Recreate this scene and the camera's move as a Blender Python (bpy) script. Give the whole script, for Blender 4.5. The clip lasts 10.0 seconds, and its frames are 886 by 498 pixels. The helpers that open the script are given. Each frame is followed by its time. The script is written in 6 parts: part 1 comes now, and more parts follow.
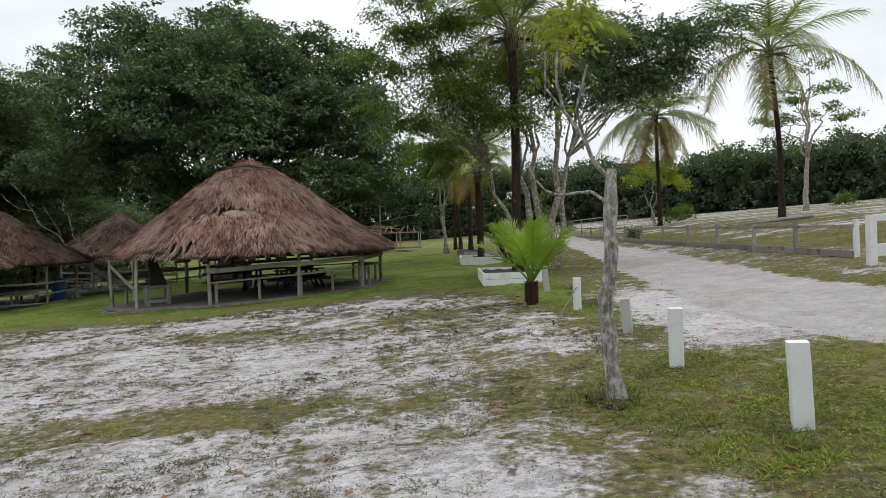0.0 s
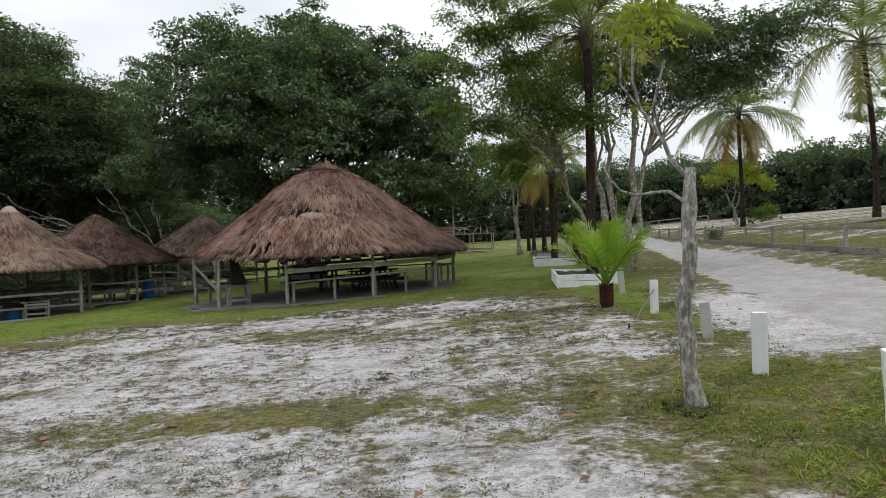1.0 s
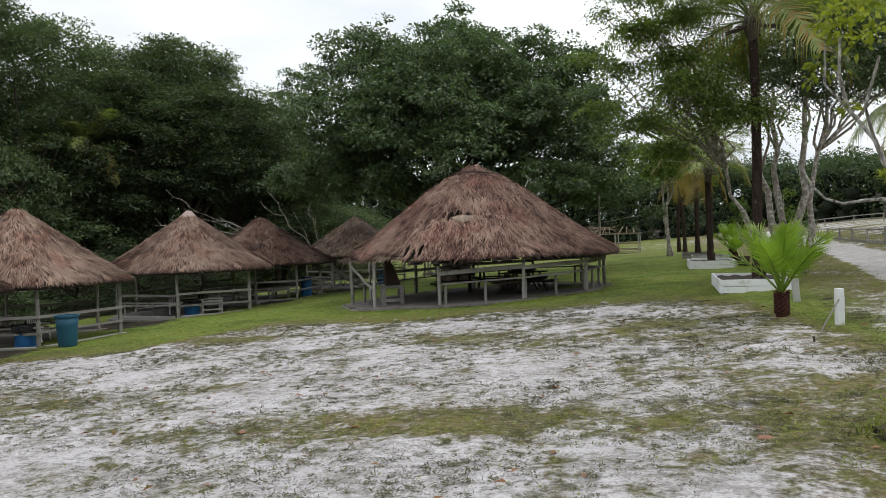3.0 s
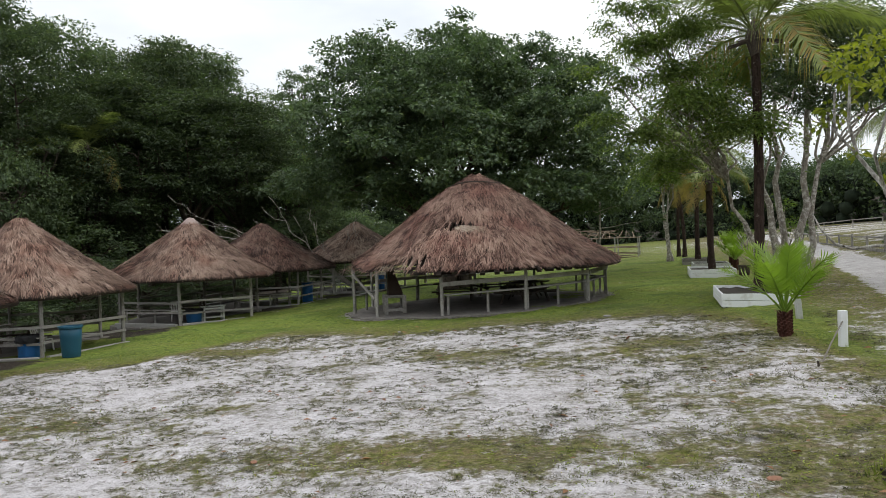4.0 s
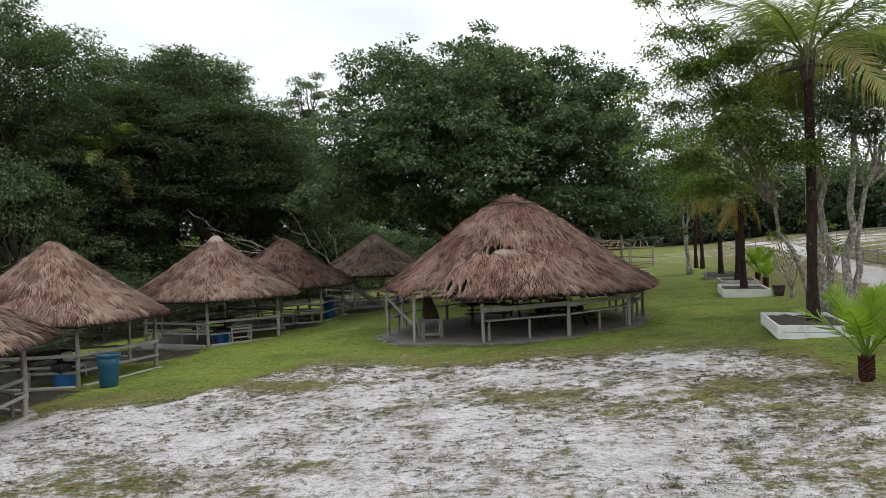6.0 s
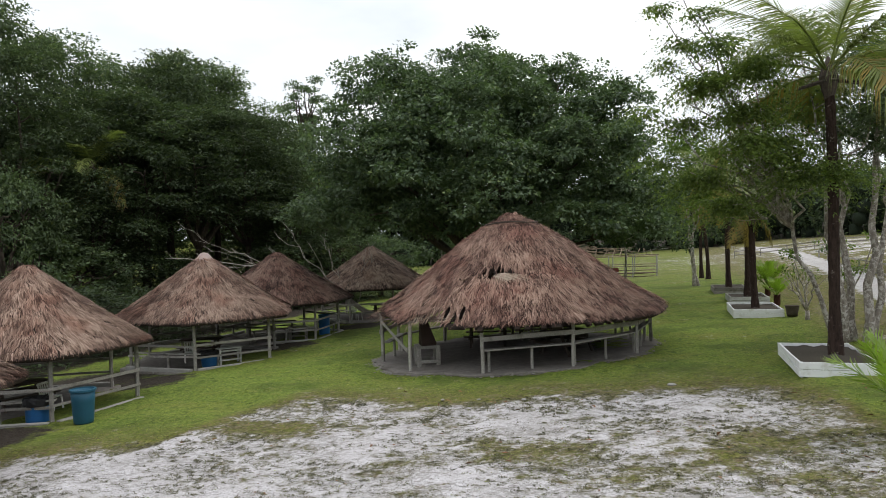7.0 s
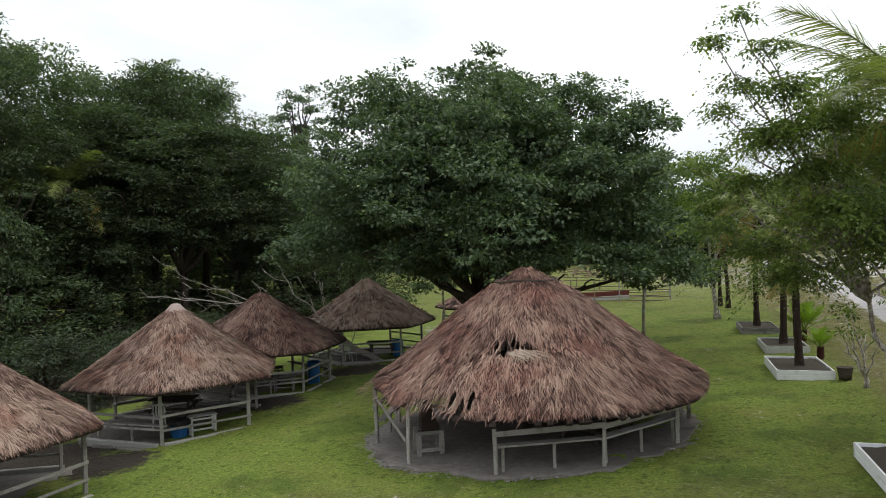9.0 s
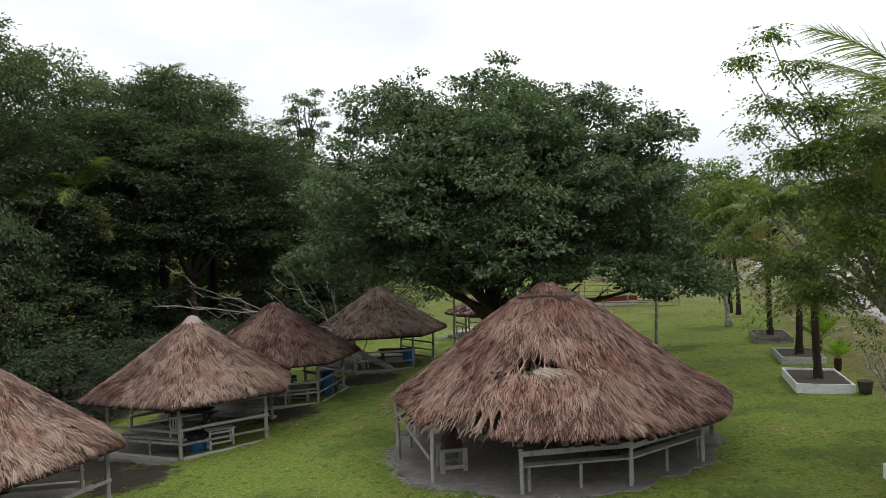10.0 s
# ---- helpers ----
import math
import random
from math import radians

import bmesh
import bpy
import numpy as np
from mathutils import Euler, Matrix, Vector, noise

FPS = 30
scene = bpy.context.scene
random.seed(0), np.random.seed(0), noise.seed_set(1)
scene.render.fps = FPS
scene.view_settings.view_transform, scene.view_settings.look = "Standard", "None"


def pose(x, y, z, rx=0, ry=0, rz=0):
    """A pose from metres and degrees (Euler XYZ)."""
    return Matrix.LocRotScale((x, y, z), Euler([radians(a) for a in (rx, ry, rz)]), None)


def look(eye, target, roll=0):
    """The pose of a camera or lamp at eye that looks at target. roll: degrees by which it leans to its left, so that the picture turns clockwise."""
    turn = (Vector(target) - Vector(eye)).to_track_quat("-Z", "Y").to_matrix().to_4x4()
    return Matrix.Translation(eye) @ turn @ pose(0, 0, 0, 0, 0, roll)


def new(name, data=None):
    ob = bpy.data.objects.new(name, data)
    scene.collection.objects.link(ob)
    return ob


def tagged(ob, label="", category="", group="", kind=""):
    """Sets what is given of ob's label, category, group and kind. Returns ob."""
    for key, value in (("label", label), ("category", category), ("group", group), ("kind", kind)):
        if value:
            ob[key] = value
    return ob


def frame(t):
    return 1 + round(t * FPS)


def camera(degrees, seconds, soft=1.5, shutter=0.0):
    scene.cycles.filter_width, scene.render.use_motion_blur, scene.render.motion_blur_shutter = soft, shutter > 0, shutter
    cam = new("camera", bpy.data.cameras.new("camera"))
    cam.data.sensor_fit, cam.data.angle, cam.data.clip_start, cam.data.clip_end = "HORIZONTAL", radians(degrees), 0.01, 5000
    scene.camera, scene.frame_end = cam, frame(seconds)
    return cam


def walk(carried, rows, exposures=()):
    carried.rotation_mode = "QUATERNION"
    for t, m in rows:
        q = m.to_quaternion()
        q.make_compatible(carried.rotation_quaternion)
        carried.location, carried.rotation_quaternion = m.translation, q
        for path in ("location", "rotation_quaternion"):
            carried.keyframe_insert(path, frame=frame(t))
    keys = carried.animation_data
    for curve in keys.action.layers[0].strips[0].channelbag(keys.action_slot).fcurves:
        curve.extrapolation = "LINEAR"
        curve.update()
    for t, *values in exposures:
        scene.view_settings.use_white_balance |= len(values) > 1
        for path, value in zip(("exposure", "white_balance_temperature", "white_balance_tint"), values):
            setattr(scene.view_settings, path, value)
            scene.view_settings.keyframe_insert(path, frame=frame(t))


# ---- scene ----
cam = camera(63.8, 10.0, soft=0.7)
PATH = [
    (0, (0.135, 0.348, 1.822), (0.125, 2.347, 1.779), -1.9),
    (0.3, (0.136, 0.35, 1.822), (0.124, 2.35, 1.78), -1.9),
    (0.4, (0.136, 0.35, 1.822), (0.071, 2.349, 1.782), -1.95),
    (0.5, (0.136, 0.351, 1.822), (-0.023, 2.344, 1.787), -2.0),
    (0.6, (0.139, 0.356, 1.822), (-0.061, 2.346, 1.788), -1.95),
    (0.7, (0.141, 0.362, 1.822), (-0.066, 2.351, 1.788), -1.95),
    (1, (0.151, 0.391, 1.82), (-0.064, 2.379, 1.787), -1.9),
    (1.1, (0.152, 0.39, 1.822), (-0.071, 2.377, 1.789), -1.95),
    (1.2, (0.157, 0.385, 1.83), (-0.145, 2.362, 1.8), -2.0),
    (1.3, (0.162, 0.38, 1.838), (-0.295, 2.327, 1.811), -2.05),
    (1.4, (0.167, 0.375, 1.845), (-0.381, 2.298, 1.821), -2.1),
    (1.5, (0.171, 0.371, 1.852), (-0.407, 2.286, 1.829), -2.1),
    (2, (0.188, 0.386, 1.872), (-0.403, 2.297, 1.848), -2.0),
    (2.5, (-0.101, 0.288, 1.883), (-0.692, 2.199, 1.859), -2.0),
    (2.7, (-0.166, 0.33, 1.876), (-0.76, 2.24, 1.854), -2.0),
    (3.8, (-0.33, 0.204, 2.3), (-0.92, 2.115, 2.276), -1.8),
    (4, (-0.33, 0.204, 2.323), (-0.92, 2.115, 2.299), -1.8),
    (4.5, (-0.919, 0.03, 2.581), (-1.507, 1.942, 2.556), -1.8),
    (5, (-1.394, -0.106, 3.05), (-1.984, 1.804, 3.027), -1.7),
    (5.5, (-1.543, -0.049, 3.067), (-2.133, 1.862, 3.045), -1.7),
    (5.7, (-1.652, 0.01, 3.095), (-2.238, 1.922, 3.073), -1.7),
    (6.8, (-1.869, 1.118, 3.431), (-2.459, 3.029, 3.421), -1.9),
    (7, (-1.992, 1.485, 3.871), (-2.58, 3.396, 3.852), -1.8),
    (7.5, (-2.409, 2.818, 4.822), (-2.996, 4.729, 4.803), -1.9),
    (8, (-2.923, 4.269, 5.194), (-3.51, 6.181, 5.18), -1.9),
    (8.5, (-3.096, 4.831, 5.322), (-3.685, 6.742, 5.306), -1.9),
    (9, (-3.144, 4.951, 5.775), (-3.729, 6.863, 5.756), -1.9),
    (9.5, (-3.575, 4.865, 6.153), (-4.161, 6.777, 6.133), -2.0),
    (10, (-3.766, 4.838, 6.284), (-4.353, 6.749, 6.264), -1.9),
]
walk(cam, [(t, look(eye, target, roll)) for t, eye, target, roll in PATH], exposures=[(0.0, -0.1), (1.0, -0.1), (2.0, -0.06), (2.5, -0.02), (5.0, 0.02), (7.5, 0.06), (9.0, 0.06), (10.0, 0.02)])

# ---- world, sun, exposure ----
world = bpy.data.worlds.new("overcast_sky")
scene.world = world
world.use_nodes = True
wn, wl = world.node_tree.nodes, world.node_tree.links
wn.clear()
w_out = wn.new("ShaderNodeOutputWorld")
w_bg = wn.new("ShaderNodeBackground")
w_sky = wn.new("ShaderNodeTexSky")
w_sky.sky_type, w_sky.sun_disc = "NISHITA", False
SUN_EL, SUN_AZ = 58.0, 70.0
w_sky.sun_elevation, w_sky.sun_rotation = radians(SUN_EL), radians(SUN_AZ)
w_sky.air_density, w_sky.dust_density = 1.0, 4.0
w_hsv = wn.new("ShaderNodeHueSaturation")
w_hsv.inputs["Saturation"].default_value = 0.12
w_hsv.inputs["Value"].default_value = 0.9
w_tc = wn.new("ShaderNodeTexCoord")
w_map = wn.new("ShaderNodeMapping")
w_map.inputs["Scale"].default_value = (1.0, 1.0, 2.6)
w_noise = wn.new("ShaderNodeTexNoise")
w_noise.inputs["Scale"].default_value = 2.2
w_noise.inputs["Detail"].default_value = 5.0
w_ramp = wn.new("ShaderNodeValToRGB")
w_ramp.color_ramp.elements[0].position, w_ramp.color_ramp.elements[0].color = 0.3, (6.9, 7.5, 8.1, 1)
w_ramp.color_ramp.elements[1].position, w_ramp.color_ramp.elements[1].color = 0.62, (10.4, 10.65, 10.9, 1)
w_mix = wn.new("ShaderNodeMix")
w_mix.data_type = "RGBA"
w_mix.inputs[0].default_value = 0.93
wl.new(w_tc.outputs["Generated"], w_map.inputs["Vector"])
wl.new(w_map.outputs["Vector"], w_noise.inputs["Vector"])
wl.new(w_noise.outputs["Fac"], w_ramp.inputs["Fac"])
wl.new(w_sky.outputs["Color"], w_hsv.inputs["Color"])
wl.new(w_hsv.outputs["Color"], w_mix.inputs[6])
wl.new(w_ramp.outputs["Color"], w_mix.inputs[7])
# an overcast sky is brighter overhead than at the horizon
w_sep = wn.new("ShaderNodeSeparateXYZ")
w_up = wn.new("ShaderNodeMapRange")
w_up.inputs["To Min"].default_value, w_up.inputs["To Max"].default_value = 0.86, 1.22
w_mul = wn.new("ShaderNodeVectorMath")
w_mul.operation = "SCALE"
wl.new(w_tc.outputs["Generated"], w_sep.inputs["Vector"])
wl.new(w_sep.outputs["Z"], w_up.inputs["Value"])
wl.new(w_mix.outputs[2], w_mul.inputs[0])
wl.new(w_up.outputs["Result"], w_mul.inputs["Scale"])
wl.new(w_mul.outputs["Vector"], w_bg.inputs["Color"])
w_bg.inputs["Strength"].default_value = 0.125
wl.new(w_bg.outputs["Background"], w_out.inputs["Surface"])

sun_data = bpy.data.lights.new("sun", "SUN")
sun_data.energy, sun_data.angle, sun_data.color = 0.9, radians(25), (1.0, 0.96, 0.9)
sun = new("sun", sun_data)
sun.matrix_world = pose(0, 0, 60, 90 - SUN_EL, 0, 180 - SUN_AZ)


# ---- materials ----
class Mat:
    """A node material with a principled surface."""

    def __init__(self, name, rough=0.85, spec=0.3):
        self.m = bpy.data.materials.new(name)
        self.m.use_nodes = True
        self.n, self.l = self.m.node_tree.nodes, self.m.node_tree.links
        self.b = self.n["Principled BSDF"]
        self.b.inputs["Roughness"].default_value = rough
        self.b.inputs["Specular IOR Level"].default_value = spec

    def node(self, kind, **sockets):
        nd = self.n.new(kind)
        for key, value in sockets.items():
            nd.inputs[key.replace("_", " ")].default_value = value
        return nd

    def link(self, a, b):
        self.l.new(a, b)

    def coords(self, scale=(1, 1, 1), world_space=False):
        mp = self.node("ShaderNodeMapping")
        mp.inputs["Scale"].default_value = scale
        if world_space:
            self.link(self.node("ShaderNodeNewGeometry").outputs["Position"], mp.inputs["Vector"])
        else:
            self.link(self.node("ShaderNodeTexCoord").outputs["Object"], mp.inputs["Vector"])
        return mp.outputs["Vector"]

    def noise(self, vec, scale, detail=4.0, rough=0.55):
        nd = self.node("ShaderNodeTexNoise", Scale=scale, Detail=detail, Roughness=rough)
        self.link(vec, nd.inputs["Vector"])
        return nd.outputs["Fac"]

    def ramp(self, fac, stops):
        nd = self.n.new("ShaderNodeValToRGB")
        els = nd.color_ramp.elements
        while len(els) < len(stops):
            els.new(0.5)
        for e, (p, c) in zip(els, stops):
            e.position = p
            e.color = (*c, 1) if not isinstance(c, float) else (c, c, c, 1)
        self.link(fac, nd.inputs["Fac"])
        return nd.outputs["Color"]

    def mix(self, fac, a, b, mode="MIX"):
        nd = self.n.new("ShaderNodeMix")
        nd.data_type, nd.blend_type = "RGBA", mode
        for sock, v in ((nd.inputs[0], fac), (nd.inputs[6], a), (nd.inputs[7], b)):
            if isinstance(v, float):
                sock.default_value = v
            elif isinstance(v, tuple):
                sock.default_value = (*v, 1)
            else:
                self.link(v, sock)
        return nd.outputs[2]

    def math(self, op, a, b=None, c=None, clamp=False):
        nd = self.n.new("ShaderNodeMath")
        nd.operation, nd.use_clamp = op, clamp
        for sock, v in zip(nd.inputs, (a, b, c)):
            if v is None:
                continue
            if isinstance(v, (int, float)):
                sock.default_value = v
            else:
                self.link(v, sock)
        return nd.outputs[0]

    def step(self, v, lo, hi):
        nd = self.n.new("ShaderNodeMapRange")
        nd.interpolation_type = "SMOOTHSTEP"
        nd.inputs["From Min"].default_value, nd.inputs["From Max"].default_value = lo, hi
        self.link(v, nd.inputs["Value"])
        return nd.outputs["Result"]

    def bump(self, height, strength=0.4, distance=0.02):
        nd = self.node("ShaderNodeBump", Strength=strength, Distance=distance)
        self.link(height, nd.inputs["Height"])
        self.link(nd.outputs["Normal"], self.b.inputs["Normal"])

    def color(self, c):
        self.link(c, self.b.inputs["Base Color"])
        return self.m


def leaf_material(name, dark, light, warm=None, translucency=0.35, gloss=0.5, vary=0.35):
    """Leaves whose green differs from leaf to leaf; some light comes through them."""
    m = Mat(name, rough=gloss, spec=0.35)
    isl = m.node("ShaderNodeNewGeometry").outputs["Random Per Island"]
    stops = [(0.0, dark), (0.55, tuple((a + b) / 2 for a, b in zip(dark, light))), (0.93, light)]
    if warm:
        stops.append((1.0, warm))
    c = m.ramp(isl, stops)
    big = m.noise(m.coords(world_space=True), 0.35, 3)
    c = m.mix(m.step(big, 0.35, 0.7), c, m.mix(0.5, c, light), "MIX")
    spray = m.noise(m.coords(world_space=True), 1.5, 2)
    c = m.mix(1.0, c, m.ramp(spray, [(0.34, (0.74, 0.74, 0.78)), (0.66, (1.24, 1.22, 1.12))]), "MULTIPLY")
    rnd = m.node("ShaderNodeObjectInfo").outputs["Random"]
    hsv = m.node("ShaderNodeHueSaturation", Saturation=1.0, Hue=0.5)
    m.link(m.math("MULTIPLY_ADD", rnd, vary, 1.0 - vary / 2), hsv.inputs["Value"])
    m.link(c, hsv.inputs["Color"])
    c = hsv.outputs["Color"]
    m.color(c)
    tr = m.node("ShaderNodeBsdfTranslucent")
    m.link(m.mix(1.0, c, (1.0, 1.15, 0.55), "MULTIPLY"), tr.inputs["Color"])
    mx = m.node("ShaderNodeMixShader", Fac=translucency)
    m.link(m.b.outputs["BSDF"], mx.inputs[1])
    m.link(tr.outputs["BSDF"], mx.inputs[2])
    m.link(mx.outputs["Shader"], m.n["Material Output"].inputs["Surface"])
    return m.m


def wood_material(name, dark, light, grain=(3, 3, 40), rough=0.9, stain=(0.1, 0.1, 0.09)):
    m = Mat(name, rough=rough, spec=0.15)
    v = m.coords()
    rnd = m.node("ShaderNodeObjectInfo").outputs["Random"]
    fine = m.noise(m.coords((38, 38, 38)), 1.0, 6, 0.7)
    mid = m.noise(v, 2.4, 4)
    c = m.ramp(fine, [(0.3, dark), (0.7, light)])
    c = m.mix(m.step(mid, 0.5, 0.75), c, stain)
    hsv = m.node("ShaderNodeHueSaturation")
    m.link(m.math("MULTIPLY_ADD", rnd, 0.45, 0.75), hsv.inputs["Value"])
    m.link(c, hsv.inputs["Color"])
    m.bump(fine, 0.5, 0.01)
    return m.color(hsv.outputs["Color"])


def bark_material(name, dark, light, patch=None, scale=9.0, patch_at=(0.52, 0.6), stretch=0.3, patch_scale=0.6, patch_stretch=1.0):
    m = Mat(name, rough=0.95, spec=0.15)
    v = m.coords((1, 1, stretch))
    fine = m.noise(v, scale, 6, 0.7)
    c = m.ramp(fine, [(0.32, dark), (0.68, light)])
    if patch:
        c = m.mix(m.step(m.noise(m.coords((1, 1, patch_stretch)), scale * patch_scale, 5, 0.7), *patch_at), c, patch)
    m.bump(fine, 0.9, 0.03)
    return m.color(c)


def thatch_material(name, tones, ageing):
    m = Mat(name, rough=0.8, spec=0.25)
    isl = m.node("ShaderNodeNewGeometry").outputs["Random Per Island"]
    bundle = m.n.new("ShaderNodeAttribute")
    bundle.attribute_name = "bundle"
    mixed = m.math("ADD", m.math("MULTIPLY", isl, 0.4), m.math("MULTIPLY", bundle.outputs["Fac"], 0.6))
    c = m.ramp(m.step(mixed, 0.13, 0.87), [(i / (len(tones) - 1), t) for i, t in enumerate(tones)])
    patch = m.noise(m.coords(), 0.75, 4, 0.6)
    c = m.mix(m.step(patch, 0.42, 0.68), c, m.mix(1.0, c, ageing, "MULTIPLY"))
    rnd = m.node("ShaderNodeObjectInfo").outputs["Random"]
    fine = m.noise(m.coords(), 26.0, 4, 0.7)
    c = m.mix(m.math("MULTIPLY", m.step(fine, 0.35, 0.75), 0.45), c, m.mix(1.0, c, (0.5, 0.45, 0.42), "MULTIPLY"))
    hsv = m.node("ShaderNodeHueSaturation")
    m.link(m.math("MULTIPLY_ADD", rnd, 0.25, 0.87), hsv.inputs["Value"])
    m.link(c, hsv.inputs["Color"])
    return m.color(hsv.outputs["Color"])


def plain_material(name, base, vary=0.12, rough=0.6, dirt=(0.2, 0.18, 0.14), amount=0.35, spec=0.3, scale=5.0):
    """Paint, plastic or concrete with faint mottling and dirt."""
    m = Mat(name, rough=rough, spec=spec)
    v = m.coords()
    fine = m.noise(v, scale * 8, 5, 0.65)
    mid = m.noise(v, scale, 5, 0.6)
    lo = tuple(max(0.0, x * (1 - vary)) for x in base)
    c = m.ramp(fine, [(0.3, lo), (0.7, base)])
    c = m.mix(m.math("MULTIPLY", m.step(mid, 0.5, 0.78), amount), c, dirt)
    m.bump(fine, 0.25, 0.006)
    return m.color(c)


def ground_material():
    """White sand, worn grass, bright lawn and a sandy track; the ground's attributes say where each lies."""
    m = Mat("ground_sand_and_grass", rough=0.95, spec=0.12)
    v = m.coords(world_space=True)

    def attr(name):
        nd = m.n.new("ShaderNodeAttribute")
        nd.attribute_name = name
        return nd.outputs["Fac"]

    sand, track, lawn, soil = attr("sand"), attr("track"), attr("lawn"), attr("soil")
    n_big = m.noise(v, 0.55, 5, 0.6)
    n_mid = m.noise(v, 2.3, 6, 0.68)
    n_fine = m.noise(v, 11.0, 6, 0.7)
    n_grit = m.noise(v, 55.0, 4, 0.7)
    n_tuft = m.noise(m.coords((0.75, 1.1, 1), True), 10.5, 3, 0.6)
    n_pad = m.noise(m.coords((0.8, 1, 1), True), 1.1, 3, 0.6)
    n_sharp0 = m.noise(v, 24.0, 4, 0.7)
    # sand
    s = m.ramp(n_mid, [(0.3, (0.48, 0.455, 0.46)), (0.5, (0.565, 0.54, 0.555)), (0.72, (0.65, 0.63, 0.65))])
    s = m.mix(m.math("MULTIPLY", m.step(n_fine, 0.5, 0.75), 0.35), s, (0.36, 0.33, 0.31))
    s = m.mix(m.math("MULTIPLY", m.step(m.noise(v, 0.8, 5, 0.65), 0.44, 0.66), 0.4), s, (0.37, 0.345, 0.33))
    # grass, from dry moss to green
    g = m.ramp(n_fine, [(0.3, (0.062, 0.080, 0.016)), (0.5, (0.145, 0.150, 0.036)), (0.72, (0.23, 0.215, 0.070))])
    g = m.mix(m.math("MULTIPLY", m.step(n_mid, 0.46, 0.66), 0.75), g, (0.165, 0.12, 0.065))
    n_dry = m.noise(v, 6.0, 5, 0.7)
    g = m.mix(m.math("MULTIPLY", m.step(n_dry, 0.52, 0.6), 0.7), g, (0.20, 0.145, 0.085))
    g = m.mix(m.math("MULTIPLY", m.step(n_dry, 0.44, 0.36), 0.6), g, (0.055, 0.060, 0.02))
    g = m.mix(m.math("MULTIPLY", m.step(m.noise(v, 3.4, 5, 0.7), 0.6, 0.66), 0.6), g, (0.36, 0.33, 0.31))
    lg = m.ramp(n_fine, [(0.28, (0.057, 0.090, 0.015)), (0.5, (0.150, 0.208, 0.037)), (0.75, (0.27, 0.315, 0.074))])
    lg = m.mix(m.math("MULTIPLY", m.step(n_big, 0.45, 0.7), 0.6), lg, (0.20, 0.20, 0.052))
    lg = m.mix(m.math("MULTIPLY", m.step(m.noise(v, 0.3, 5, 0.65), 0.5, 0.62), 0.6), lg, (0.060, 0.094, 0.02))
    lg = m.mix(m.math("MULTIPLY", m.step(m.noise(v, 4.2, 3, 0.6), 0.56, 0.63), 0.6), lg, (0.050, 0.080, 0.018))
    lg = m.mix(m.math("MULTIPLY", m.step(n_mid, 0.58, 0.7), 0.5), lg, (0.23, 0.22, 0.08))
    lg = m.mix(m.math("MULTIPLY", m.step(n_dry, 0.56, 0.64), 0.3), lg, (0.16, 0.14, 0.06))
    lg = m.mix(m.math("MULTIPLY", m.step(m.noise(v, 1.6, 5, 0.7), 0.6, 0.7), 0.4), lg, (0.13, 0.11, 0.06))
    g = m.mix(m.math("ADD", lawn, m.math("MULTIPLY", m.math("SUBTRACT", n_mid, 0.5), 0.9), clamp=True), g, lg)
    # where sand shows
    k = m.math("ADD", sand, m.math("MULTIPLY", m.math("SUBTRACT", n_mid, 0.5), 1.5))
    k = m.math("ADD", k, m.math("MULTIPLY", m.math("SUBTRACT", n_big, 0.5), 1.3))
    k = m.math("ADD", k, m.math("MULTIPLY", m.math("SUBTRACT", n_fine, 0.5), 1.2))
    px = m.node("ShaderNodeSeparateXYZ")
    m.link(v, px.inputs["Vector"])
    streak = m.noise(m.coords((0.10, 0.55, 1), True), 1.0, 5, 0.6)
    k = m.math("ADD", k, m.math("MULTIPLY", m.math("MULTIPLY", m.math("SUBTRACT", streak, 0.56), 3.2), m.step(px.outputs["X"], 9.5, 13.0)))
    show = m.step(k, 0.34, 0.72)
    # small dead tufts and scuffs in the sand
    t = m.step(m.math("ADD", n_tuft, m.math("ADD", m.math("MULTIPLY", m.math("SUBTRACT", n_sharp0, 0.5), 0.3), m.math("MULTIPLY", m.math("SUBTRACT", n_pad, 0.5), 0.5))), 0.515, 0.59)
    t = m.math("MULTIPLY", t, m.math("SUBTRACT", 1.0, track, clamp=True))
    scuff = m.ramp(n_grit, [(0.3, (0.088, 0.080, 0.055)), (0.7, (0.215, 0.195, 0.148))])
    s = m.mix(m.math("MULTIPLY", t, 0.4), s, scuff)
    g = m.mix(m.math("MULTIPLY", m.math("MULTIPLY", t, m.math("SUBTRACT", 1.0, lawn, clamp=True)), 0.6), g, (0.060, 0.056, 0.024))
    c = m.mix(show, g, s)
    # trodden brown earth with dead roots where sand and grass meet
    verge = m.math("MULTIPLY", m.step(k, 0.05, 0.34), m.math("SUBTRACT", 1.0, m.step(k, 0.42, 0.72)))
    verge = m.math("MULTIPLY", verge, m.math("SUBTRACT", 1.0, lawn, clamp=True))
    earth = m.ramp(n_fine, [(0.3, (0.12, 0.094, 0.076)), (0.7, (0.29, 0.245, 0.215))])
    c = m.mix(m.math("MULTIPLY", verge, 0.24), c, earth)
    # track
    tr = m.ramp(n_mid, [(0.3, (0.35, 0.33, 0.325)), (0.7, (0.52, 0.50, 0.495))])
    tr = m.mix(m.math("MULTIPLY", m.step(n_big, 0.52, 0.7), 0.45), tr, (0.30, 0.265, 0.245))
    kt = m.math("ADD", track, m.math("ADD", m.math("MULTIPLY", m.math("SUBTRACT", n_mid, 0.5), 1.0), m.math("MULTIPLY", m.math("SUBTRACT", n_big, 0.5), 1.1)))
    c = m.mix(m.step(kt, 0.4, 0.6), c, tr)
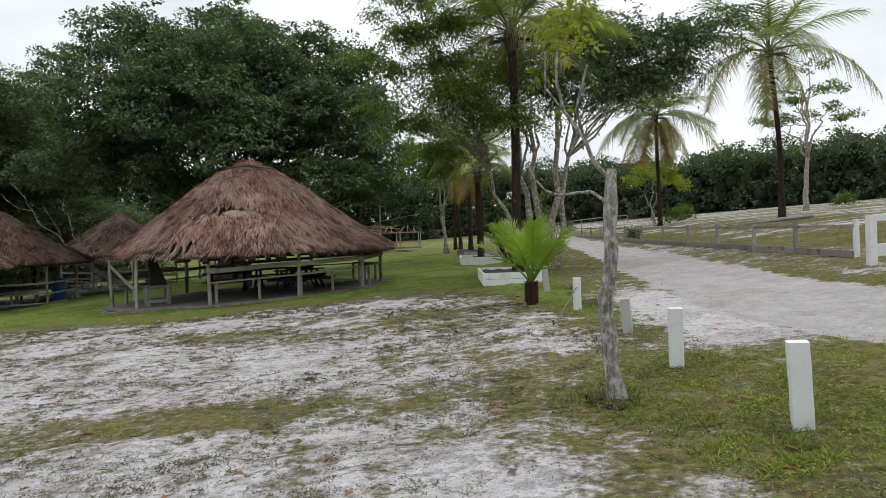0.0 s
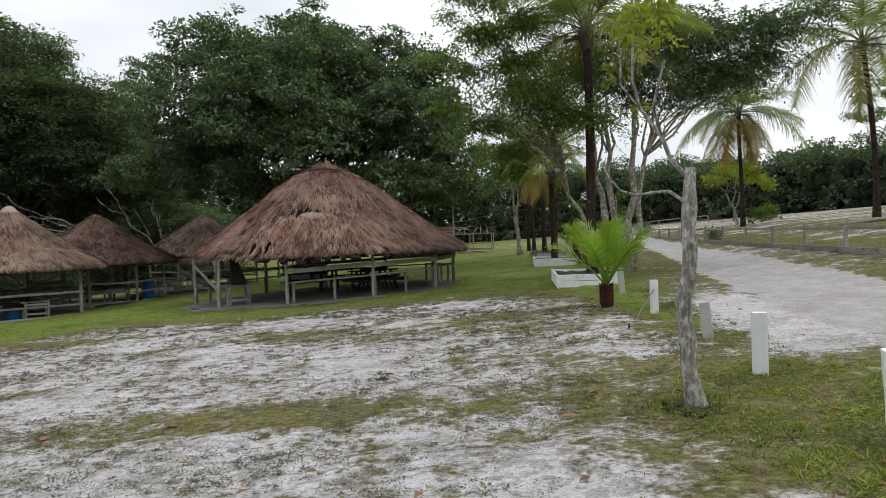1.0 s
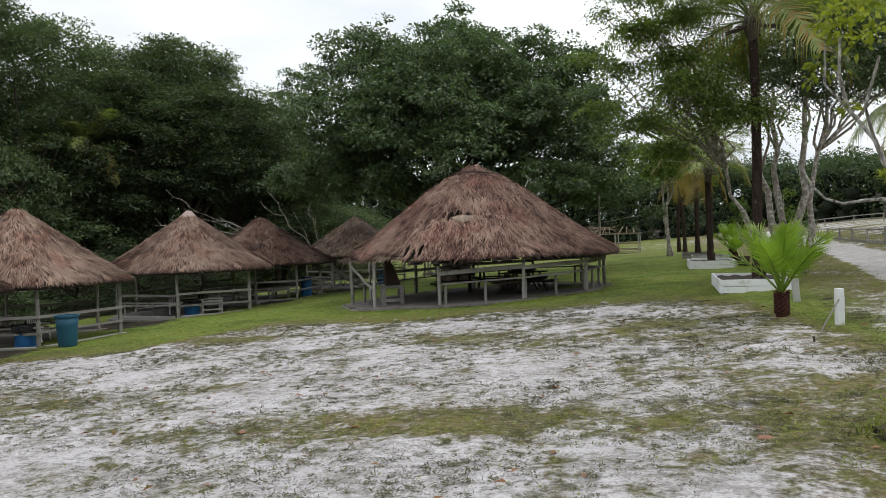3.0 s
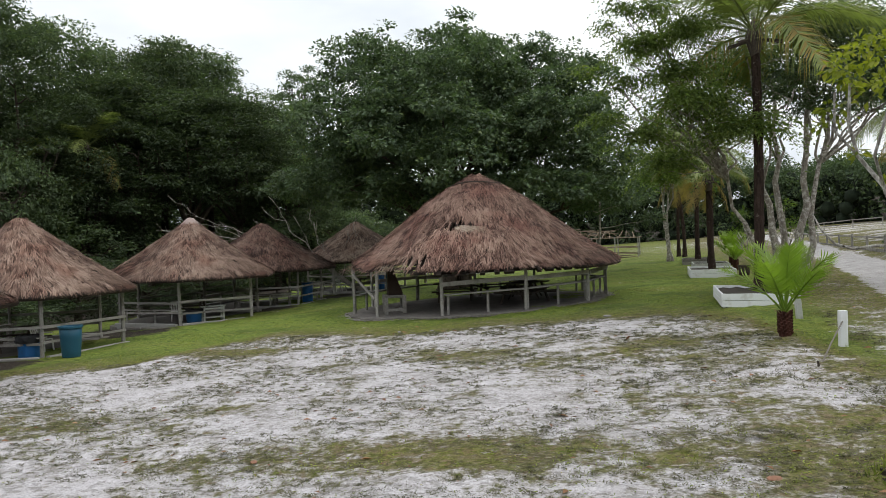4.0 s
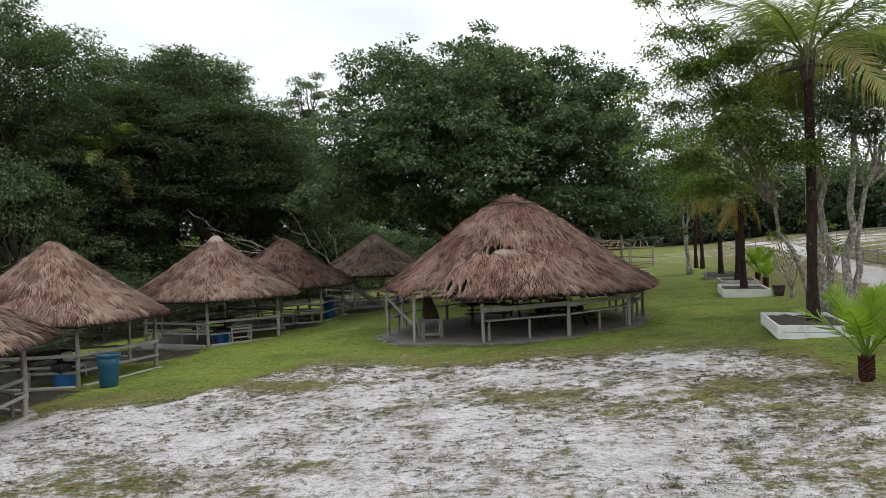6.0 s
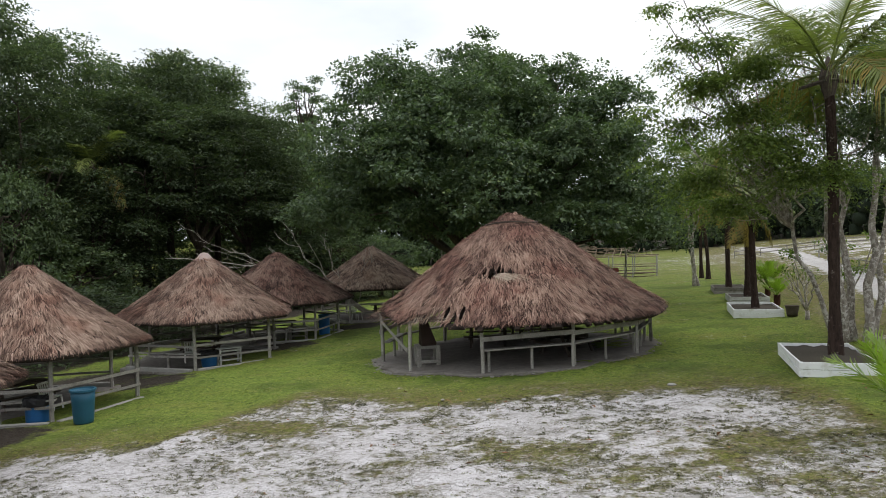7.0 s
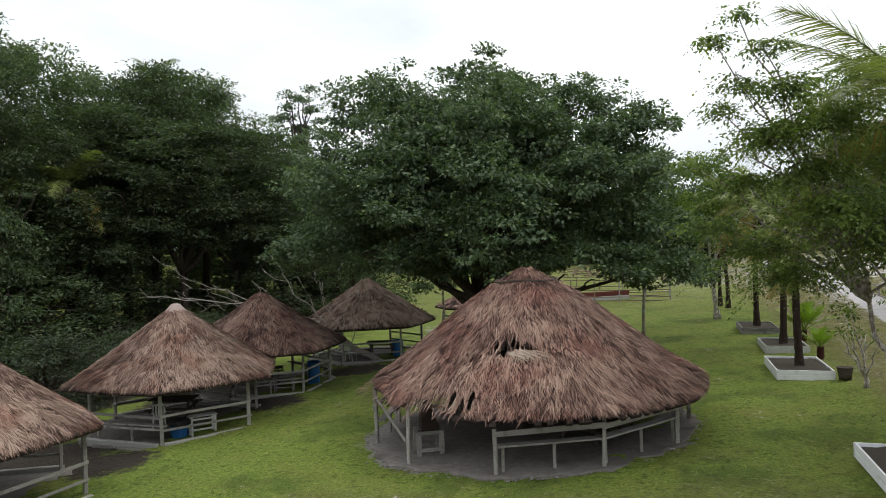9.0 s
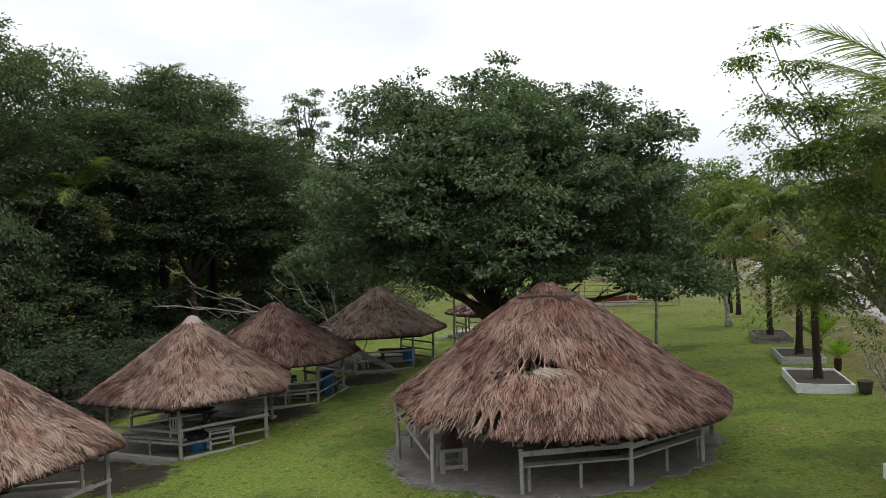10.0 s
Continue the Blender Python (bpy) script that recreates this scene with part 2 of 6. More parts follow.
    c = m.mix(m.math("MULTIPLY", m.math("MULTIPLY", m.step(n_fine, 0.5, 0.68), track), 0.35), c, (0.22, 0.19, 0.15))
    # bare soil; forest-edge shade is put into its near-black colour as well
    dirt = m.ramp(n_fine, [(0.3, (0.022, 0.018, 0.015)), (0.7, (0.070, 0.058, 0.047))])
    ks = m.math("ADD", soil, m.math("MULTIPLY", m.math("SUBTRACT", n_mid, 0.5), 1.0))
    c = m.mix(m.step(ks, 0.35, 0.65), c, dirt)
    n_sharp = m.noise(v, 30.0, 5, 0.75)
    spots = m.ramp(n_sharp, [(0.32, (0.58, 0.56, 0.54)), (0.5, (1.0, 1.0, 1.0)), (0.7, (1.3, 1.3, 1.27))])
    c = m.mix(m.math("MULTIPLY_ADD", track, -0.45, 0.85), c, spots, "MULTIPLY")
    crumbs = m.step(m.noise(v, 17.0, 3, 0.6), 0.63, 0.68)
    c = m.mix(m.math("MULTIPLY", m.math("MULTIPLY", crumbs, m.math("SUBTRACT", 1.0, lawn, clamp=True)), 0.6), c, (0.10, 0.075, 0.05))
    hgt = m.math("ADD", m.math("MULTIPLY", n_fine, 0.6), m.math("MULTIPLY", n_grit, 0.3))
    hgt = m.math("SUBTRACT", hgt, m.math("MULTIPLY", t, 0.25))
    m.bump(m.math("ADD", hgt, m.math("MULTIPLY", n_sharp, 0.35)), 0.85, 0.06)
    return m.color(c)


M_GROUND = ground_material()
M_THATCH = thatch_material("thatch_dry_palm", [(0.034, 0.017, 0.014), (0.132, 0.074, 0.056), (0.242, 0.146, 0.112), (0.338, 0.214, 0.166), (0.45, 0.312, 0.243)], (0.76, 0.59, 0.58))
M_THATCH_NEW = thatch_material("thatch_straw", [(0.060, 0.034, 0.026), (0.165, 0.102, 0.076), (0.250, 0.165, 0.127), (0.335, 0.232, 0.180), (0.46, 0.34, 0.27)], (0.80, 0.64, 0.60))
M_THATCH_OLD = thatch_material("thatch_old_grey", [(0.045, 0.027, 0.021), (0.165, 0.106, 0.080), (0.295, 0.201, 0.153), (0.43, 0.315, 0.243), (0.58, 0.46, 0.36)], (0.76, 0.66, 0.63))
M_THATCH_PALE = thatch_material("thatch_bleached", [(0.30, 0.22, 0.16), (0.46, 0.36, 0.28), (0.62, 0.52, 0.43)], (0.8, 0.75, 0.7))
# packed palm leaf, coloured near black so undersides and gaps read as shade
M_THATCH_SHADED = plain_material("thatch_shaded_underside", (0.034, 0.024, 0.019), 0.4, 0.95, (0.02, 0.015, 0.012), 0.5)
M_WOOD = wood_material("weathered_grey_wood", (0.20, 0.185, 0.17), (0.42, 0.40, 0.375), stain=(0.17, 0.155, 0.14))
# dark brown for rafters, plates, tables, palm sheaths and the pot
M_WOOD_DARK = wood_material("dark_brown_wood", (0.05, 0.04, 0.034), (0.13, 0.105, 0.088), stain=(0.04, 0.035, 0.03))
M_WHITE = plain_material("white_paint", (0.80, 0.81, 0.82), 0.07, 0.6, (0.42, 0.40, 0.34), 0.5)
M_WHITE_OLD = plain_material("old_white_paint", (0.52, 0.52, 0.50), 0.2, 0.8, (0.24, 0.22, 0.19), 0.75)
M_PLANK = wood_material("grey_plank", (0.17, 0.155, 0.14), (0.36, 0.335, 0.31), stain=(0.12, 0.105, 0.09))
M_CONCRETE = plain_material("worn_concrete", (0.215, 0.195, 0.176), 0.45, 0.95, (0.07, 0.06, 0.05), 0.9, scale=0.7)
M_CAP = plain_material("faded_pink_sheet", (0.42, 0.33, 0.30), 0.25, 0.8, (0.24, 0.17, 0.14), 0.6)
M_KERB = plain_material("pale_kerb", (0.34, 0.33, 0.31), 0.25, 0.95, (0.2, 0.18, 0.16), 0.6)
M_POLE = wood_material("brown_weathered_poles", (0.13, 0.095, 0.07), (0.34, 0.27, 0.205), stain=(0.1, 0.075, 0.055))
M_RUBBLE = plain_material("broken_concrete", (0.29, 0.27, 0.25), 0.4, 0.95, (0.13, 0.11, 0.09), 0.8)
M_FENCE = wood_material("pale_grey_fence_wood", (0.19, 0.175, 0.16), (0.42, 0.40, 0.375), stain=(0.15, 0.135, 0.12))
M_BRICK = plain_material("broken_brick", (0.30, 0.155, 0.10), 0.3, 0.95, (0.2, 0.14, 0.1), 0.5)
M_SOIL = plain_material("planter_soil", (0.065, 0.054, 0.04), 0.5, 1.0, (0.05, 0.04, 0.03), 0.6)
M_BLUE = plain_material("blue_plastic", (0.025, 0.13, 0.34), 0.2, 0.45, (0.03, 0.06, 0.1), 0.4)
M_TEAL = plain_material("teal_plastic", (0.025, 0.105, 0.17), 0.2, 0.45, (0.03, 0.07, 0.09), 0.4)
M_WHITE_PLASTIC = plain_material("white_plastic", (0.72, 0.72, 0.70), 0.08, 0.4, (0.4, 0.38, 0.33), 0.35)
M_BLACK = plain_material("black_plastic", (0.02, 0.02, 0.022), 0.2, 0.5, (0.05, 0.05, 0.045), 0.3)
M_RED_BOARD = plain_material("dull_red_paint", (0.17, 0.045, 0.04), 0.25, 0.8, (0.08, 0.05, 0.04), 0.5)
M_BARK_DARK = bark_material("dark_bark", (0.035, 0.028, 0.022), (0.10, 0.08, 0.062))
M_BARK_PALM = bark_material("palm_bark", (0.016, 0.011, 0.009), (0.062, 0.041, 0.033), (0.20, 0.175, 0.15), 11.0, (0.61, 0.70))
M_BARK_LICHEN = bark_material("lichen_bark", (0.05, 0.042, 0.035), (0.40, 0.375, 0.335), (0.55, 0.54, 0.50), 34.0, (0.44, 0.66), 0.10, 0.5, 0.6)
M_BARK_SPECKLED = bark_material("speckled_pale_bark", (0.14, 0.12, 0.10), (0.39, 0.35, 0.305), (0.55, 0.52, 0.48), 14.0, (0.48, 0.6))
M_TWIG = bark_material("bleached_twigs", (0.25, 0.22, 0.19), (0.50, 0.46, 0.41))
M_ROPE = plain_material("grey_rope", (0.16, 0.14, 0.12))
M_LEAF_BIG = leaf_material("glossy_dark_leaves", (0.052, 0.084, 0.049), (0.117, 0.166, 0.090), (0.19, 0.232, 0.095), 0.36, 0.5)
M_LEAF_FOREST = leaf_material("forest_leaves", (0.050, 0.074, 0.046), (0.104, 0.142, 0.076), (0.15, 0.175, 0.075), 0.42, 0.75, 0.8)
M_LEAF_FAR = leaf_material("far_forest_leaves", (0.052, 0.080, 0.048), (0.092, 0.130, 0.070), (0.14, 0.17, 0.075), 0.35, 0.85)
# near-black green of the added crown cores: inner shade given as colour
M_LEAF_SHADE = plain_material("painted_leaf_shade", (0.024, 0.036, 0.02), 0.5, 0.95, (0.012, 0.018, 0.01), 0.7, scale=0.6)
M_LEAF_LIGHT = leaf_material("mid_green_leaves", (0.050, 0.090, 0.022), (0.15, 0.22, 0.048), (0.26, 0.29, 0.07), 0.55)
M_LEAF_AIRY = leaf_material("airy_tree_leaves", (0.085, 0.130, 0.046), (0.225, 0.30, 0.092), (0.33, 0.37, 0.12), 0.55)
M_LEAF_YELLOW = leaf_material("yellow_green_leaves", (0.16, 0.20, 0.026), (0.33, 0.36, 0.05), (0.46, 0.43, 0.07), 0.5)
M_FROND = leaf_material("palm_frond", (0.090, 0.124, 0.040), (0.215, 0.255, 0.085), (0.32, 0.32, 0.14), 0.4, 0.38)
M_FROND_DRY = leaf_material("palm_frond_dry", (0.14, 0.10, 0.035), (0.27, 0.20, 0.06), (0.34, 0.26, 0.1), 0.35, 0.6)
M_FROND_BRIGHT = leaf_material("cycad_frond", (0.12, 0.205, 0.025), (0.23, 0.34, 0.05), (0.34, 0.44, 0.09), 0.45, 0.4)
M_GRASS = leaf_material("grass_blades", (0.075, 0.105, 0.016), (0.26, 0.30, 0.056), (0.38, 0.28, 0.12), 0.4, 0.6)
M_TUFT = leaf_material("dry_sand_tufts", (0.090, 0.086, 0.058), (0.20, 0.19, 0.128), (0.31, 0.28, 0.19), 0.25, 0.85)
M_LITTER = leaf_material("fallen_leaves", (0.13, 0.065, 0.035), (0.30, 0.15, 0.08), (0.42, 0.28, 0.17), 0.1, 0.8)


# ---- geometry helpers ----
def quads_mesh(name, verts, quads):
    """A mesh from arrays of vertices and four-cornered faces."""
    me = bpy.data.meshes.new(name)
    verts, quads = np.asarray(verts, np.float32), np.asarray(quads, np.int32)
    me.vertices.add(len(verts))
    me.vertices.foreach_set("co", verts.ravel())
    me.loops.add(quads.size)
    me.loops.foreach_set("vertex_index", quads.ravel())
    me.polygons.add(len(quads))
    me.polygons.foreach_set("loop_start", np.arange(0, quads.size, 4, dtype=np.int32))
    me.update(calc_edges=True)
    return me


class Geo:
    """Gathers vertices and faces of one mesh."""

    def __init__(self):
        self.v, self.f, self.slots = [], [], []

    def add(self, verts, faces, slot=0):
        n = len(self.v)
        self.v += [tuple(map(float, p)) for p in verts]
        self.f += [tuple(int(i) + n for i in fc) for fc in faces]
        self.slots += [slot] * len(faces)
        return self

    def bar(self, a, b, w, h, segs=3, jit=0.004, cham=0.14, rng=random, slot=0):
        """A sawn board from a to b, w wide and h high, with worn edges and a slight bow."""
        a, b = Vector(a), Vector(b)
        d = (b - a).normalized()
        up = Vector((0, 0, 1)) if abs(d.z) < 0.9 else Vector((0, 1, 0))
        s = d.cross(up).normalized()
        u = s.cross(d).normalized()
        c = cham * min(w, h)
        prof = [(w / 2 - c, h / 2), (w / 2, h / 2 - c), (w / 2, -h / 2 + c), (w / 2 - c, -h / 2), (-w / 2 + c, -h / 2), (-w / 2, -h / 2 + c), (-w / 2, h / 2 - c), (-w / 2 + c, h / 2)]
        vs, fs = [], []
        for i in range(segs + 1):
            p = a + (b - a) * (i / segs) + s * rng.uniform(-jit, jit) + u * rng.uniform(-jit, jit)
            k = 1 + rng.uniform(-0.05, 0.05)
            vs += [p + s * (x * k) + u * (z * k) for x, z in prof]
        for i in range(segs):
            for j in range(8):
                k = (j + 1) % 8
                fs.append((8 * i + j, 8 * i + k, 8 * i + 8 + k, 8 * i + 8 + j))
        fs.append(tuple(reversed(range(8))))
        fs.append(tuple(8 * segs + j for j in range(8)))
        return self.add(vs, fs, slot)

    def tube(self, pts, radii, seg=8, rng=None, rough=0.0, slot=0, cap=True):
        """A tapered round limb along points."""
        pts = [Vector(p) for p in pts]
        vs, fs = [], []
        side = None
        for i, (p, r) in enumerate(zip(pts, radii)):
            d = (pts[min(i + 1, len(pts) - 1)] - pts[max(i - 1, 0)]).normalized()
            if side is None:
                side = d.orthogonal().normalized()
            side = (side - d * side.dot(d)).normalized()
            up = d.cross(side)
            for j in range(seg):
                a = 2 * math.pi * j / seg
                k = r * (1 + (rng.uniform(-rough, rough) if rng else 0))
                vs.append(p + (side * math.cos(a) + up * math.sin(a)) * k)
        for i in range(len(pts) - 1):
            for j in range(seg):
                k = (j + 1) % seg
                fs.append((seg * i + j, seg * i + k, seg * i + seg + k, seg * i + seg + j))
        if cap:
            fs.append(tuple(reversed(range(seg))))
            fs.append(tuple(seg * (len(pts) - 1) + j for j in range(seg)))
        return self.add(vs, fs, slot)

    def lathe(self, prof, seg=20, slot=0):
        """A turned shape from (radius, height) pairs."""
        vs = [(r * math.cos(2 * math.pi * j / seg), r * math.sin(2 * math.pi * j / seg), z) for r, z in prof for j in range(seg)]
        fs = [(seg * i + j, seg * i + (j + 1) % seg, seg * i + seg + (j + 1) % seg, seg * i + seg + j) for i in range(len(prof) - 1) for j in range(seg)]
        return self.add(vs, fs, slot)

    def mesh(self, name, *mats, smooth=False):
        me = bpy.data.meshes.new(name)
        me.from_pydata(self.v, [], self.f)
        for mt in mats:
            me.materials.append(mt)
        me.polygons.foreach_set("material_index", self.slots)
        if smooth:
            me.polygons.foreach_set("use_smooth", [True] * len(me.polygons))
        me.update()
        return me


def part(name, me, parent, label="", kind="", at=None):
    """Links a mesh as one object under a thing or a part."""
    ob = new(name, me)
    ob.parent = parent
    if at is not None:
        ob.matrix_basis = at
    return tagged(ob, label=label, kind=kind)


def thing(name, at, label, category, group="", kind=""):
    ob = new(name)
    ob.empty_display_size = 0.2
    ob.matrix_basis = at
    return tagged(ob, label, category, group, kind)


def smooth(a, b, x):
    u = np.clip((np.asarray(x, float) - a) / (b - a), 0, 1)
    return u * u * (3 - 2 * u)


def height(x, y):
    """The lie of the land: it rises to the east, with a bank beyond the track."""
    x, y = np.asarray(x, float), np.asarray(y, float)
    far = np.clip(y, -60, 200)
    r = np.hypot(x, y)
    az = np.degrees(np.arctan2(-x, np.maximum(y, 1e-3 * np.ones_like(r))))
    rim = 7.0 * smooth(1.1, 1.4, r / np.interp(az, [-90, -50, -20, -4, 6, 24, 27, 90], [96, 96, 118, 150, 172, 165, 88, 88])) * smooth(0, 40, y)
    return rim + 0.12 + 0.058 * np.clip(x, -26, 95) + 0.005 * (far - 8) + 0.7 * smooth(4, 20, x) - 0.8 * smooth(-26, -40, x)


def hz(x, y):
    return float(height(x, y))


def leaf_quads(pos, along, normal, length, width, fold=0.0):
    """Pointed leaves, one four-cornered face each."""
    along = along / np.linalg.norm(along, axis=1, keepdims=True)
    side = np.cross(along, normal)
    side /= np.linalg.norm(side, axis=1, keepdims=True) + 1e-9
    nrm = np.cross(side, along)
    length, width = np.asarray(length)[:, None], np.asarray(width)[:, None]
    mid = pos + along * length * 0.45
    v = np.stack([pos, mid + side * width / 2 + nrm * width * fold, pos + along * length - nrm * width * 0.2, mid - side * width / 2 + nrm * width * fold], 1)
    return v.reshape(-1, 3), np.arange(4 * len(pos)).reshape(-1, 4)


def crown_mesh(name, seed, blobs, clumps, per, leaf, mat, clump=0.6, droop=0.35, shell=0.72, narrow=0.42, flat=0.62):
    """A crown: leafy clumps over the outsides of several rounded masses (x, y, z, radius, height radius), sparse within."""
    rng = np.random.default_rng(seed)
    blobs = np.asarray(blobs, float)
    area = blobs[:, 3] ** 2
    which = rng.choice(len(blobs), clumps, p=area / area.sum())
    d = rng.normal(size=(clumps, 3))
    d /= np.linalg.norm(d, axis=1, keepdims=True)
    d[:, 2] = np.where(d[:, 2] < -0.55, -d[:, 2], d[:, 2])
    rad = rng.uniform(shell, 1.06, clumps) * (1 + 0.12 * rng.normal(size=clumps))
    b = blobs[which]
    cen = b[:, :3] + d * rad[:, None] * np.stack([b[:, 3], b[:, 3], b[:, 4]], 1)
    size = clump * rng.uniform(0.5, 1.35, clumps)
    n = clumps * per
    idx = np.repeat(np.arange(clumps), per)
    off = rng.normal(size=(n, 3))
    off /= np.linalg.norm(off, axis=1, keepdims=True)
    off *= (rng.uniform(0.25, 1.0, n) ** 0.6 * size[idx])[:, None]
    off[:, 2] *= flat
    pos = cen[idx] + off
    along = off / (np.linalg.norm(off, axis=1, keepdims=True) + 1e-6) + 0.55 * d[idx] + 0.5 * rng.normal(size=(n, 3))
    along[:, 2] -= droop
    nrm = np.array([0, 0, 1.0]) + (0.2 + 0.73 * flat) * rng.normal(size=(n, 3)) + 0.35 * d[idx]
    ln = leaf * rng.uniform(0.65, 1.3, n)
    v, q = leaf_quads(pos, along, nrm, ln, ln * narrow * rng.uniform(0.8, 1.25, n), 0.12)
    me = quads_mesh(name, v, q)
    me.materials.append(mat)
    return me


def spray_mesh(name, seed, blobs, per_area, leaf, mat, gap=0.075, sag=0.55):
    """Foliage of arching twigs that run out of rounded masses, with drooping leaves set along both sides of each."""
    rng = np.random.default_rng(seed)
    pos, along, nrm, ln = [], [], [], []
    for x, y, z, r, h in blobs:
        for _ in range(max(4, int(per_area * r * r))):
            a, up = rng.uniform(0, 2 * math.pi), rng.uniform(-0.25, 0.9)
            d = np.array([math.cos(a), math.sin(a), up])
            start = np.array([x, y, z]) + rng.uniform(-0.35, 0.35, 3) * np.array([r, r, h])
            reach = rng.uniform(0.55, 1.15) * r
            k = max(4, int(reach / gap))
            u = (np.arange(k) + rng.uniform(0, 1, k)) / k
            run = reach * np.array([1.0, 1.0, h / r])
            p = start + u[:, None] * d * run
            p[:, 2] -= sag * reach * u * u
            side = np.array([-d[1], d[0], 0.0]) * np.where(np.arange(k) % 2 == 0, 1.0, -1.0)[:, None]
            w = 0.75 * side + 0.55 * d + 0.3 * rng.normal(size=(k, 3))
            w[:, 2] -= rng.uniform(0.2, 0.9, k)
            pos.append(p), along.append(w)
            nrm.append(np.array([0, 0, 1.0]) + 0.3 * side + 0.35 * rng.normal(size=(k, 3)))
            ln.append(leaf * rng.uniform(0.6, 1.25, k) * (1 - 0.3 * u))
    pos, along, nrm, ln = (np.concatenate(q) for q in (pos, along, nrm, ln))
    v, q = leaf_quads(pos, along, nrm, ln, ln * 0.48, 0.14)
    me = quads_mesh(name, v, q)
    me.materials.append(mat)
    return me


def lumpy(blobs, seed, k=11, part_of=(0.34, 0.52), low=-0.35):
    """Breaks rounded masses up into smaller lumps over their outsides."""
    rng = np.random.default_rng(seed)
    out_ = []
    for x, y, z, r, h in blobs:
        for _ in range(k):
            d = rng.normal(size=3)
            d /= np.linalg.norm(d)
            if d[2] < low:
                d[2] = -d[2]
            f = rng.uniform(0.55, 0.98)
            s = rng.uniform(*part_of)
            out_.append((x + d[0] * r * f, y + d[1] * r * f, z + d[2] * h * f, r * s, h * s * 0.95))
    return out_


def limb_path(a, b, n, rng, wob, sag=0.0):
    a, b = Vector(a), Vector(b)
    out = []
    for i in range(n + 1):
        u = i / n
        p = a.lerp(b, u)
        p += Vector([rng.uniform(-wob, wob) for _ in range(3)]) * (math.sin(math.pi * u) if 0 < u < 1 else 0)
        p.z += sag * math.sin(math.pi * u)
        out.append(p)
    return out


def frond_mesh(name, seed, length, leaflets, leaflet, droop, mats, start=0.18, lift=0.35, spread=0.95, dry=0.0, wide=0.03, hang=1.0):
    """A feathered palm leaf along +x from the origin: an arching midrib with two rows of hanging leaflets."""
    rng = random.Random(seed)
    g = Geo()
    pts = []
    for i in range(13):
        u = i / 12
        pts.append(Vector((length * (u - 0.14 * droop * u * u), 0, length * (lift * u - droop * u * u))))
    g.tube(pts, [0.035 * (1 - 0.85 * i / 12) * (length / 4) ** 0.5 for i in range(13)], 5)
    vs, fs, sl = [], [], []

    def spot(u):
        k = min(u, 0.9999) * 12
        return pts[int(k)].lerp(pts[int(k) + 1], k - int(k)), (pts[int(k) + 1] - pts[int(k)]).normalized()

    for i in range(leaflets + 1):
        vs.append(spot(start + (1 - start) * i / leaflets)[0] + Vector((0, 0, 0.01)))
    for i in range(leaflets):
        u = start + (1 - start) * (i + 0.5) / leaflets
        p, d = spot(u)
        ln = leaflet * (0.55 + 0.75 * math.sin(math.pi * min(1, (u - start) / (1 - start) * 0.8 + 0.16))) * rng.uniform(0.85, 1.1)
        if u > 0.9:
            ln *= 0.75
        for sgn in (-1, 1):
            w = (Vector((0, sgn * spread, 0)) + d * (0.45 + 0.5 * u) + Vector((0, 0, rng.uniform(-0.25, 0.3)))).normalized()
            q1 = p + w * ln * 0.5 + Vector((0, 0, -0.06 * ln))
            q2 = p + w * ln + Vector((0, 0, -ln * rng.uniform(0.15, 0.4) * (0.3 + droop) * hang))
            b = len(vs)
            vs += [q1 - d * wide, q1 + d * wide, q2]
            fs += [(i, i + 1, b + 1, b), (b, b + 1, b + 2)]
            s = 1 if rng.random() < dry else 0
            sl += [s, s]
    nv = len(g.v)
    g.v += [tuple(p) for p in vs]
    g.f += [tuple(i + nv for i in f) for f in fs]
    g.slots += sl
    return g.mesh(name, *mats)


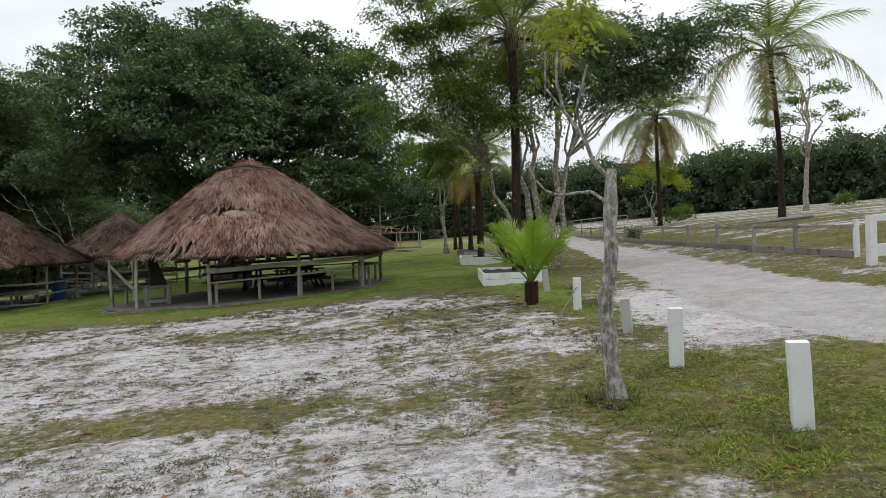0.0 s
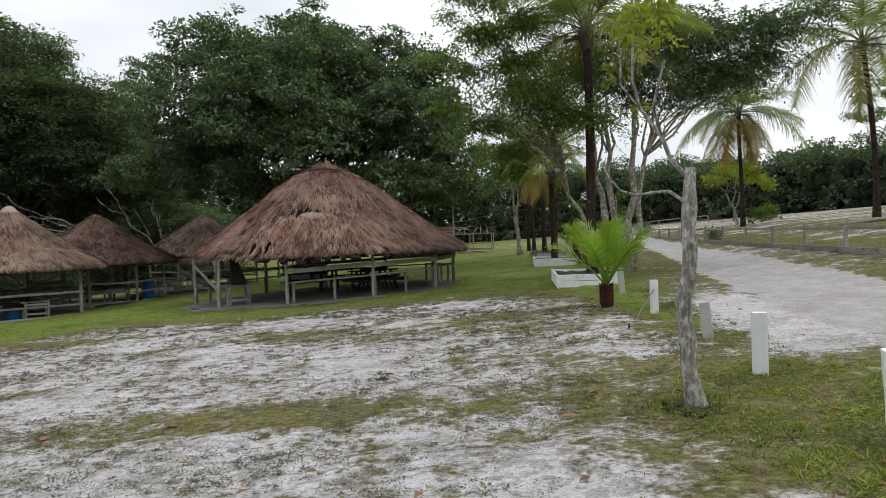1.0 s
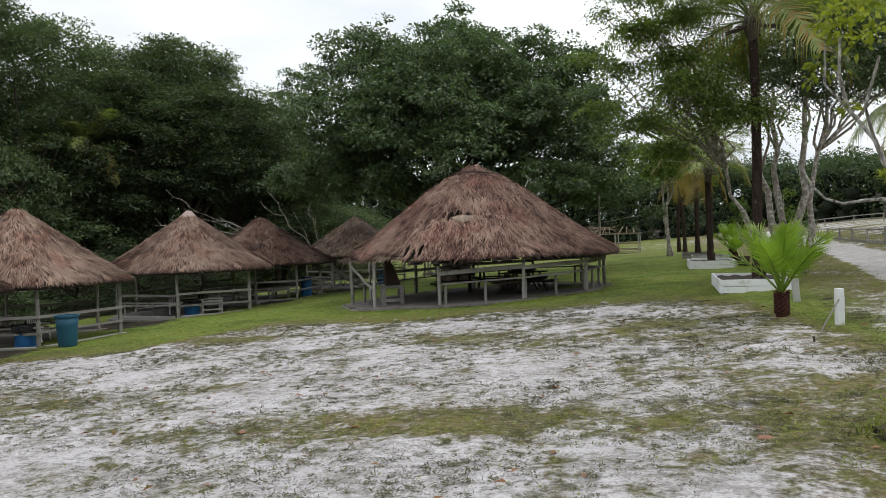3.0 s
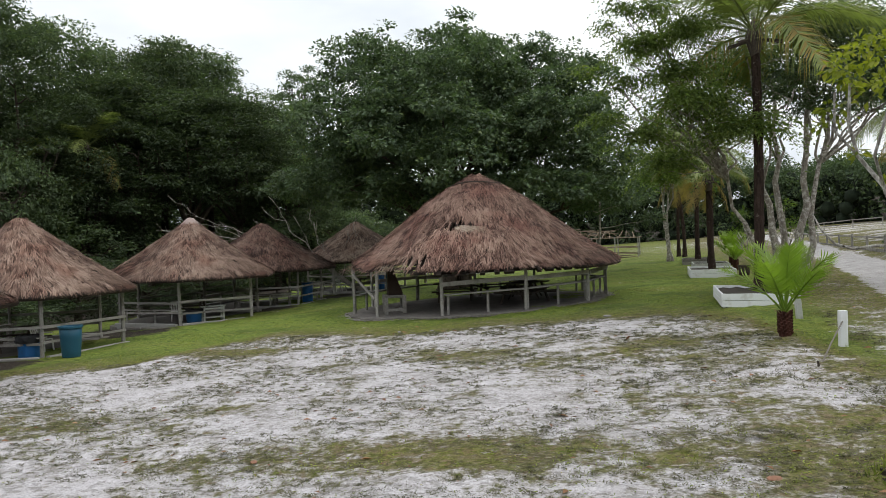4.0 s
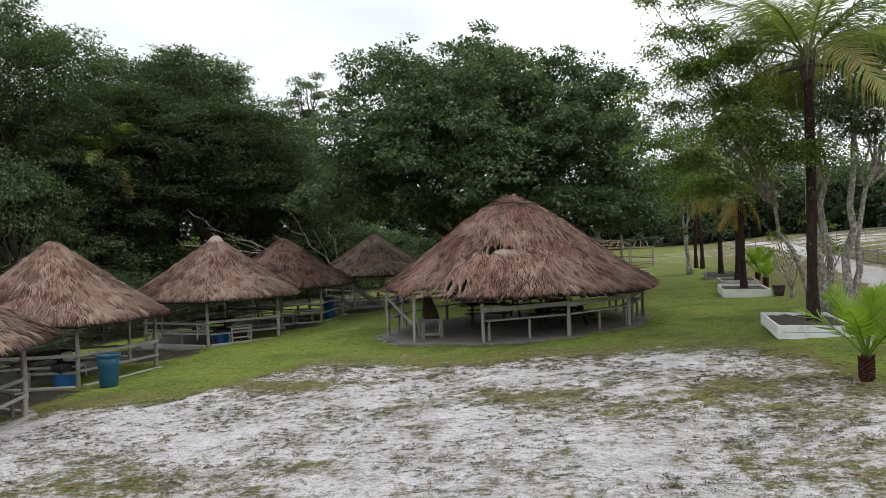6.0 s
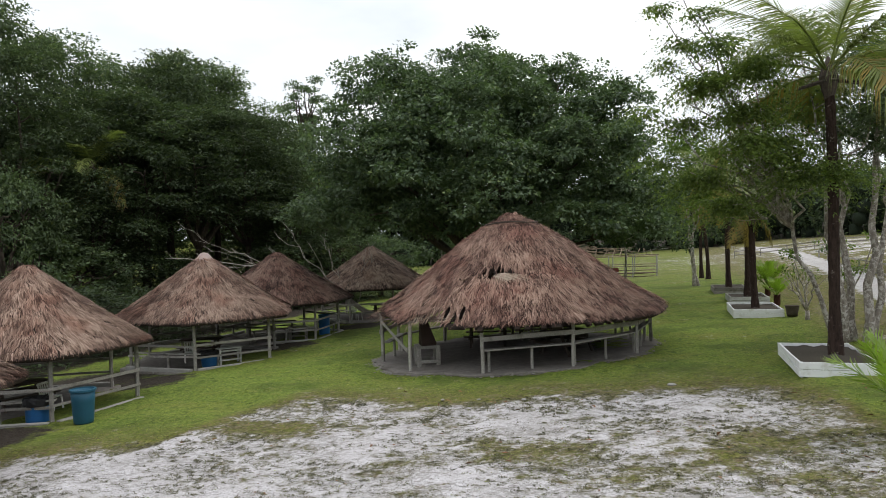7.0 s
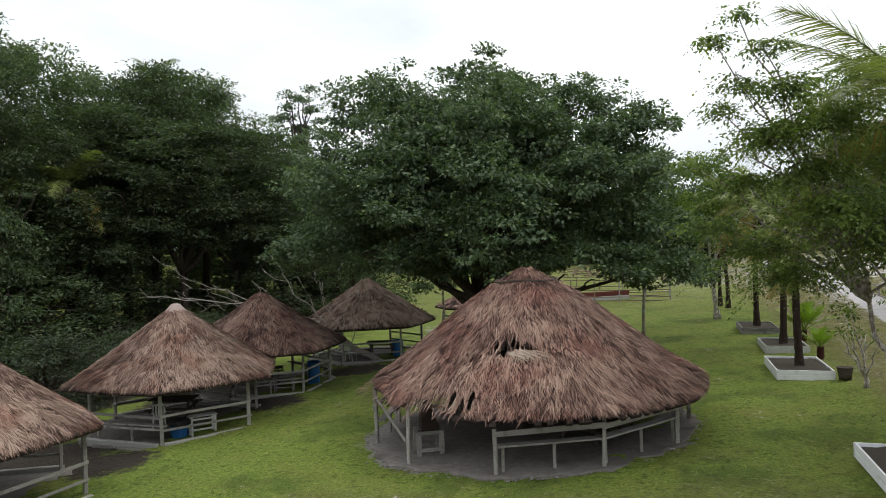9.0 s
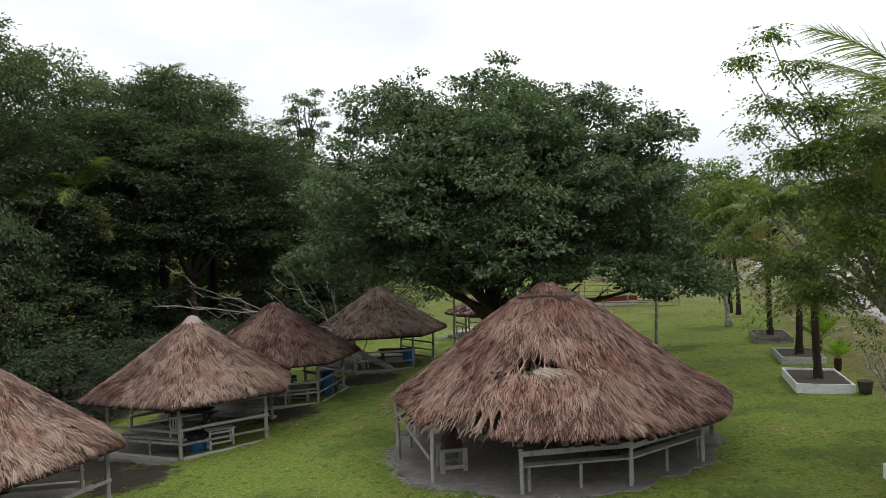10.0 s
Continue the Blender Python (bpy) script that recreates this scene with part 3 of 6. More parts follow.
# ---- ground ----
def ground_attributes(x, y):
    """How sandy, how trodden and how green the ground is."""
    edge = np.interp(x, [-60, -30, -17, -15.8, -13.5, -12.8, -11.8, -9.5, -7, -5, -2.7, 0.2, 1.5, 2.3, 3.0], [8, 10, 13.3, 14.4, 15.2, 18.2, 19.6, 19.0, 18.7, 19.2, 19.7, 19.9, 18.2, 13, 9])
    right = np.interp(y, [-20, 3, 5, 6.4, 7.7, 9, 10.3, 13, 16, 19], [4, 2.2, 1.3, 0.7, 0.9, 1.4, 2.1, 2.2, 1.6, 0.6])
    sand = 0.16 + 0.62 * smooth(1.0, -1.3, y - edge) * smooth(2.2, -1.6, x - right)
    sand -= 0.22 * smooth(-0.3, 1.6, y - edge) * smooth(4.5, 2.2, x) + 0.1 * smooth(7.5, 5.0, y) * smooth(2.0, 3.5, x)
    sand -= 0.62 * np.exp(-(((x + 2.9 - 0.25 * (y - 7.6)) / 2.3) ** 2) - ((y - 7.55) / 0.75) ** 2)
    sand -= 0.75 * np.exp(-(((x + 11.2) / 1.9) ** 2) - ((y - 16.6) / 0.8) ** 2)
    sand -= 0.4 * np.exp(-(((x + 9.5) / 2.2) ** 2) - ((y - 9.0) / 0.9) ** 2)
    sand -= 0.22 * np.exp(-(((x - 0.2) / 1.3) ** 2) - ((y - 14.0) / 3.0) ** 2)
    sand -= 0.25 * np.exp(-(((x + 4.0) / 3.0) ** 2) - ((y - 14.5) / 1.2) ** 2)
    sand += 0.58 * np.exp(-(((x - 3.9) / 0.9) ** 2) - ((y - 12.6) / 3.6) ** 2)
    sand += 0.34 * smooth(2.2, 3.2, x) * smooth(6, 4.6, x) * smooth(8.6, 9.6, y) * smooth(24, 14, y)
    sand -= 0.2 * smooth(1.4, 2.4, x) * smooth(8.8, 8.0, y)
    sand += 0.24 * smooth(7.6, 8.4, x) * smooth(10.8, 9.8, x) * smooth(12, 15, y)
    sand -= 0.08 * np.exp(-(((x - 0.1) / 1.7) ** 2) - ((y - 5.4) / 2.4) ** 2)
    sand -= 0.2 * np.exp(-(((x - 0.3) / 1.3) ** 2) - ((y - 9.3) / 1.9) ** 2)
    sand -= 0.13 * np.exp(-(((x + 0.5) / 4.0) ** 2) - ((y - 14.5) / 3.5) ** 2)
    bank = smooth(10.5, 13.5, x) * smooth(21, 27, y) * smooth(140, 100, y)
    sand = np.maximum(sand, 0.62 * bank)
    sand -= 0.5 * np.exp(-(((x - 14) / 3.0) ** 2) - ((y - 25.5) / 3.0) ** 2) + 0.45 * np.exp(-(((x - 17) / 5.0) ** 2) - ((y - 35) / 2.2) ** 2)
    sand = np.maximum(sand, 0.55 * np.exp(-(((x + 17) / 5) ** 2) - ((y - 58) / 5) ** 2))
    sand = np.maximum(sand, 0.42 * np.exp(-(((x - 3) / 9) ** 2) - ((y - 95) / 22) ** 2))
    lo = np.interp(y, [-60, 0, 6, 7.5, 9, 11, 18, 25, 36, 47, 62, 95, 130], [30, 12, 7.2, 5.6, 4.9, 4.5, 5.0, 5.7, 6.9, 7.9, 9.2, 10.5, 9])
    hi = np.interp(y, [-60, 0, 9, 11.5, 14, 17.7, 26, 35.5, 48, 61, 95, 130], [60, 40, 12, 8.0, 7.5, 7.8, 8.5, 8.8, 9.7, 10.8, 13, 11.5])
    track = smooth(-0.5, 0.5, x - lo) * smooth(0.5, -0.5, x - hi) * smooth(140, 110, y)
    lawn = smooth(-0.5, 3.0, y - edge - 0.3) * smooth(4.5, 2.2, x)
    lawn = np.maximum(lawn, 0.5 * smooth(7.5, 5.0, y) * smooth(2.0, 4.5, x))
    lawn *= 1 - 0.4 * smooth(52, 68, y)
    # soil strip under the forest edge, its dark tone partly painted shade
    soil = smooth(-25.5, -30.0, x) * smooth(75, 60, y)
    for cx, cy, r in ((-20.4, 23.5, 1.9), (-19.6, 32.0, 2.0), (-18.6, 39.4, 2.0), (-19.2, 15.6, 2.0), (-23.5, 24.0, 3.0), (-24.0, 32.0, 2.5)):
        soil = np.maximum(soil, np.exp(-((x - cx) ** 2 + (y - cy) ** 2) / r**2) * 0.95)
    soil = np.maximum(soil, 0.40 * np.exp(-(((x - 0.8) / 0.9) ** 2) - ((y - 8.4) / 0.8) ** 2))
    soil = np.maximum(soil, 0.36 * np.exp(-(((x - 2.6) / 1.0) ** 2) - ((y - 4.6) / 0.35) ** 2))
    # ground from the woods' edge on takes the soil colour as painted shade
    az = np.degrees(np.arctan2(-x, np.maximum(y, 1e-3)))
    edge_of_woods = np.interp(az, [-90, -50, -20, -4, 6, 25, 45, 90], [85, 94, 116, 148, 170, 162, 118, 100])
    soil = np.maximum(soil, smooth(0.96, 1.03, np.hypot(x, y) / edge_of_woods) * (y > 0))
    return np.clip(sand, 0, 1), np.clip(track, 0, 1), np.clip(lawn, 0, 1), soil


def build_ground():
    out_ = lambda a, b, n: list(a + (b - a) * np.linspace(0, 1, n) ** 2.2)  # noqa: E731
    xs = np.array(sorted(set(np.round(out_(-30.3, -900, 26) + list(np.arange(-30, 15, 0.28)) + out_(15.2, 900, 34), 3))))
    ys = np.array(sorted(set(np.round(out_(0.7, -700, 24) + list(np.arange(1, 48, 0.28)) + out_(48.2, 1100, 44), 3))))
    gx, gy = np.meshgrid(xs, ys)
    z = height(gx, gy)
    rng = np.random.default_rng(3)
    near = smooth(60, 40, gy) * smooth(-45, -32, gx) * smooth(30, 18, gx)
    z = z + near * (0.016 * rng.normal(size=gx.shape) + 0.03 * np.sin(gx * 1.3 + 0.7 * gy) * np.sin(gy * 0.9 - 0.4 * gx))
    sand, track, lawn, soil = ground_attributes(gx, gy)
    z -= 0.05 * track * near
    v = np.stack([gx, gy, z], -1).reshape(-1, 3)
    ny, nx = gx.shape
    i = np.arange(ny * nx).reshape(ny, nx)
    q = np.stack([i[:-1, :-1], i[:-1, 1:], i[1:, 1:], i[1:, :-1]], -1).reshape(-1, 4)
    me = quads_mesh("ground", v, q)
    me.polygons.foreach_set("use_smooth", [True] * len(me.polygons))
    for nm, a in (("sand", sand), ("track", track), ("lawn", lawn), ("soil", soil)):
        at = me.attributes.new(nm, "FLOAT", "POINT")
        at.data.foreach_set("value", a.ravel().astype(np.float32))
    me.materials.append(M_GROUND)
    return tagged(new("ground", me), "white sand, worn grass and green lawn sloping gently", "ground", kind="structure")


build_ground()


def grass_blades():
    """Short tufts over lawn and worn grass, and scattered tufts in the sand."""
    rng = np.random.default_rng(11)
    n = 80000
    x = rng.uniform(-17, 9, n)
    y = 3.2 + 27 * rng.uniform(0, 1, n) ** 2.0
    sand, track, lawn, soil = ground_attributes(x, y)
    keep = rng.uniform(0, 1, n) < np.clip(1.0 - 0.97 * np.clip(sand * 1.2, 0, 1), 0.03, 1) * (1 - track) * (1 - soil)
    hutd = np.hypot(x + 7.3, y - 27.4)
    keep &= hutd > 5.0
    x, y, lawn = x[keep], y[keep], lawn[keep]
    x, y, lawn = (np.repeat(a, 3) for a in (x, y, lawn))
    m = 120000
    ax, ay = rng.uniform(-1.5, 6.5, m), rng.uniform(3.2, 9.5, m)
    clump = np.array([noise.noise(Vector((p * 2.2, q * 2.2, 5.0))) for p, q in zip(ax, ay)])
    some = (rng.uniform(0, 1, m) < 0.55 + 1.3 * clump) & (ground_attributes(ax, ay)[0] + 0.5 * clump < 0.34) & (ground_attributes(ax, ay)[1] < 0.3)
    ax, ay = ax[some], ay[some]
    x, y, lawn = np.concatenate([x, ax]), np.concatenate([y, ay]), np.concatenate([lawn, 0 * ax + 0.8])
    n = len(x)
    x, y = x + rng.normal(0, 0.025, n), y + rng.normal(0, 0.025, n)
    pos = np.stack([x, y, height(x, y) - 0.015], 1)
    along = np.stack([rng.normal(0, 0.75, n), rng.normal(0, 0.75, n), np.ones(n)], 1)
    nrm = rng.normal(size=(n, 3))
    ln = rng.uniform(0.02, 0.055, n) * (1 + 0.4 * lawn)
    wd = rng.uniform(0.004, 0.010, n)
    low = rng.uniform(0, 1, n) < 0.5
    along[low, 2] = rng.uniform(-0.05, 0.25, low.sum())
    nrm[low] = np.array([0, 0, 1.0]) + 0.3 * rng.normal(size=(low.sum(), 3))
    pos[low, 2] += 0.03
    wd[low] = rng.uniform(0.009, 0.019, low.sum())
    v, q = leaf_quads(pos, along, nrm, ln, wd)
    k, each = 420, 13
    wx, wy = rng.uniform(-0.6, 6.0, k), rng.uniform(3.3, 8.8, k)
    near_post = rng.uniform(0, 1, k) < 0.4
    wx, wy = np.where(near_post, rng.normal(2.3, 0.7, k), wx), np.where(near_post, rng.normal(5.2, 0.5, k), wy)
    fit_ = (ground_attributes(wx, wy)[0] < 0.3) & (ground_attributes(wx, wy)[1] < 0.2)
    wx, wy = np.repeat(wx[fit_], each), np.repeat(wy[fit_], each)
    k = len(wx)
    a = rng.uniform(0, 2 * math.pi, k)
    wx, wy = wx + 0.03 * np.cos(a), wy + 0.03 * np.sin(a)
    v2, q2 = leaf_quads(np.stack([wx, wy, height(wx, wy)], 1), np.stack([np.cos(a), np.sin(a), rng.uniform(0.3, 1.4, k)], 1), np.array([0, 0, 1.0]) + 0.4 * rng.normal(size=(k, 3)), rng.uniform(0.04, 0.10, k), rng.uniform(0.008, 0.016, k))
    v, q = np.concatenate([v, v2]), np.concatenate([q, q2 + len(v)])
    me = quads_mesh("grass", v, q)
    me.materials.append(M_GRASS)
    tagged(new("grass", me), "short patchy grass tufts growing through white sand", "grass", kind="stuff")


grass_blades()


def sand_tufts():
    """Little flat mats of dry grass that dot the trodden sand, thicker in some stretches."""
    rng = np.random.default_rng(19)
    n = 19000
    x, y = rng.uniform(-15, 3.4, n), 3.4 + 16.5 * rng.uniform(0, 1, n) ** 1.25
    sand, track, lawn, soil = ground_attributes(x, y)
    patch = np.array([noise.noise(Vector((a * 0.55, b * 0.9, 3.0))) + 0.5 * noise.noise(Vector((a * 2.1, b * 2.6, 8.0))) for a, b in zip(x, y)])
    keep = (sand > 0.24) & (rng.uniform(0, 1, n) < 0.55 + 0.7 * patch)
    each = 28
    x, y, far = (np.repeat(a[keep], each) for a in (x, y, y))
    n = len(x)
    size = np.repeat(0.4 + rng.gamma(2.0, 0.22, n // each), each)
    stretch = np.repeat(rng.uniform(0.9, 1.9, n // each), each)
    ax, ay = rng.normal(0, 0.036, n) * size * stretch, rng.normal(0, 0.026, n) * size
    x, y = x + ax, y + ay
    pos = np.stack([x, y, height(x, y) + rng.uniform(-0.004, 0.016, n) * np.minimum(size, 1.5)], 1)
    along = np.stack([rng.normal(size=n) + 8 * ax, rng.normal(size=n) + 8 * ay, rng.uniform(-0.05, 0.75, n)], 1)
    v, q = leaf_quads(pos, along, 0.5 * rng.normal(size=(n, 3)) + np.array([0, 0, 1.0]), rng.uniform(0.016, 0.036, n) * (1 + 0.035 * far), rng.uniform(0.0035, 0.007, n) * (1 + 0.09 * far))
    me = quads_mesh("sand_tuft", v, q)
    me.materials.append(M_TUFT)
    tagged(new("sand_tuft", me), "small dry grass tufts dotting the white sand", "grass", kind="stuff")


sand_tufts()


def litter():
    rng = np.random.default_rng(5)
    n = 420
    x, y = rng.uniform(-13, 4, n), 3.5 + 17 * rng.uniform(0, 1, n) ** 1.4
    pos = np.stack([x, y, height(x, y) + 0.02], 1)
    along = np.stack([rng.normal(size=n), rng.normal(size=n), rng.normal(0, 0.1, n)], 1)
    nrm = np.array([0, 0, 1.0]) + 0.25 * rng.normal(size=(n, 3))
    ln = rng.uniform(0.05, 0.15, n)
    v, q = leaf_quads(pos, along, nrm, ln, ln * 0.45, 0.2)
    me = quads_mesh("fallen_leaves", v, q)
    me.materials.append(M_LITTER)
    tagged(new("fallen_leaves", me), "scattered dry brown leaves on the sand", "leaves", kind="stuff")


litter()


# ---- thatched huts ----
def roof_radius(theta, re, n, a0, k=1.0):
    step = 2 * math.pi / n
    u = np.mod(theta - a0, step) - step / 2
    poly = re * math.cos(step / 2) / np.cos(u)
    return k * poly + (1 - k) * re * 0.985


def torn_edge(theta, ragged):
    """How far down the slope a torn roof still reaches, by its angle in degrees."""
    return np.interp(np.degrees(np.mod(theta, 2 * math.pi)) - 360, *ragged, left=1.2, right=1.2)


ROUND_FALL = ((0.0, 0.04, 0.12, 0.2, 0.37, 0.555, 0.76, 1.0, 1.3), (0.0, 0.035, 0.105, 0.165, 0.33, 0.55, 0.775, 1.0, 1.27))
PLAIN_FALL = ((0.0, 0.05, 0.15, 0.45, 0.75, 1.0, 1.3), (0.0, 0.04, 0.145, 0.46, 0.765, 1.0, 1.26))


def roof_z(s, r, theta, apex, eave, fall, tilt):
    """Height of a roof's skin: a rounded peak, slightly bowed slopes, the whole tilted with the ground."""
    return apex - (apex - eave) * np.interp(s, *fall) + tilt * r * np.cos(theta)


def no_lip(s, theta):
    return 0.0 * s


def thatch_strips(seed, count, re, n, a0, k, apex, eave, courses=13, holes=(), ragged=None, length=0.5, loose=0.9, widths=(0.0045, 0.0125), fall=PLAIN_FALL, tilt=0.0, lip=no_lip):
    """Strips of dry palm leaf laid down a roof in bundles and courses, in the roof's own space, with a tone for each bundle."""
    rng = np.random.default_rng(seed)
    slope = math.hypot(re, apex - eave)
    per = 9
    nb = count // per
    count = nb * per
    bs = np.sqrt(rng.uniform(0.0003, 1.0, nb))
    bs = (np.floor(bs * courses) + rng.uniform(0, 0.9, nb)) / courses - 0.045
    bt = rng.uniform(0, 2 * math.pi, nb)
    field = np.array([noise.noise(Vector((1.9 * re * c * math.cos(a) / 3, 1.9 * re * c * math.sin(a) / 3, 2.0 + seed))) for a, c in zip(bt, bs)])
    tone = np.clip(rng.uniform(0, 1, nb) + 0.35 * field, 0, 1)
    bd, bl = 0.6 * loose * field + rng.normal(0, 0.24 * loose, nb), rng.uniform(0.0, 1.0, nb) ** 2 * 0.15 * loose
    which = np.repeat(np.arange(nb), per)
    fan = rng.normal(0, 1, count)
    s0 = np.clip(bs[which] + rng.normal(0, 0.014, count), 0.004, 0.985)
    th = bt[which] + fan * 0.04 / np.maximum(s0 * re, 0.35)
    ln = length * rng.uniform(0.55, 1.2, nb)[which] * rng.uniform(0.7, 1.15, count) / slope
    ln = np.minimum(ln, np.maximum(1.0 + rng.uniform(-0.014, 0.02, count) - s0, 0.02))
    bias, raise_ = (bd[which] + fan * 0.17) * ln * slope, bl[which]
    keep = np.ones(count, bool)
    for ht, hs, ha, hb in holes:
        for u in (0.0, 0.25, 0.5, 0.75, 1.0):
            dt = (np.mod(th + bias / np.maximum(s0 * re, 0.5) * u - ht + math.pi, 2 * math.pi) - math.pi) * hs * re
            keep &= (dt / ha) ** 2 + ((s0 + ln * u - hs) * slope / hb) ** 2 > 1
    if ragged:
        smin = torn_edge(th, ragged)
        sector = smin < 1
        few = rng.uniform(0, 1, count) < 0.03
        keep &= ~(sector & (s0 > smin) & ~few)
        ln = np.where(sector & ~few, np.minimum(ln, np.maximum(smin + rng.uniform(-0.01, 0.035, count) - s0, 0.02)), ln)
    th, s0, ln, bias, raise_, which = th[keep], s0[keep], ln[keep], bias[keep], raise_[keep], which[keep]
    m = len(th)
    drift = bias / np.maximum(s0 * re, 0.5)
    lift = rng.uniform(0.005, 0.03, m) + raise_
    wid = rng.uniform(*widths, m)
    rows = []
    for j, u in enumerate((0.0, 0.5, 1.0)):
        s = s0 + ln * u
        t = th + drift * u
        r = roof_radius(t, re, n, a0, k) * np.minimum(s, 1.0 + 0.35 * np.maximum(s - 1, 0))
        over = np.maximum(s - 1, 0) * slope
        z = roof_z(s, r, t, apex, eave, fall, tilt) - over * 0.75
        c, sn = np.cos(t), np.sin(t)
        off = 0.012 + lift * (0.2, 1.0, 0.8)[j] + lip(s, t)
        nx, nz = (apex - eave) / slope, re / slope
        p = np.stack([r * c + nx * c * off, r * sn + nx * sn * off, z + nz * off], 1)
        side = np.stack([-sn, c, 0 * c], 1) + rng.normal(0, 0.2, (m, 3)) * np.array([0.4, 0.4, 1.0])
        w = (wid * (0.9, 1.15, 0.35)[j])[:, None]
        rows += [p - side * w, p + side * w]
    v = np.stack(rows, 1).reshape(-1, 3)
    b = 6 * np.arange(m)[:, None]
    q = np.concatenate([b + [0, 1, 3, 2], b + [2, 3, 5, 4]], 0)
    return v, q, np.repeat(tone[which], 6)


def deck_mesh(re, n, a0, k, apex, eave, holes=(), ragged=None, seed=1, fall=PLAIN_FALL, tilt=0.0):
    """The packed under-layer of a roof, 12 cm thick."""
    rng = random.Random(seed)
    nt, ns = 216, 44
    g = Geo()
    vs = []
    for drop in (0.0, 0.13):
        for i in range(ns + 1):
            s = max(0.012, i / ns) * (1 if drop == 0 else 0.985)
            for j in range(nt):
                t = 2 * math.pi * j / nt
                r = float(roof_radius(np.array(t), re, n, a0, k)) * s
                vs.append((r * math.cos(t), r * math.sin(t), float(roof_z(s, r, t, apex, eave, fall, tilt)) - drop))
    fs = []
    for i in range(ns):
        for j in range(nt):
            t, s = 2 * math.pi * (j + 0.5) / nt, (i + 0.5) / ns
            gone = False
            if ragged and s > float(torn_edge(t, ragged)) + 0.01 + rng.uniform(-0.02, 0.03):
                gone = True
            for ht, hs, ha, hb in holes:
                dt = (math.remainder(t - ht, 2 * math.pi)) * hs * re
                gone |= (dt / max(ha, 0.1)) ** 2 + ((s - hs) * math.hypot(re, apex - eave) / (0.85 * hb)) ** 2 < 1
            if gone:
                continue
            a, b, c, d = i * nt + j, i * nt + (j + 1) % nt, (i + 1) * nt + (j + 1) % nt, (i + 1) * nt + j
            o = (ns + 1) * nt
            fs += [(a, d, c, b), (a + o, b + o, c + o, d + o)]
            if i == ns - 1:
                fs.append((d, d + o, c + o, c))
    g.add(vs, fs)
    return g.mesh("roof_deck", M_THATCH_SHADED)


def ngon_slab(radius, n, a0, slope, top=0.05, deep=0.55, seed=2):
    rng = random.Random(seed)
    m = n * 16
    ring = []
    for j in range(m):
        t = a0 + 2 * math.pi * j / m
        r = float(roof_radius(np.array(t), radius, n, a0, 0.35)) * (1 + rng.uniform(-0.012, 0.012)) + 0.28 * noise.noise(Vector((2.2 * math.cos(t), 2.2 * math.sin(t), seed))) + 0.3 * noise.noise(Vector((9 * math.cos(t), 9 * math.sin(t), seed + 4)))
        ring.append((r * math.cos(t), r * math.sin(t)))
    vs = [(x * 0.99, y * 0.99, slope * x + top) for x, y in ring] + [(x, y, slope * x + top - 0.025) for x, y in ring] + [(x, y, slope * x - deep) for x, y in ring]
    fs = [tuple(range(m))]
    for a in (0, m):
        fs += [(a + j, a + m + j, a + m + (j + 1) % m, a + (j + 1) % m) for j in range(m)]
    return Geo().add(vs, fs).mesh("slab", M_CONCRETE)


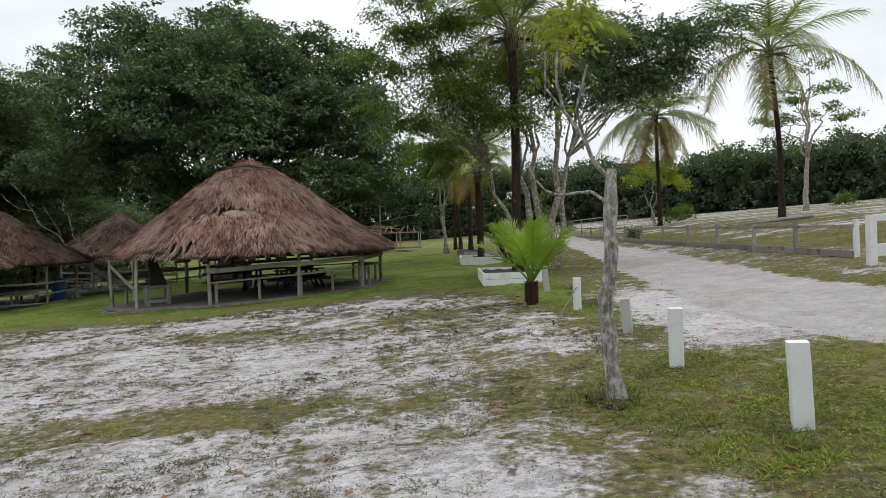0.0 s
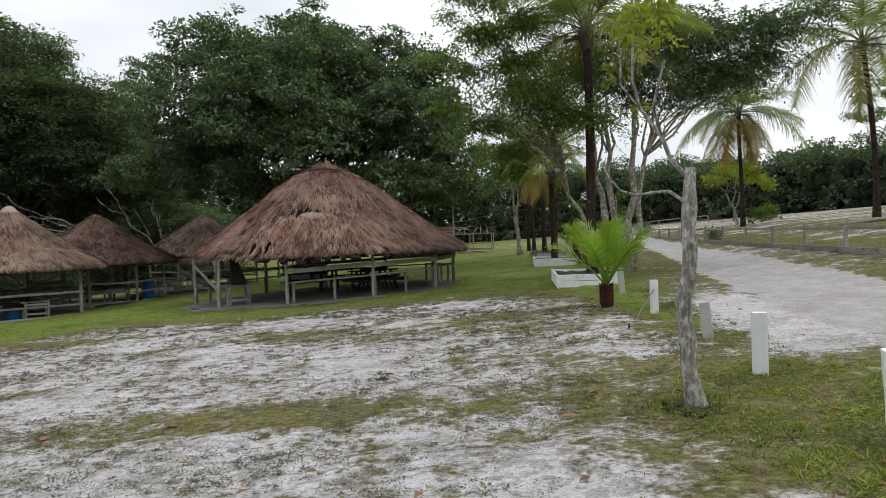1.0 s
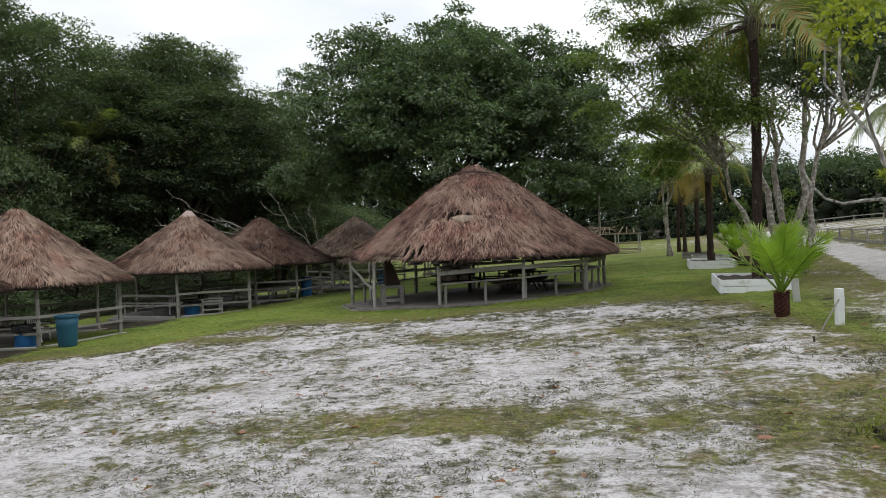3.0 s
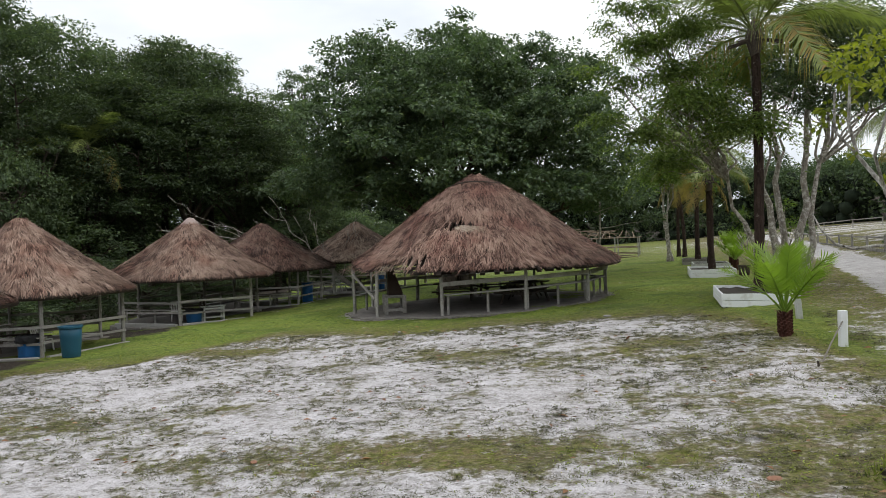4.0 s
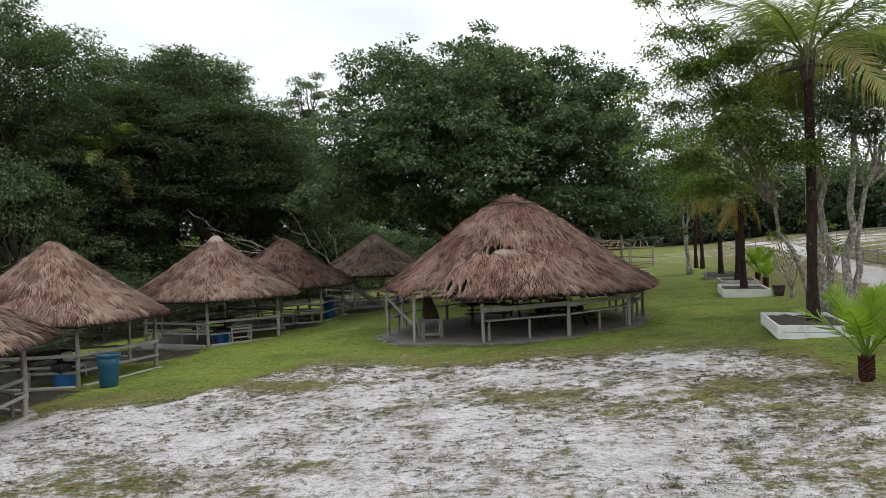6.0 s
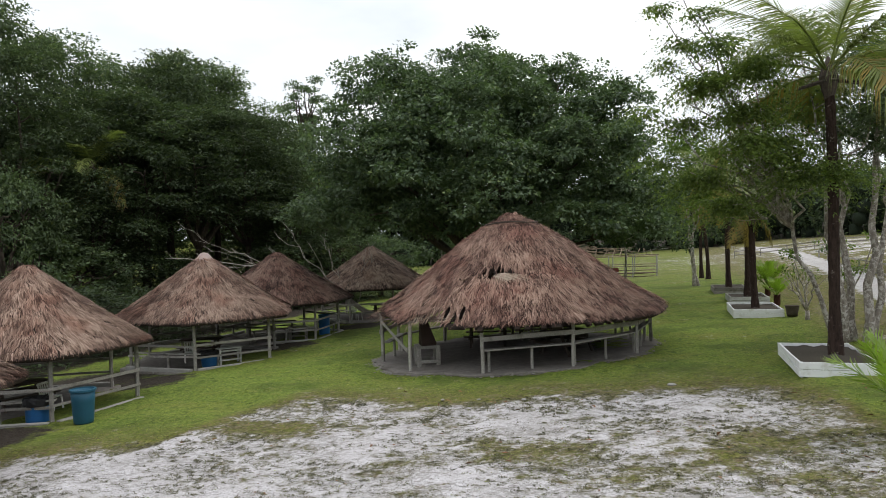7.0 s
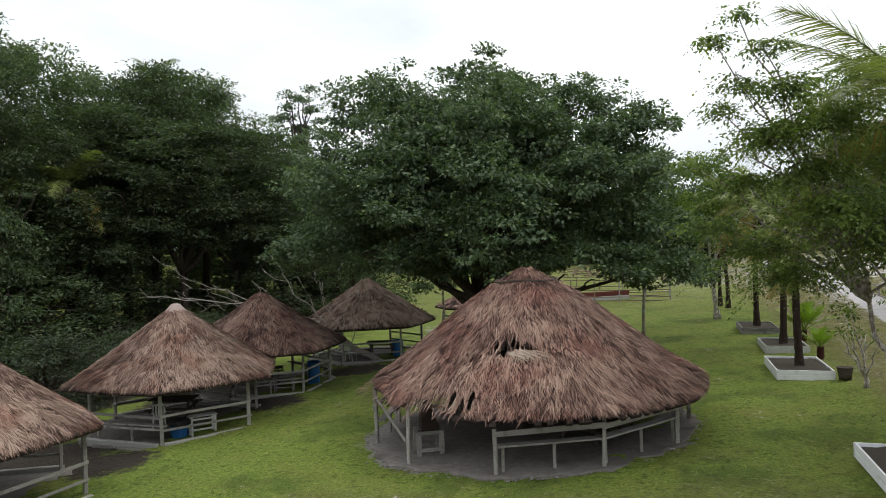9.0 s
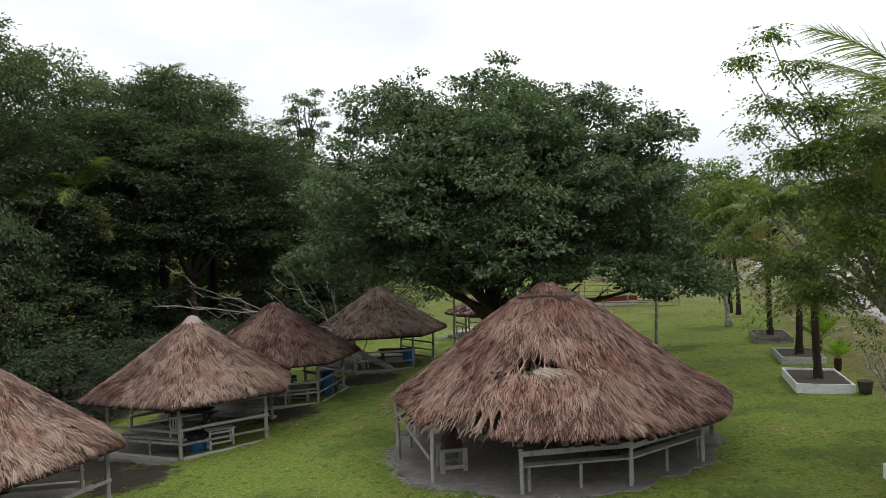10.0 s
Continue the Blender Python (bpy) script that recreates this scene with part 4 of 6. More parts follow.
def build_hut(at, n, a0, rp, re, k, apex, eave, slope, thatch, seed, open_sides, label, roof=None, strips=9000, holes=(), ragged=None, upper=1.09, lower=0.72, post=0.115, courses=13, loose=1.0, widths=(0.007, 0.021), fall=PLAIN_FALL, tilt=0.0, lip=no_lip, railing=0.14):
    """An open round hut: a slab, posts with rails and bench boards between them, rafters and a thatched roof. Angles from +x."""
    rng = random.Random(seed)
    root = thing("thatched_hut", at, label, "hut", "thatched picnic huts")
    part("slab", ngon_slab(rp + 0.32, n, a0, slope, seed=seed), root, "grey worn concrete slab")
    tops, feet = [], []
    for i in range(n):
        t = a0 + 2 * math.pi * i / n
        x, y = rp * math.cos(t), rp * math.sin(t)
        sr = rp / float(roof_radius(np.array(t), re, n, a0, k))
        top = Vector((x + rng.uniform(-0.05, 0.05), y + rng.uniform(-0.05, 0.05), float(roof_z(sr, rp, t, apex, eave, fall, tilt)) - 0.14))
        foot = Vector((x, y, slope * x - 0.25))
        feet.append(foot), tops.append(top)
        w = post * rng.uniform(0.85, 1.15)
        part("post", Geo().bar(foot, top, w, w, 4, 0.012, 0.2, rng).mesh("post", M_WOOD), root)
    base = lambda p: slope * p.x  # noqa: E731
    for i in range(n):
        j = (i + 1) % n
        a, b = feet[i], feet[j]
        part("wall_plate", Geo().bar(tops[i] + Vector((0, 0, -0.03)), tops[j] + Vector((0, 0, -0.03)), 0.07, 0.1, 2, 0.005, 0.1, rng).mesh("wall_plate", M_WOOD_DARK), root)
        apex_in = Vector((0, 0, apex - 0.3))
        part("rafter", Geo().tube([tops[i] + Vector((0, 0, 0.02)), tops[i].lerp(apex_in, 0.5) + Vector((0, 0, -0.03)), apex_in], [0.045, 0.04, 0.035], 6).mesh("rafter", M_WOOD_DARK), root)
        if i in open_sides:
            continue
        out_ = ((a + b) / 2).to_2d().normalized()
        o = Vector((out_.x, out_.y, 0)) * (post * 0.5 + 0.018)
        h1 = upper + rng.uniform(-0.04, 0.04)
        e = (b - a).normalized() * 0.06
        za, zb = Vector((a.x, a.y, base(a))), Vector((b.x, b.y, base(b)))
        part("rail", Geo().bar(za - e + o + Vector((0, 0, h1)), zb + e + o + Vector((0, 0, h1 + rng.uniform(-0.05, 0.05))), 0.035, railing, 3, 0.008, 0.1, rng).mesh("rail", M_WOOD), root)
        if railing < 0.12:
            part("rail", Geo().bar(za - e + o + Vector((0, 0, 0.6)), zb + e + o + Vector((0, 0, 0.6 + rng.uniform(-0.05, 0.05))), 0.03, 0.08, 3, 0.008, 0.1, rng).mesh("rail", M_WOOD), root)
        if railing < 0.12 and i % 2 == 0:
            continue
        seat = Geo().bar(za - e - o * 1.9 + Vector((0, 0, lower)), zb + e - o * 1.9 + Vector((0, 0, lower + rng.uniform(-0.03, 0.03))), 0.27, 0.045, 3, 0.006, 0.1, rng)
        part("bench_board", seat.mesh("bench_board", M_WOOD), root)
        for u in (0.07, 0.55):
            p = za.lerp(zb, u) - o * 2.0
            if u == 0.55 and rng.random() < 0.25:
                continue
            part("bench_leg", Geo().bar(p + Vector((0, 0, -0.2)), p + Vector((0, 0, lower - 0.02)), 0.085, 0.085, 2, 0.006, 0.18, rng).mesh("bench_leg", M_WOOD), root)
    if roof is None:
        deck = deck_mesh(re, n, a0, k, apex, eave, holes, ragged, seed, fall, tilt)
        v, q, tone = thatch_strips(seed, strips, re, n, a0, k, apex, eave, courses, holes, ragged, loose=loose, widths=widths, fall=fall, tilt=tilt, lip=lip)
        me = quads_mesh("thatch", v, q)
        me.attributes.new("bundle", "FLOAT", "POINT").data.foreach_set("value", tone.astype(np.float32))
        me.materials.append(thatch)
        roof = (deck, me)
    deck = part("roof", roof[0], root, "conical roof of packed palm leaf with shade put into its colour")
    th = part("thatch", roof[1], deck, "layered brown dry palm thatch", kind="stuff")
    return root, roof, th


# the large round hut
A_AT, A_N, A_A0, A_RE, A_APEX, A_EAVE = (-7.3, 27.4), 11, radians(-90), 5.55, 5.06, 1.42
A_G = hz(*A_AT)
A_FALL, A_TILT = ROUND_FALL, 0.024


def hut_a_lip(s, theta):
    """The lower thatch stands proud of the sunken upper slope over one sector."""
    deg = np.degrees(np.mod(theta, 2 * math.pi)) - 360
    side = smooth(-112, -104, deg) * smooth(-52, -64, deg)
    return side * (0.2 * smooth(0.635, 0.655, s) * smooth(0.96, 0.74, s) - 0.05 * smooth(0.48, 0.58, s) * smooth(0.65, 0.635, s))


hole_a = (radians(-90.6), 0.597, 0.13, 0.40)
hole_b = (radians(-93.0), 0.632, 0.09, 0.2)
slits = tuple((radians(a), s, 0.1, 0.3) for a, s in ((-103.5, 0.90), (-100, 0.93), (-97.2, 0.89), (-119.5, 0.78))) + tuple((radians(a), s, 0.06, 0.2) for a, s in ((-84.5, 0.575), (-82.0, 0.6), (-95.5, 0.57), (-98.5, 0.63), (-87.0, 0.55), (-103, 0.67), (-79.5, 0.585), (-77.5, 0.60), (-108, 0.7)))
TORN = ((-360, -270, -205, -165, -140, -124, -121, -114, -111, -108, -105.5, -104.5, -60, -20, 0), (1.1, 1.0, 0.90, 0.865, 0.88, 0.93, 0.88, 0.87, 0.80, 0.79, 0.88, 0.95, 0.965, 1.0, 1.1))
hut_a, _, thatch_a = build_hut(pose(*A_AT, A_G), A_N, A_A0, 4.88, A_RE, 0.55, A_APEX, A_EAVE, 0.05, M_THATCH, 41, (9, 10), "large round hut with brown palm thatch torn near the eave", strips=140000, holes=(hole_a, hole_b, *slits), ragged=TORN, courses=17, loose=0.9, widths=(0.0045, 0.0125), fall=A_FALL, tilt=A_TILT, lip=hut_a_lip)


def hut_a_details():
    rng = np.random.default_rng(8)

    def strip_patch(name, count, t0, t1, s0, s1, ln, mat, label, lift=(0.06, 0.16), wid=(0.02, 0.05), cross=0.5, drop=0.0, sweep=0.0):
        t = np.radians(rng.uniform(t0, t1, count))
        s = rng.uniform(s0, s1, count)
        r = roof_radius(t, A_RE, A_N, A_A0, 0.55) * s
        off = rng.uniform(*lift, count)
        p = np.stack([r * np.cos(t), r * np.sin(t), roof_z(s, r, t, A_APEX, A_EAVE, A_FALL, A_TILT) + off + hut_a_lip(s, t)], 1)
        out_ = np.stack([np.cos(t), np.sin(t), np.full(count, -(A_APEX - A_EAVE) / A_RE - drop)], 1)
        tang = np.stack([-np.sin(t), np.cos(t), np.zeros(count)], 1)
        along = out_ + tang * rng.normal(sweep, cross, count)[:, None]
        nrm = np.stack([0.5 * np.cos(t), 0.5 * np.sin(t), np.ones(count)], 1) + 0.3 * rng.normal(size=(count, 3))
        v, q = leaf_quads(p, along, nrm, ln * rng.uniform(0.6, 1.3, count), rng.uniform(*wid, count), 0.15)
        me = quads_mesh(name, v, q)
        me.attributes.new("bundle", "FLOAT", "POINT").data.foreach_set("value", np.repeat(rng.uniform(0, 1, count), 4).astype(np.float32))
        me.materials.append(mat)
        part(name, me, thatch_a.parent, label, kind="stuff")

    strip_patch("bleached_thatch", 150, -88.5, -77.5, 0.655, 0.685, 0.55, M_THATCH_PALE, "pale bleached leaf strips", (0.1, 0.2), (0.025, 0.055), 0.6, 0.0, 2.2)
    strip_patch("bleached_thatch", 45, -74.5, -71, 0.655, 0.69, 0.34, M_THATCH_PALE, "pale bleached leaf strips", (0.09, 0.15), (0.02, 0.05), 0.4)
    strip_patch("lifted_thatch", 500, -100, -58, 0.665, 0.73, 0.42, M_THATCH, "lifted band of brown leaf strips", (0.05, 0.2), (0.015, 0.04), 0.45)
    strip_patch("hanging_thatch", 40, -122, -107, 0.78, 0.865, 0.6, M_THATCH_NEW, "ragged hanging leaf strips", (0.0, 0.07), (0.03, 0.07), 0.3, 0.12)
    strip_patch("hanging_thatch", 26, -121, -112, 0.84, 0.90, 0.42, M_THATCH_PALE, "ragged hanging leaf strips", (-0.03, 0.05), (0.02, 0.045), 0.3, 0.5)
    strip_patch("hanging_thatch", 20, -107, -96, 0.86, 0.92, 0.42, M_THATCH_PALE, "ragged hanging leaf strips", (-0.03, 0.07), (0.02, 0.05), 0.35, 0.4)
    g = Geo()
    for s, dz in ((0.165, 0.16), (0.175, 0.17)):
        pts = []
        for j in range(33):
            t = 2 * math.pi * j / 32
            r = float(roof_radius(np.array(t), A_RE, A_N, A_A0, 0.55)) * s + 0.03
            pts.append((r * math.cos(t), r * math.sin(t), float(roof_z(s, r, t, A_APEX, A_EAVE, A_FALL, A_TILT)) + dz + 0.03 * math.sin(3 * t)))
        g.tube(pts, [0.02] * 33, 5, cap=False)
    part("binding_ring", g.mesh("binding_ring", M_WOOD_DARK), thatch_a.parent, "dark binding ring near the peak")
    b = Geo().bar((-4.42, -2.12, 1.3), (-2.72, -4.1, 0.55), 0.05, 0.1)
    part("brace", b.mesh("brace", M_WOOD), hut_a)


hut_a_details()


def hooded_stand():
    """A low timber stand that carries a dark tapered hood, inside the large hut's edge."""
    gx, gy = -9.75, 24.4
    root = thing("hooded_stand", pose(gx, gy, hz(gx, gy) + 0.04, 0, 0, 28), "grey timber stand carrying a dark brown tapered hood", "stand")
    rng = random.Random(4)
    for x in (-0.3, 0.36):
        for y in (-0.3, 0.3):
            part("leg", Geo().bar((x, y, -0.15), (x, y, 0.72), 0.14, 0.1, 2, 0.006, 0.15, rng).mesh("leg", M_WOOD), root)
    for y in (-0.3, 0.3):
        for z in (0.2, 0.68):
            part("rail", Geo().bar((-0.36, y * 1.1, z), (0.42, y * 1.1, z), 0.05, 0.1, 2, 0.006, 0.12, rng).mesh("rail", M_WOOD), root)
    b, t = [(-0.2, -0.3), (0.3, -0.3), (0.3, 0.3), (-0.2, 0.3)], [(-0.2, -0.15), (0.02, -0.15), (0.02, 0.15), (-0.2, 0.15)]
    vs = [(x, y, 0.73) for x, y in b] + [(x * 1.02, y * 1.02, 0.82) for x, y in b] + [(x, y, 1.62) for x, y in t] + [(x, y, 1.66) for x, y in t]
    fs = [(4 * k + j, 4 * k + (j + 1) % 4, 4 * k + 4 + (j + 1) % 4, 4 * k + 4 + j) for k in range(3) for j in range(4)] + [(3, 2, 1, 0), (12, 13, 14, 15)]
    part("hood", Geo().add(vs, fs).mesh("hood", M_HOOD), root, "dark brown tapered hood")


M_HOOD = plain_material("dark_brown_boards", (0.05, 0.032, 0.026), 0.35, 0.85, (0.03, 0.022, 0.018), 0.6)
hooded_stand()


def rubble():
    """Broken pale concrete and stones along the edge of the large slab."""
    rng = np.random.default_rng(44)
    n = 1100
    a = np.radians(np.where(rng.uniform(0, 1, n) < 0.7, rng.normal(-146, 18, n), rng.uniform(-180, 180, n)))
    r = 5.05 + rng.normal(0, 0.14, n)
    x, y = A_AT[0] + r * np.cos(a), A_AT[1] + r * np.sin(a)
    sx, sy, sz = 0.012 + 0.075 * rng.uniform(0, 1, n) ** 3, 0.012 + 0.05 * rng.uniform(0, 1, n) ** 3, rng.uniform(0.006, 0.02, n)
    turn = rng.uniform(0, 3.14, n)
    c, s = np.cos(turn), np.sin(turn)
    z = height(x, y) + 0.02
    vs = []
    for k, (w, h) in enumerate(((1.0, -1.0), (1.0, 0.3), (0.6, 1.0))):
        for px, py in ((-1, -1), (1, -0.8), (0.8, 1), (-1, 0.9)):
            ox, oy = px * sx * w, py * sy * w
            vs.append(np.stack([x + ox * c - oy * s, y + ox * s + oy * c, z + sz * h], 1))
    v = np.stack(vs, 1).reshape(-1, 3)
    base = 12 * np.arange(n)[:, None]
    q = np.concatenate([base + [4 * k + j, 4 * k + (j + 1) % 4, 4 * k + 4 + (j + 1) % 4, 4 * k + 4 + j] for k in (0, 1) for j in range(4)] + [base + [8, 9, 10, 11]], 0)
    me = quads_mesh("rubble", v, q)
    me.materials.append(M_RUBBLE)
    tagged(new("rubble", me), "pale broken rubble along the edge of the slab", "rubble", kind="stuff")


rubble()

# the smaller six-sided huts along the creek side
B_RE, B_APEX, B_EAVE = 4.14, 4.6, 2.03
roof_small = None
for (hx, hy), turn, tall, opened, mat, label in (
    ((-21.3, 28.4), -63, 0.02, (1, 4), M_THATCH_NEW, "six-sided hut with straw-coloured palm thatch and grey rails"),
    ((-21.5, 19.4), -34, -0.2, (1, 4), M_THATCH_NEW, "six-sided hut with straw thatch beside a teal bin"),
    ((-21.9, 35.6), -26, 0.1, (2, 4), M_THATCH, "six-sided hut with brown palm thatch and a blue drum"),
    ((-20.0, 44.2), -93, 0.0, (1, 3), M_THATCH_OLD, "six-sided hut with dark old palm thatch"),
    ((-18.7, 11.2), -8, 0.0, (2, 4), M_THATCH_NEW, "six-sided hut with straw thatch and plank rails"),
):
    g0 = hz(hx, hy)
    root, made, th = build_hut(pose(hx, hy, g0, 0, 0, turn), 6, 0.0, 3.22, B_RE, 0.85, B_APEX + tall, B_EAVE, 0.0, M_THATCH_NEW, int(hx * -7 + hy), opened, label, roof=roof_small, strips=42000, loose=0.55, widths=(0.005, 0.0135), railing=0.095)
    roof_small = roof_small or made
    th.material_slots[0].link = "OBJECT"
    th.material_slots[0].material = mat
    if "teal bin" in label:
        th.parent.matrix_basis = Matrix.Diagonal((0.91, 0.91, 1.0, 1.0))
    if "grey rails" in label:
        cap = Geo().lathe([(0.02, B_APEX + 0.16), (0.16, B_APEX + 0.1), (0.42, B_APEX - 0.14), (0.5, B_APEX - 0.25), (0.47, B_APEX - 0.27)], 14)
        cr = random.Random(3)
        cap.v = [(x * cr.uniform(0.8, 1.15), y * cr.uniform(0.8, 1.15), z + cr.uniform(-0.03, 0.03)) for x, y, z in cap.v]
        part("ridge_cap", cap.mesh("ridge_cap", M_CAP), root, "pale faded sheet folded over the peak")
    for i in range(6):
        if i in opened:
            continue
        t0, t1 = radians(60 * i + 2), radians(60 * i + 58)
        kerb = Geo().bar((3.42 * math.cos(t0), 3.42 * math.sin(t0), 0.07), (3.42 * math.cos(t1), 3.42 * math.sin(t1), 0.07), 0.17, 0.25, 4, 0.012, 0.12, random.Random(i))
        part("kerb", kerb.mesh("kerb", M_KERB), root, "pale concrete kerb")


# ---- furniture under the roofs ----
def picnic_table(at, label, mat, group="picnic tables"):
    root = thing("picnic_table", at, label, "table", group)
    rng = random.Random(int(at.translation.x * 31 + at.translation.y * 17))
    for i in range(4):
        y = -0.33 + 0.22 * i
        part("plank", Geo().bar((-0.9, y, 0.75), (0.9, y, 0.75), 0.2, 0.04, 3, 0.004, 0.1, rng).mesh("plank", mat), root)
    for s in (-1, 1):
        part("seat", Geo().bar((-0.9, 0.78 * s, 0.45), (0.9, 0.78 * s, 0.45), 0.27, 0.045, 3, 0.004, 0.1, rng).mesh("seat", mat), root)
        for e in (-0.65, 0.65):
            part("leg", Geo().bar((e, 0.6 * s, 0.0), (e, 0.24 * s, 0.73), 0.09, 0.06, 2, 0.003, 0.1, rng).mesh("leg", mat), root)
    for e in (-0.7, 0.7):
        part("crossbar", Geo().bar((e, -0.9, 0.4), (e, 0.9, 0.4), 0.05, 0.09, 2, 0.003, 0.1, rng).mesh("crossbar", mat), root)
    return root


def plastic_chair(at, label):
    root = thing("plastic_chair", at, label, "chair", "white plastic chairs")
    part("seat", Geo().bar((0, -0.22, 0.43), (0, 0.22, 0.43), 0.44, 0.03, 2, 0.0, 0.3).mesh("seat", M_WHITE_PLASTIC), root)
    g = Geo()
    for x in (-0.19, -0.095, 0, 0.095, 0.19):
        g.bar((x, 0.22, 0.44), (x * 1.05, 0.3, 0.84), 0.06, 0.02, 2, 0, 0.3)
    g.bar((-0.24, 0.3, 0.84), (0.24, 0.3, 0.84), 0.03, 0.07, 2, 0, 0.3)
    part("backrest", g.mesh("backrest", M_WHITE_PLASTIC), root)
    for x in (-0.2, 0.2):
        for y in (-0.2, 0.2):
            part("leg", Geo().bar((x * 1.15, y * 1.2, 0), (x, y, 0.42), 0.05, 0.05, 2, 0, 0.3).mesh("leg", M_WHITE_PLASTIC), root)
        part("armrest", Geo().bar((x * 1.15, -0.2, 0.62), (x * 1.15, 0.26, 0.64), 0.05, 0.03, 2, 0, 0.3).mesh("armrest", M_WHITE_PLASTIC), root)
    return root


def white_table(at, label, mat=None):
    root = thing("small_table", at, label, "table")
    mat = mat or M_WHITE_OLD
    for y in (-0.15, 0.0, 0.15):
        part("plank", Geo().bar((-0.5, y, 0.72), (0.5, y, 0.72), 0.14, 0.035).mesh("plank", mat), root)
    for x in (-0.42, 0.42):
        for y in (-0.17, 0.17):
            part("leg", Geo().bar((x, y, 0), (x, y, 0.7), 0.07, 0.07).mesh("leg", mat), root)
        part("crossbar", Geo().bar((x, -0.17, 0.2), (x, 0.17, 0.2), 0.04, 0.07).mesh("crossbar", mat), root)
    for z in (0.25, 0.62):
        part("stretcher", Geo().bar((-0.42, -0.17, z), (0.42, -0.17, z), 0.03, 0.07).mesh("stretcher", mat), root)
    return root


def bin_tub(at, label, mat, r0=0.3, r1=0.36, tall=0.92, bag=False):
    root = thing("plastic_bin", at, label, "bin", "blue plastic bins")
    body = Geo().lathe([(0.0, 0.01), (r0 * 0.96, 0.0), (r0, 0.03), (r0 + (r1 - r0) * 0.3, tall * 0.3), (r0 + (r1 - r0) * 0.33, tall * 0.32), (r0 + (r1 - r0) * 0.62, tall * 0.62), (r0 + (r1 - r0) * 0.67, tall * 0.64), (r1, tall * 0.97), (r1 - 0.02, tall * 0.97), (r0 - 0.02, 0.05), (0.0, 0.05)], 24)
    part("body", body.mesh("body", mat, smooth=True), root)
    rim = Geo().lathe([(r1 + 0.005, tall * 0.93), (r1 + 0.03, tall * 0.94), (r1 + 0.03, tall), (r1 - 0.015, tall), (r1 - 0.02, tall * 0.94)], 24)
    part("rim", rim.mesh("rim", mat), root)
    if bag:
        rng = random.Random(4)
        prof = [(0.02, tall * 0.9), (r1 * 0.5, tall * 1.0), (r1 * 0.95, tall * 1.08), (r1 + 0.05, tall * 1.02), (r1 + 0.06, tall * 0.86), (r1 + 0.035, tall * 0.74)]
        g = Geo().lathe(prof, 24)
        g.v = [(x * rng.uniform(0.95, 1.05), y * rng.uniform(0.95, 1.05), z + rng.uniform(-0.02, 0.02)) for x, y, z in g.v]
        part("bag", g.mesh("bag", M_BLACK), root, "crumpled black bin liner")
    return root


def on(x, y, up=0.0, rz=0.0):
    return pose(x, y, hz(x, y) + up, 0, 0, rz)


SA = lambda x, y: A_G + 0.05 * (x - A_AT[0]) + 0.05  # noqa: E731
for x, y, rz in ((-8.6, 28.6, 12), (-5.6, 28.2, 95), (-7.2, 30.4, 30), (-5.2, 26.0, 60)):
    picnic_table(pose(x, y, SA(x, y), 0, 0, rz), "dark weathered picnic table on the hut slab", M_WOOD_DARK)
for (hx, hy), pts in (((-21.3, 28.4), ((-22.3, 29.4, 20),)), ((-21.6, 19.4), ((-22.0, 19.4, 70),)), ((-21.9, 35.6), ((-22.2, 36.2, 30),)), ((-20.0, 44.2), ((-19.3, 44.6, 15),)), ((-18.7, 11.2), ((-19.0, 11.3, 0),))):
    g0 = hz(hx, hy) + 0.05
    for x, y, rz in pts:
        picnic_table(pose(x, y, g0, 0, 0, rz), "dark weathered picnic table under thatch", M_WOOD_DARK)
gB, gC, gD, gE = (hz(x, y) + 0.05 for x, y in ((-21.3, 28.4), (-21.9, 35.6), (-21.6, 19.4), (-20.0, 44.2)))
white_table(pose(-19.35, 27.15, gB, 0, 0, 52), "small weathered white wooden table behind the rail")
bin_tub(pose(-20.05, 26.75, gB), "low blue tub holding a black liner", M_BLUE, 0.3, 0.36, 0.6, True)
plastic_chair(pose(-21.6, 27.6, gB, 0, 0, 40), "white plastic armchair under thatch")
white_table(pose(-20.1, 34.4, gC, 0, 0, 15), "grey weathered wooden table on a concrete slab", M_PLANK)
bin_tub(pose(-19.5, 36.2, gC), "tall dark blue plastic drum beside a post", M_BLUE, 0.29, 0.3, 1.15)
bin_tub(pose(-17.6, 17.5, hz(-17.6, 17.5) - 0.01), "teal plastic rubbish bin standing on grass", M_TEAL, 0.26, 0.32, 0.95)
bin_tub(pose(-19.35, 17.6, gD), "blue plastic drum with a black liner", M_BLUE, 0.3, 0.33, 0.75, True)
plastic_chair(pose(-20.5, 19.2, gD, 0, 0, 100), "white plastic armchair under thatch")
plastic_chair(pose(-20.3, 42.3, gE, 0, 0, 80), "white plastic armchair under thatch")
bin_tub(pose(-17.9, 43.6, gE), "blue plastic drum beside the rails", M_BLUE, 0.29, 0.31, 1.0)


# ---- white marker posts, planters ----
def marker_post(x, y, tall, w, mat, label, lean=(0, 0), turn=8):
    root = thing("marker_post", pose(x, y, hz(x, y), lean[0], lean[1], turn), label, "post", "white marker posts")
    g = Geo().bar((0, 0, -0.25), (0, 0, tall), w, w, 5, 0.001, 0.08, random.Random(int(y * 10)))
    part("shaft", g.mesh("shaft", mat), root)
    return root


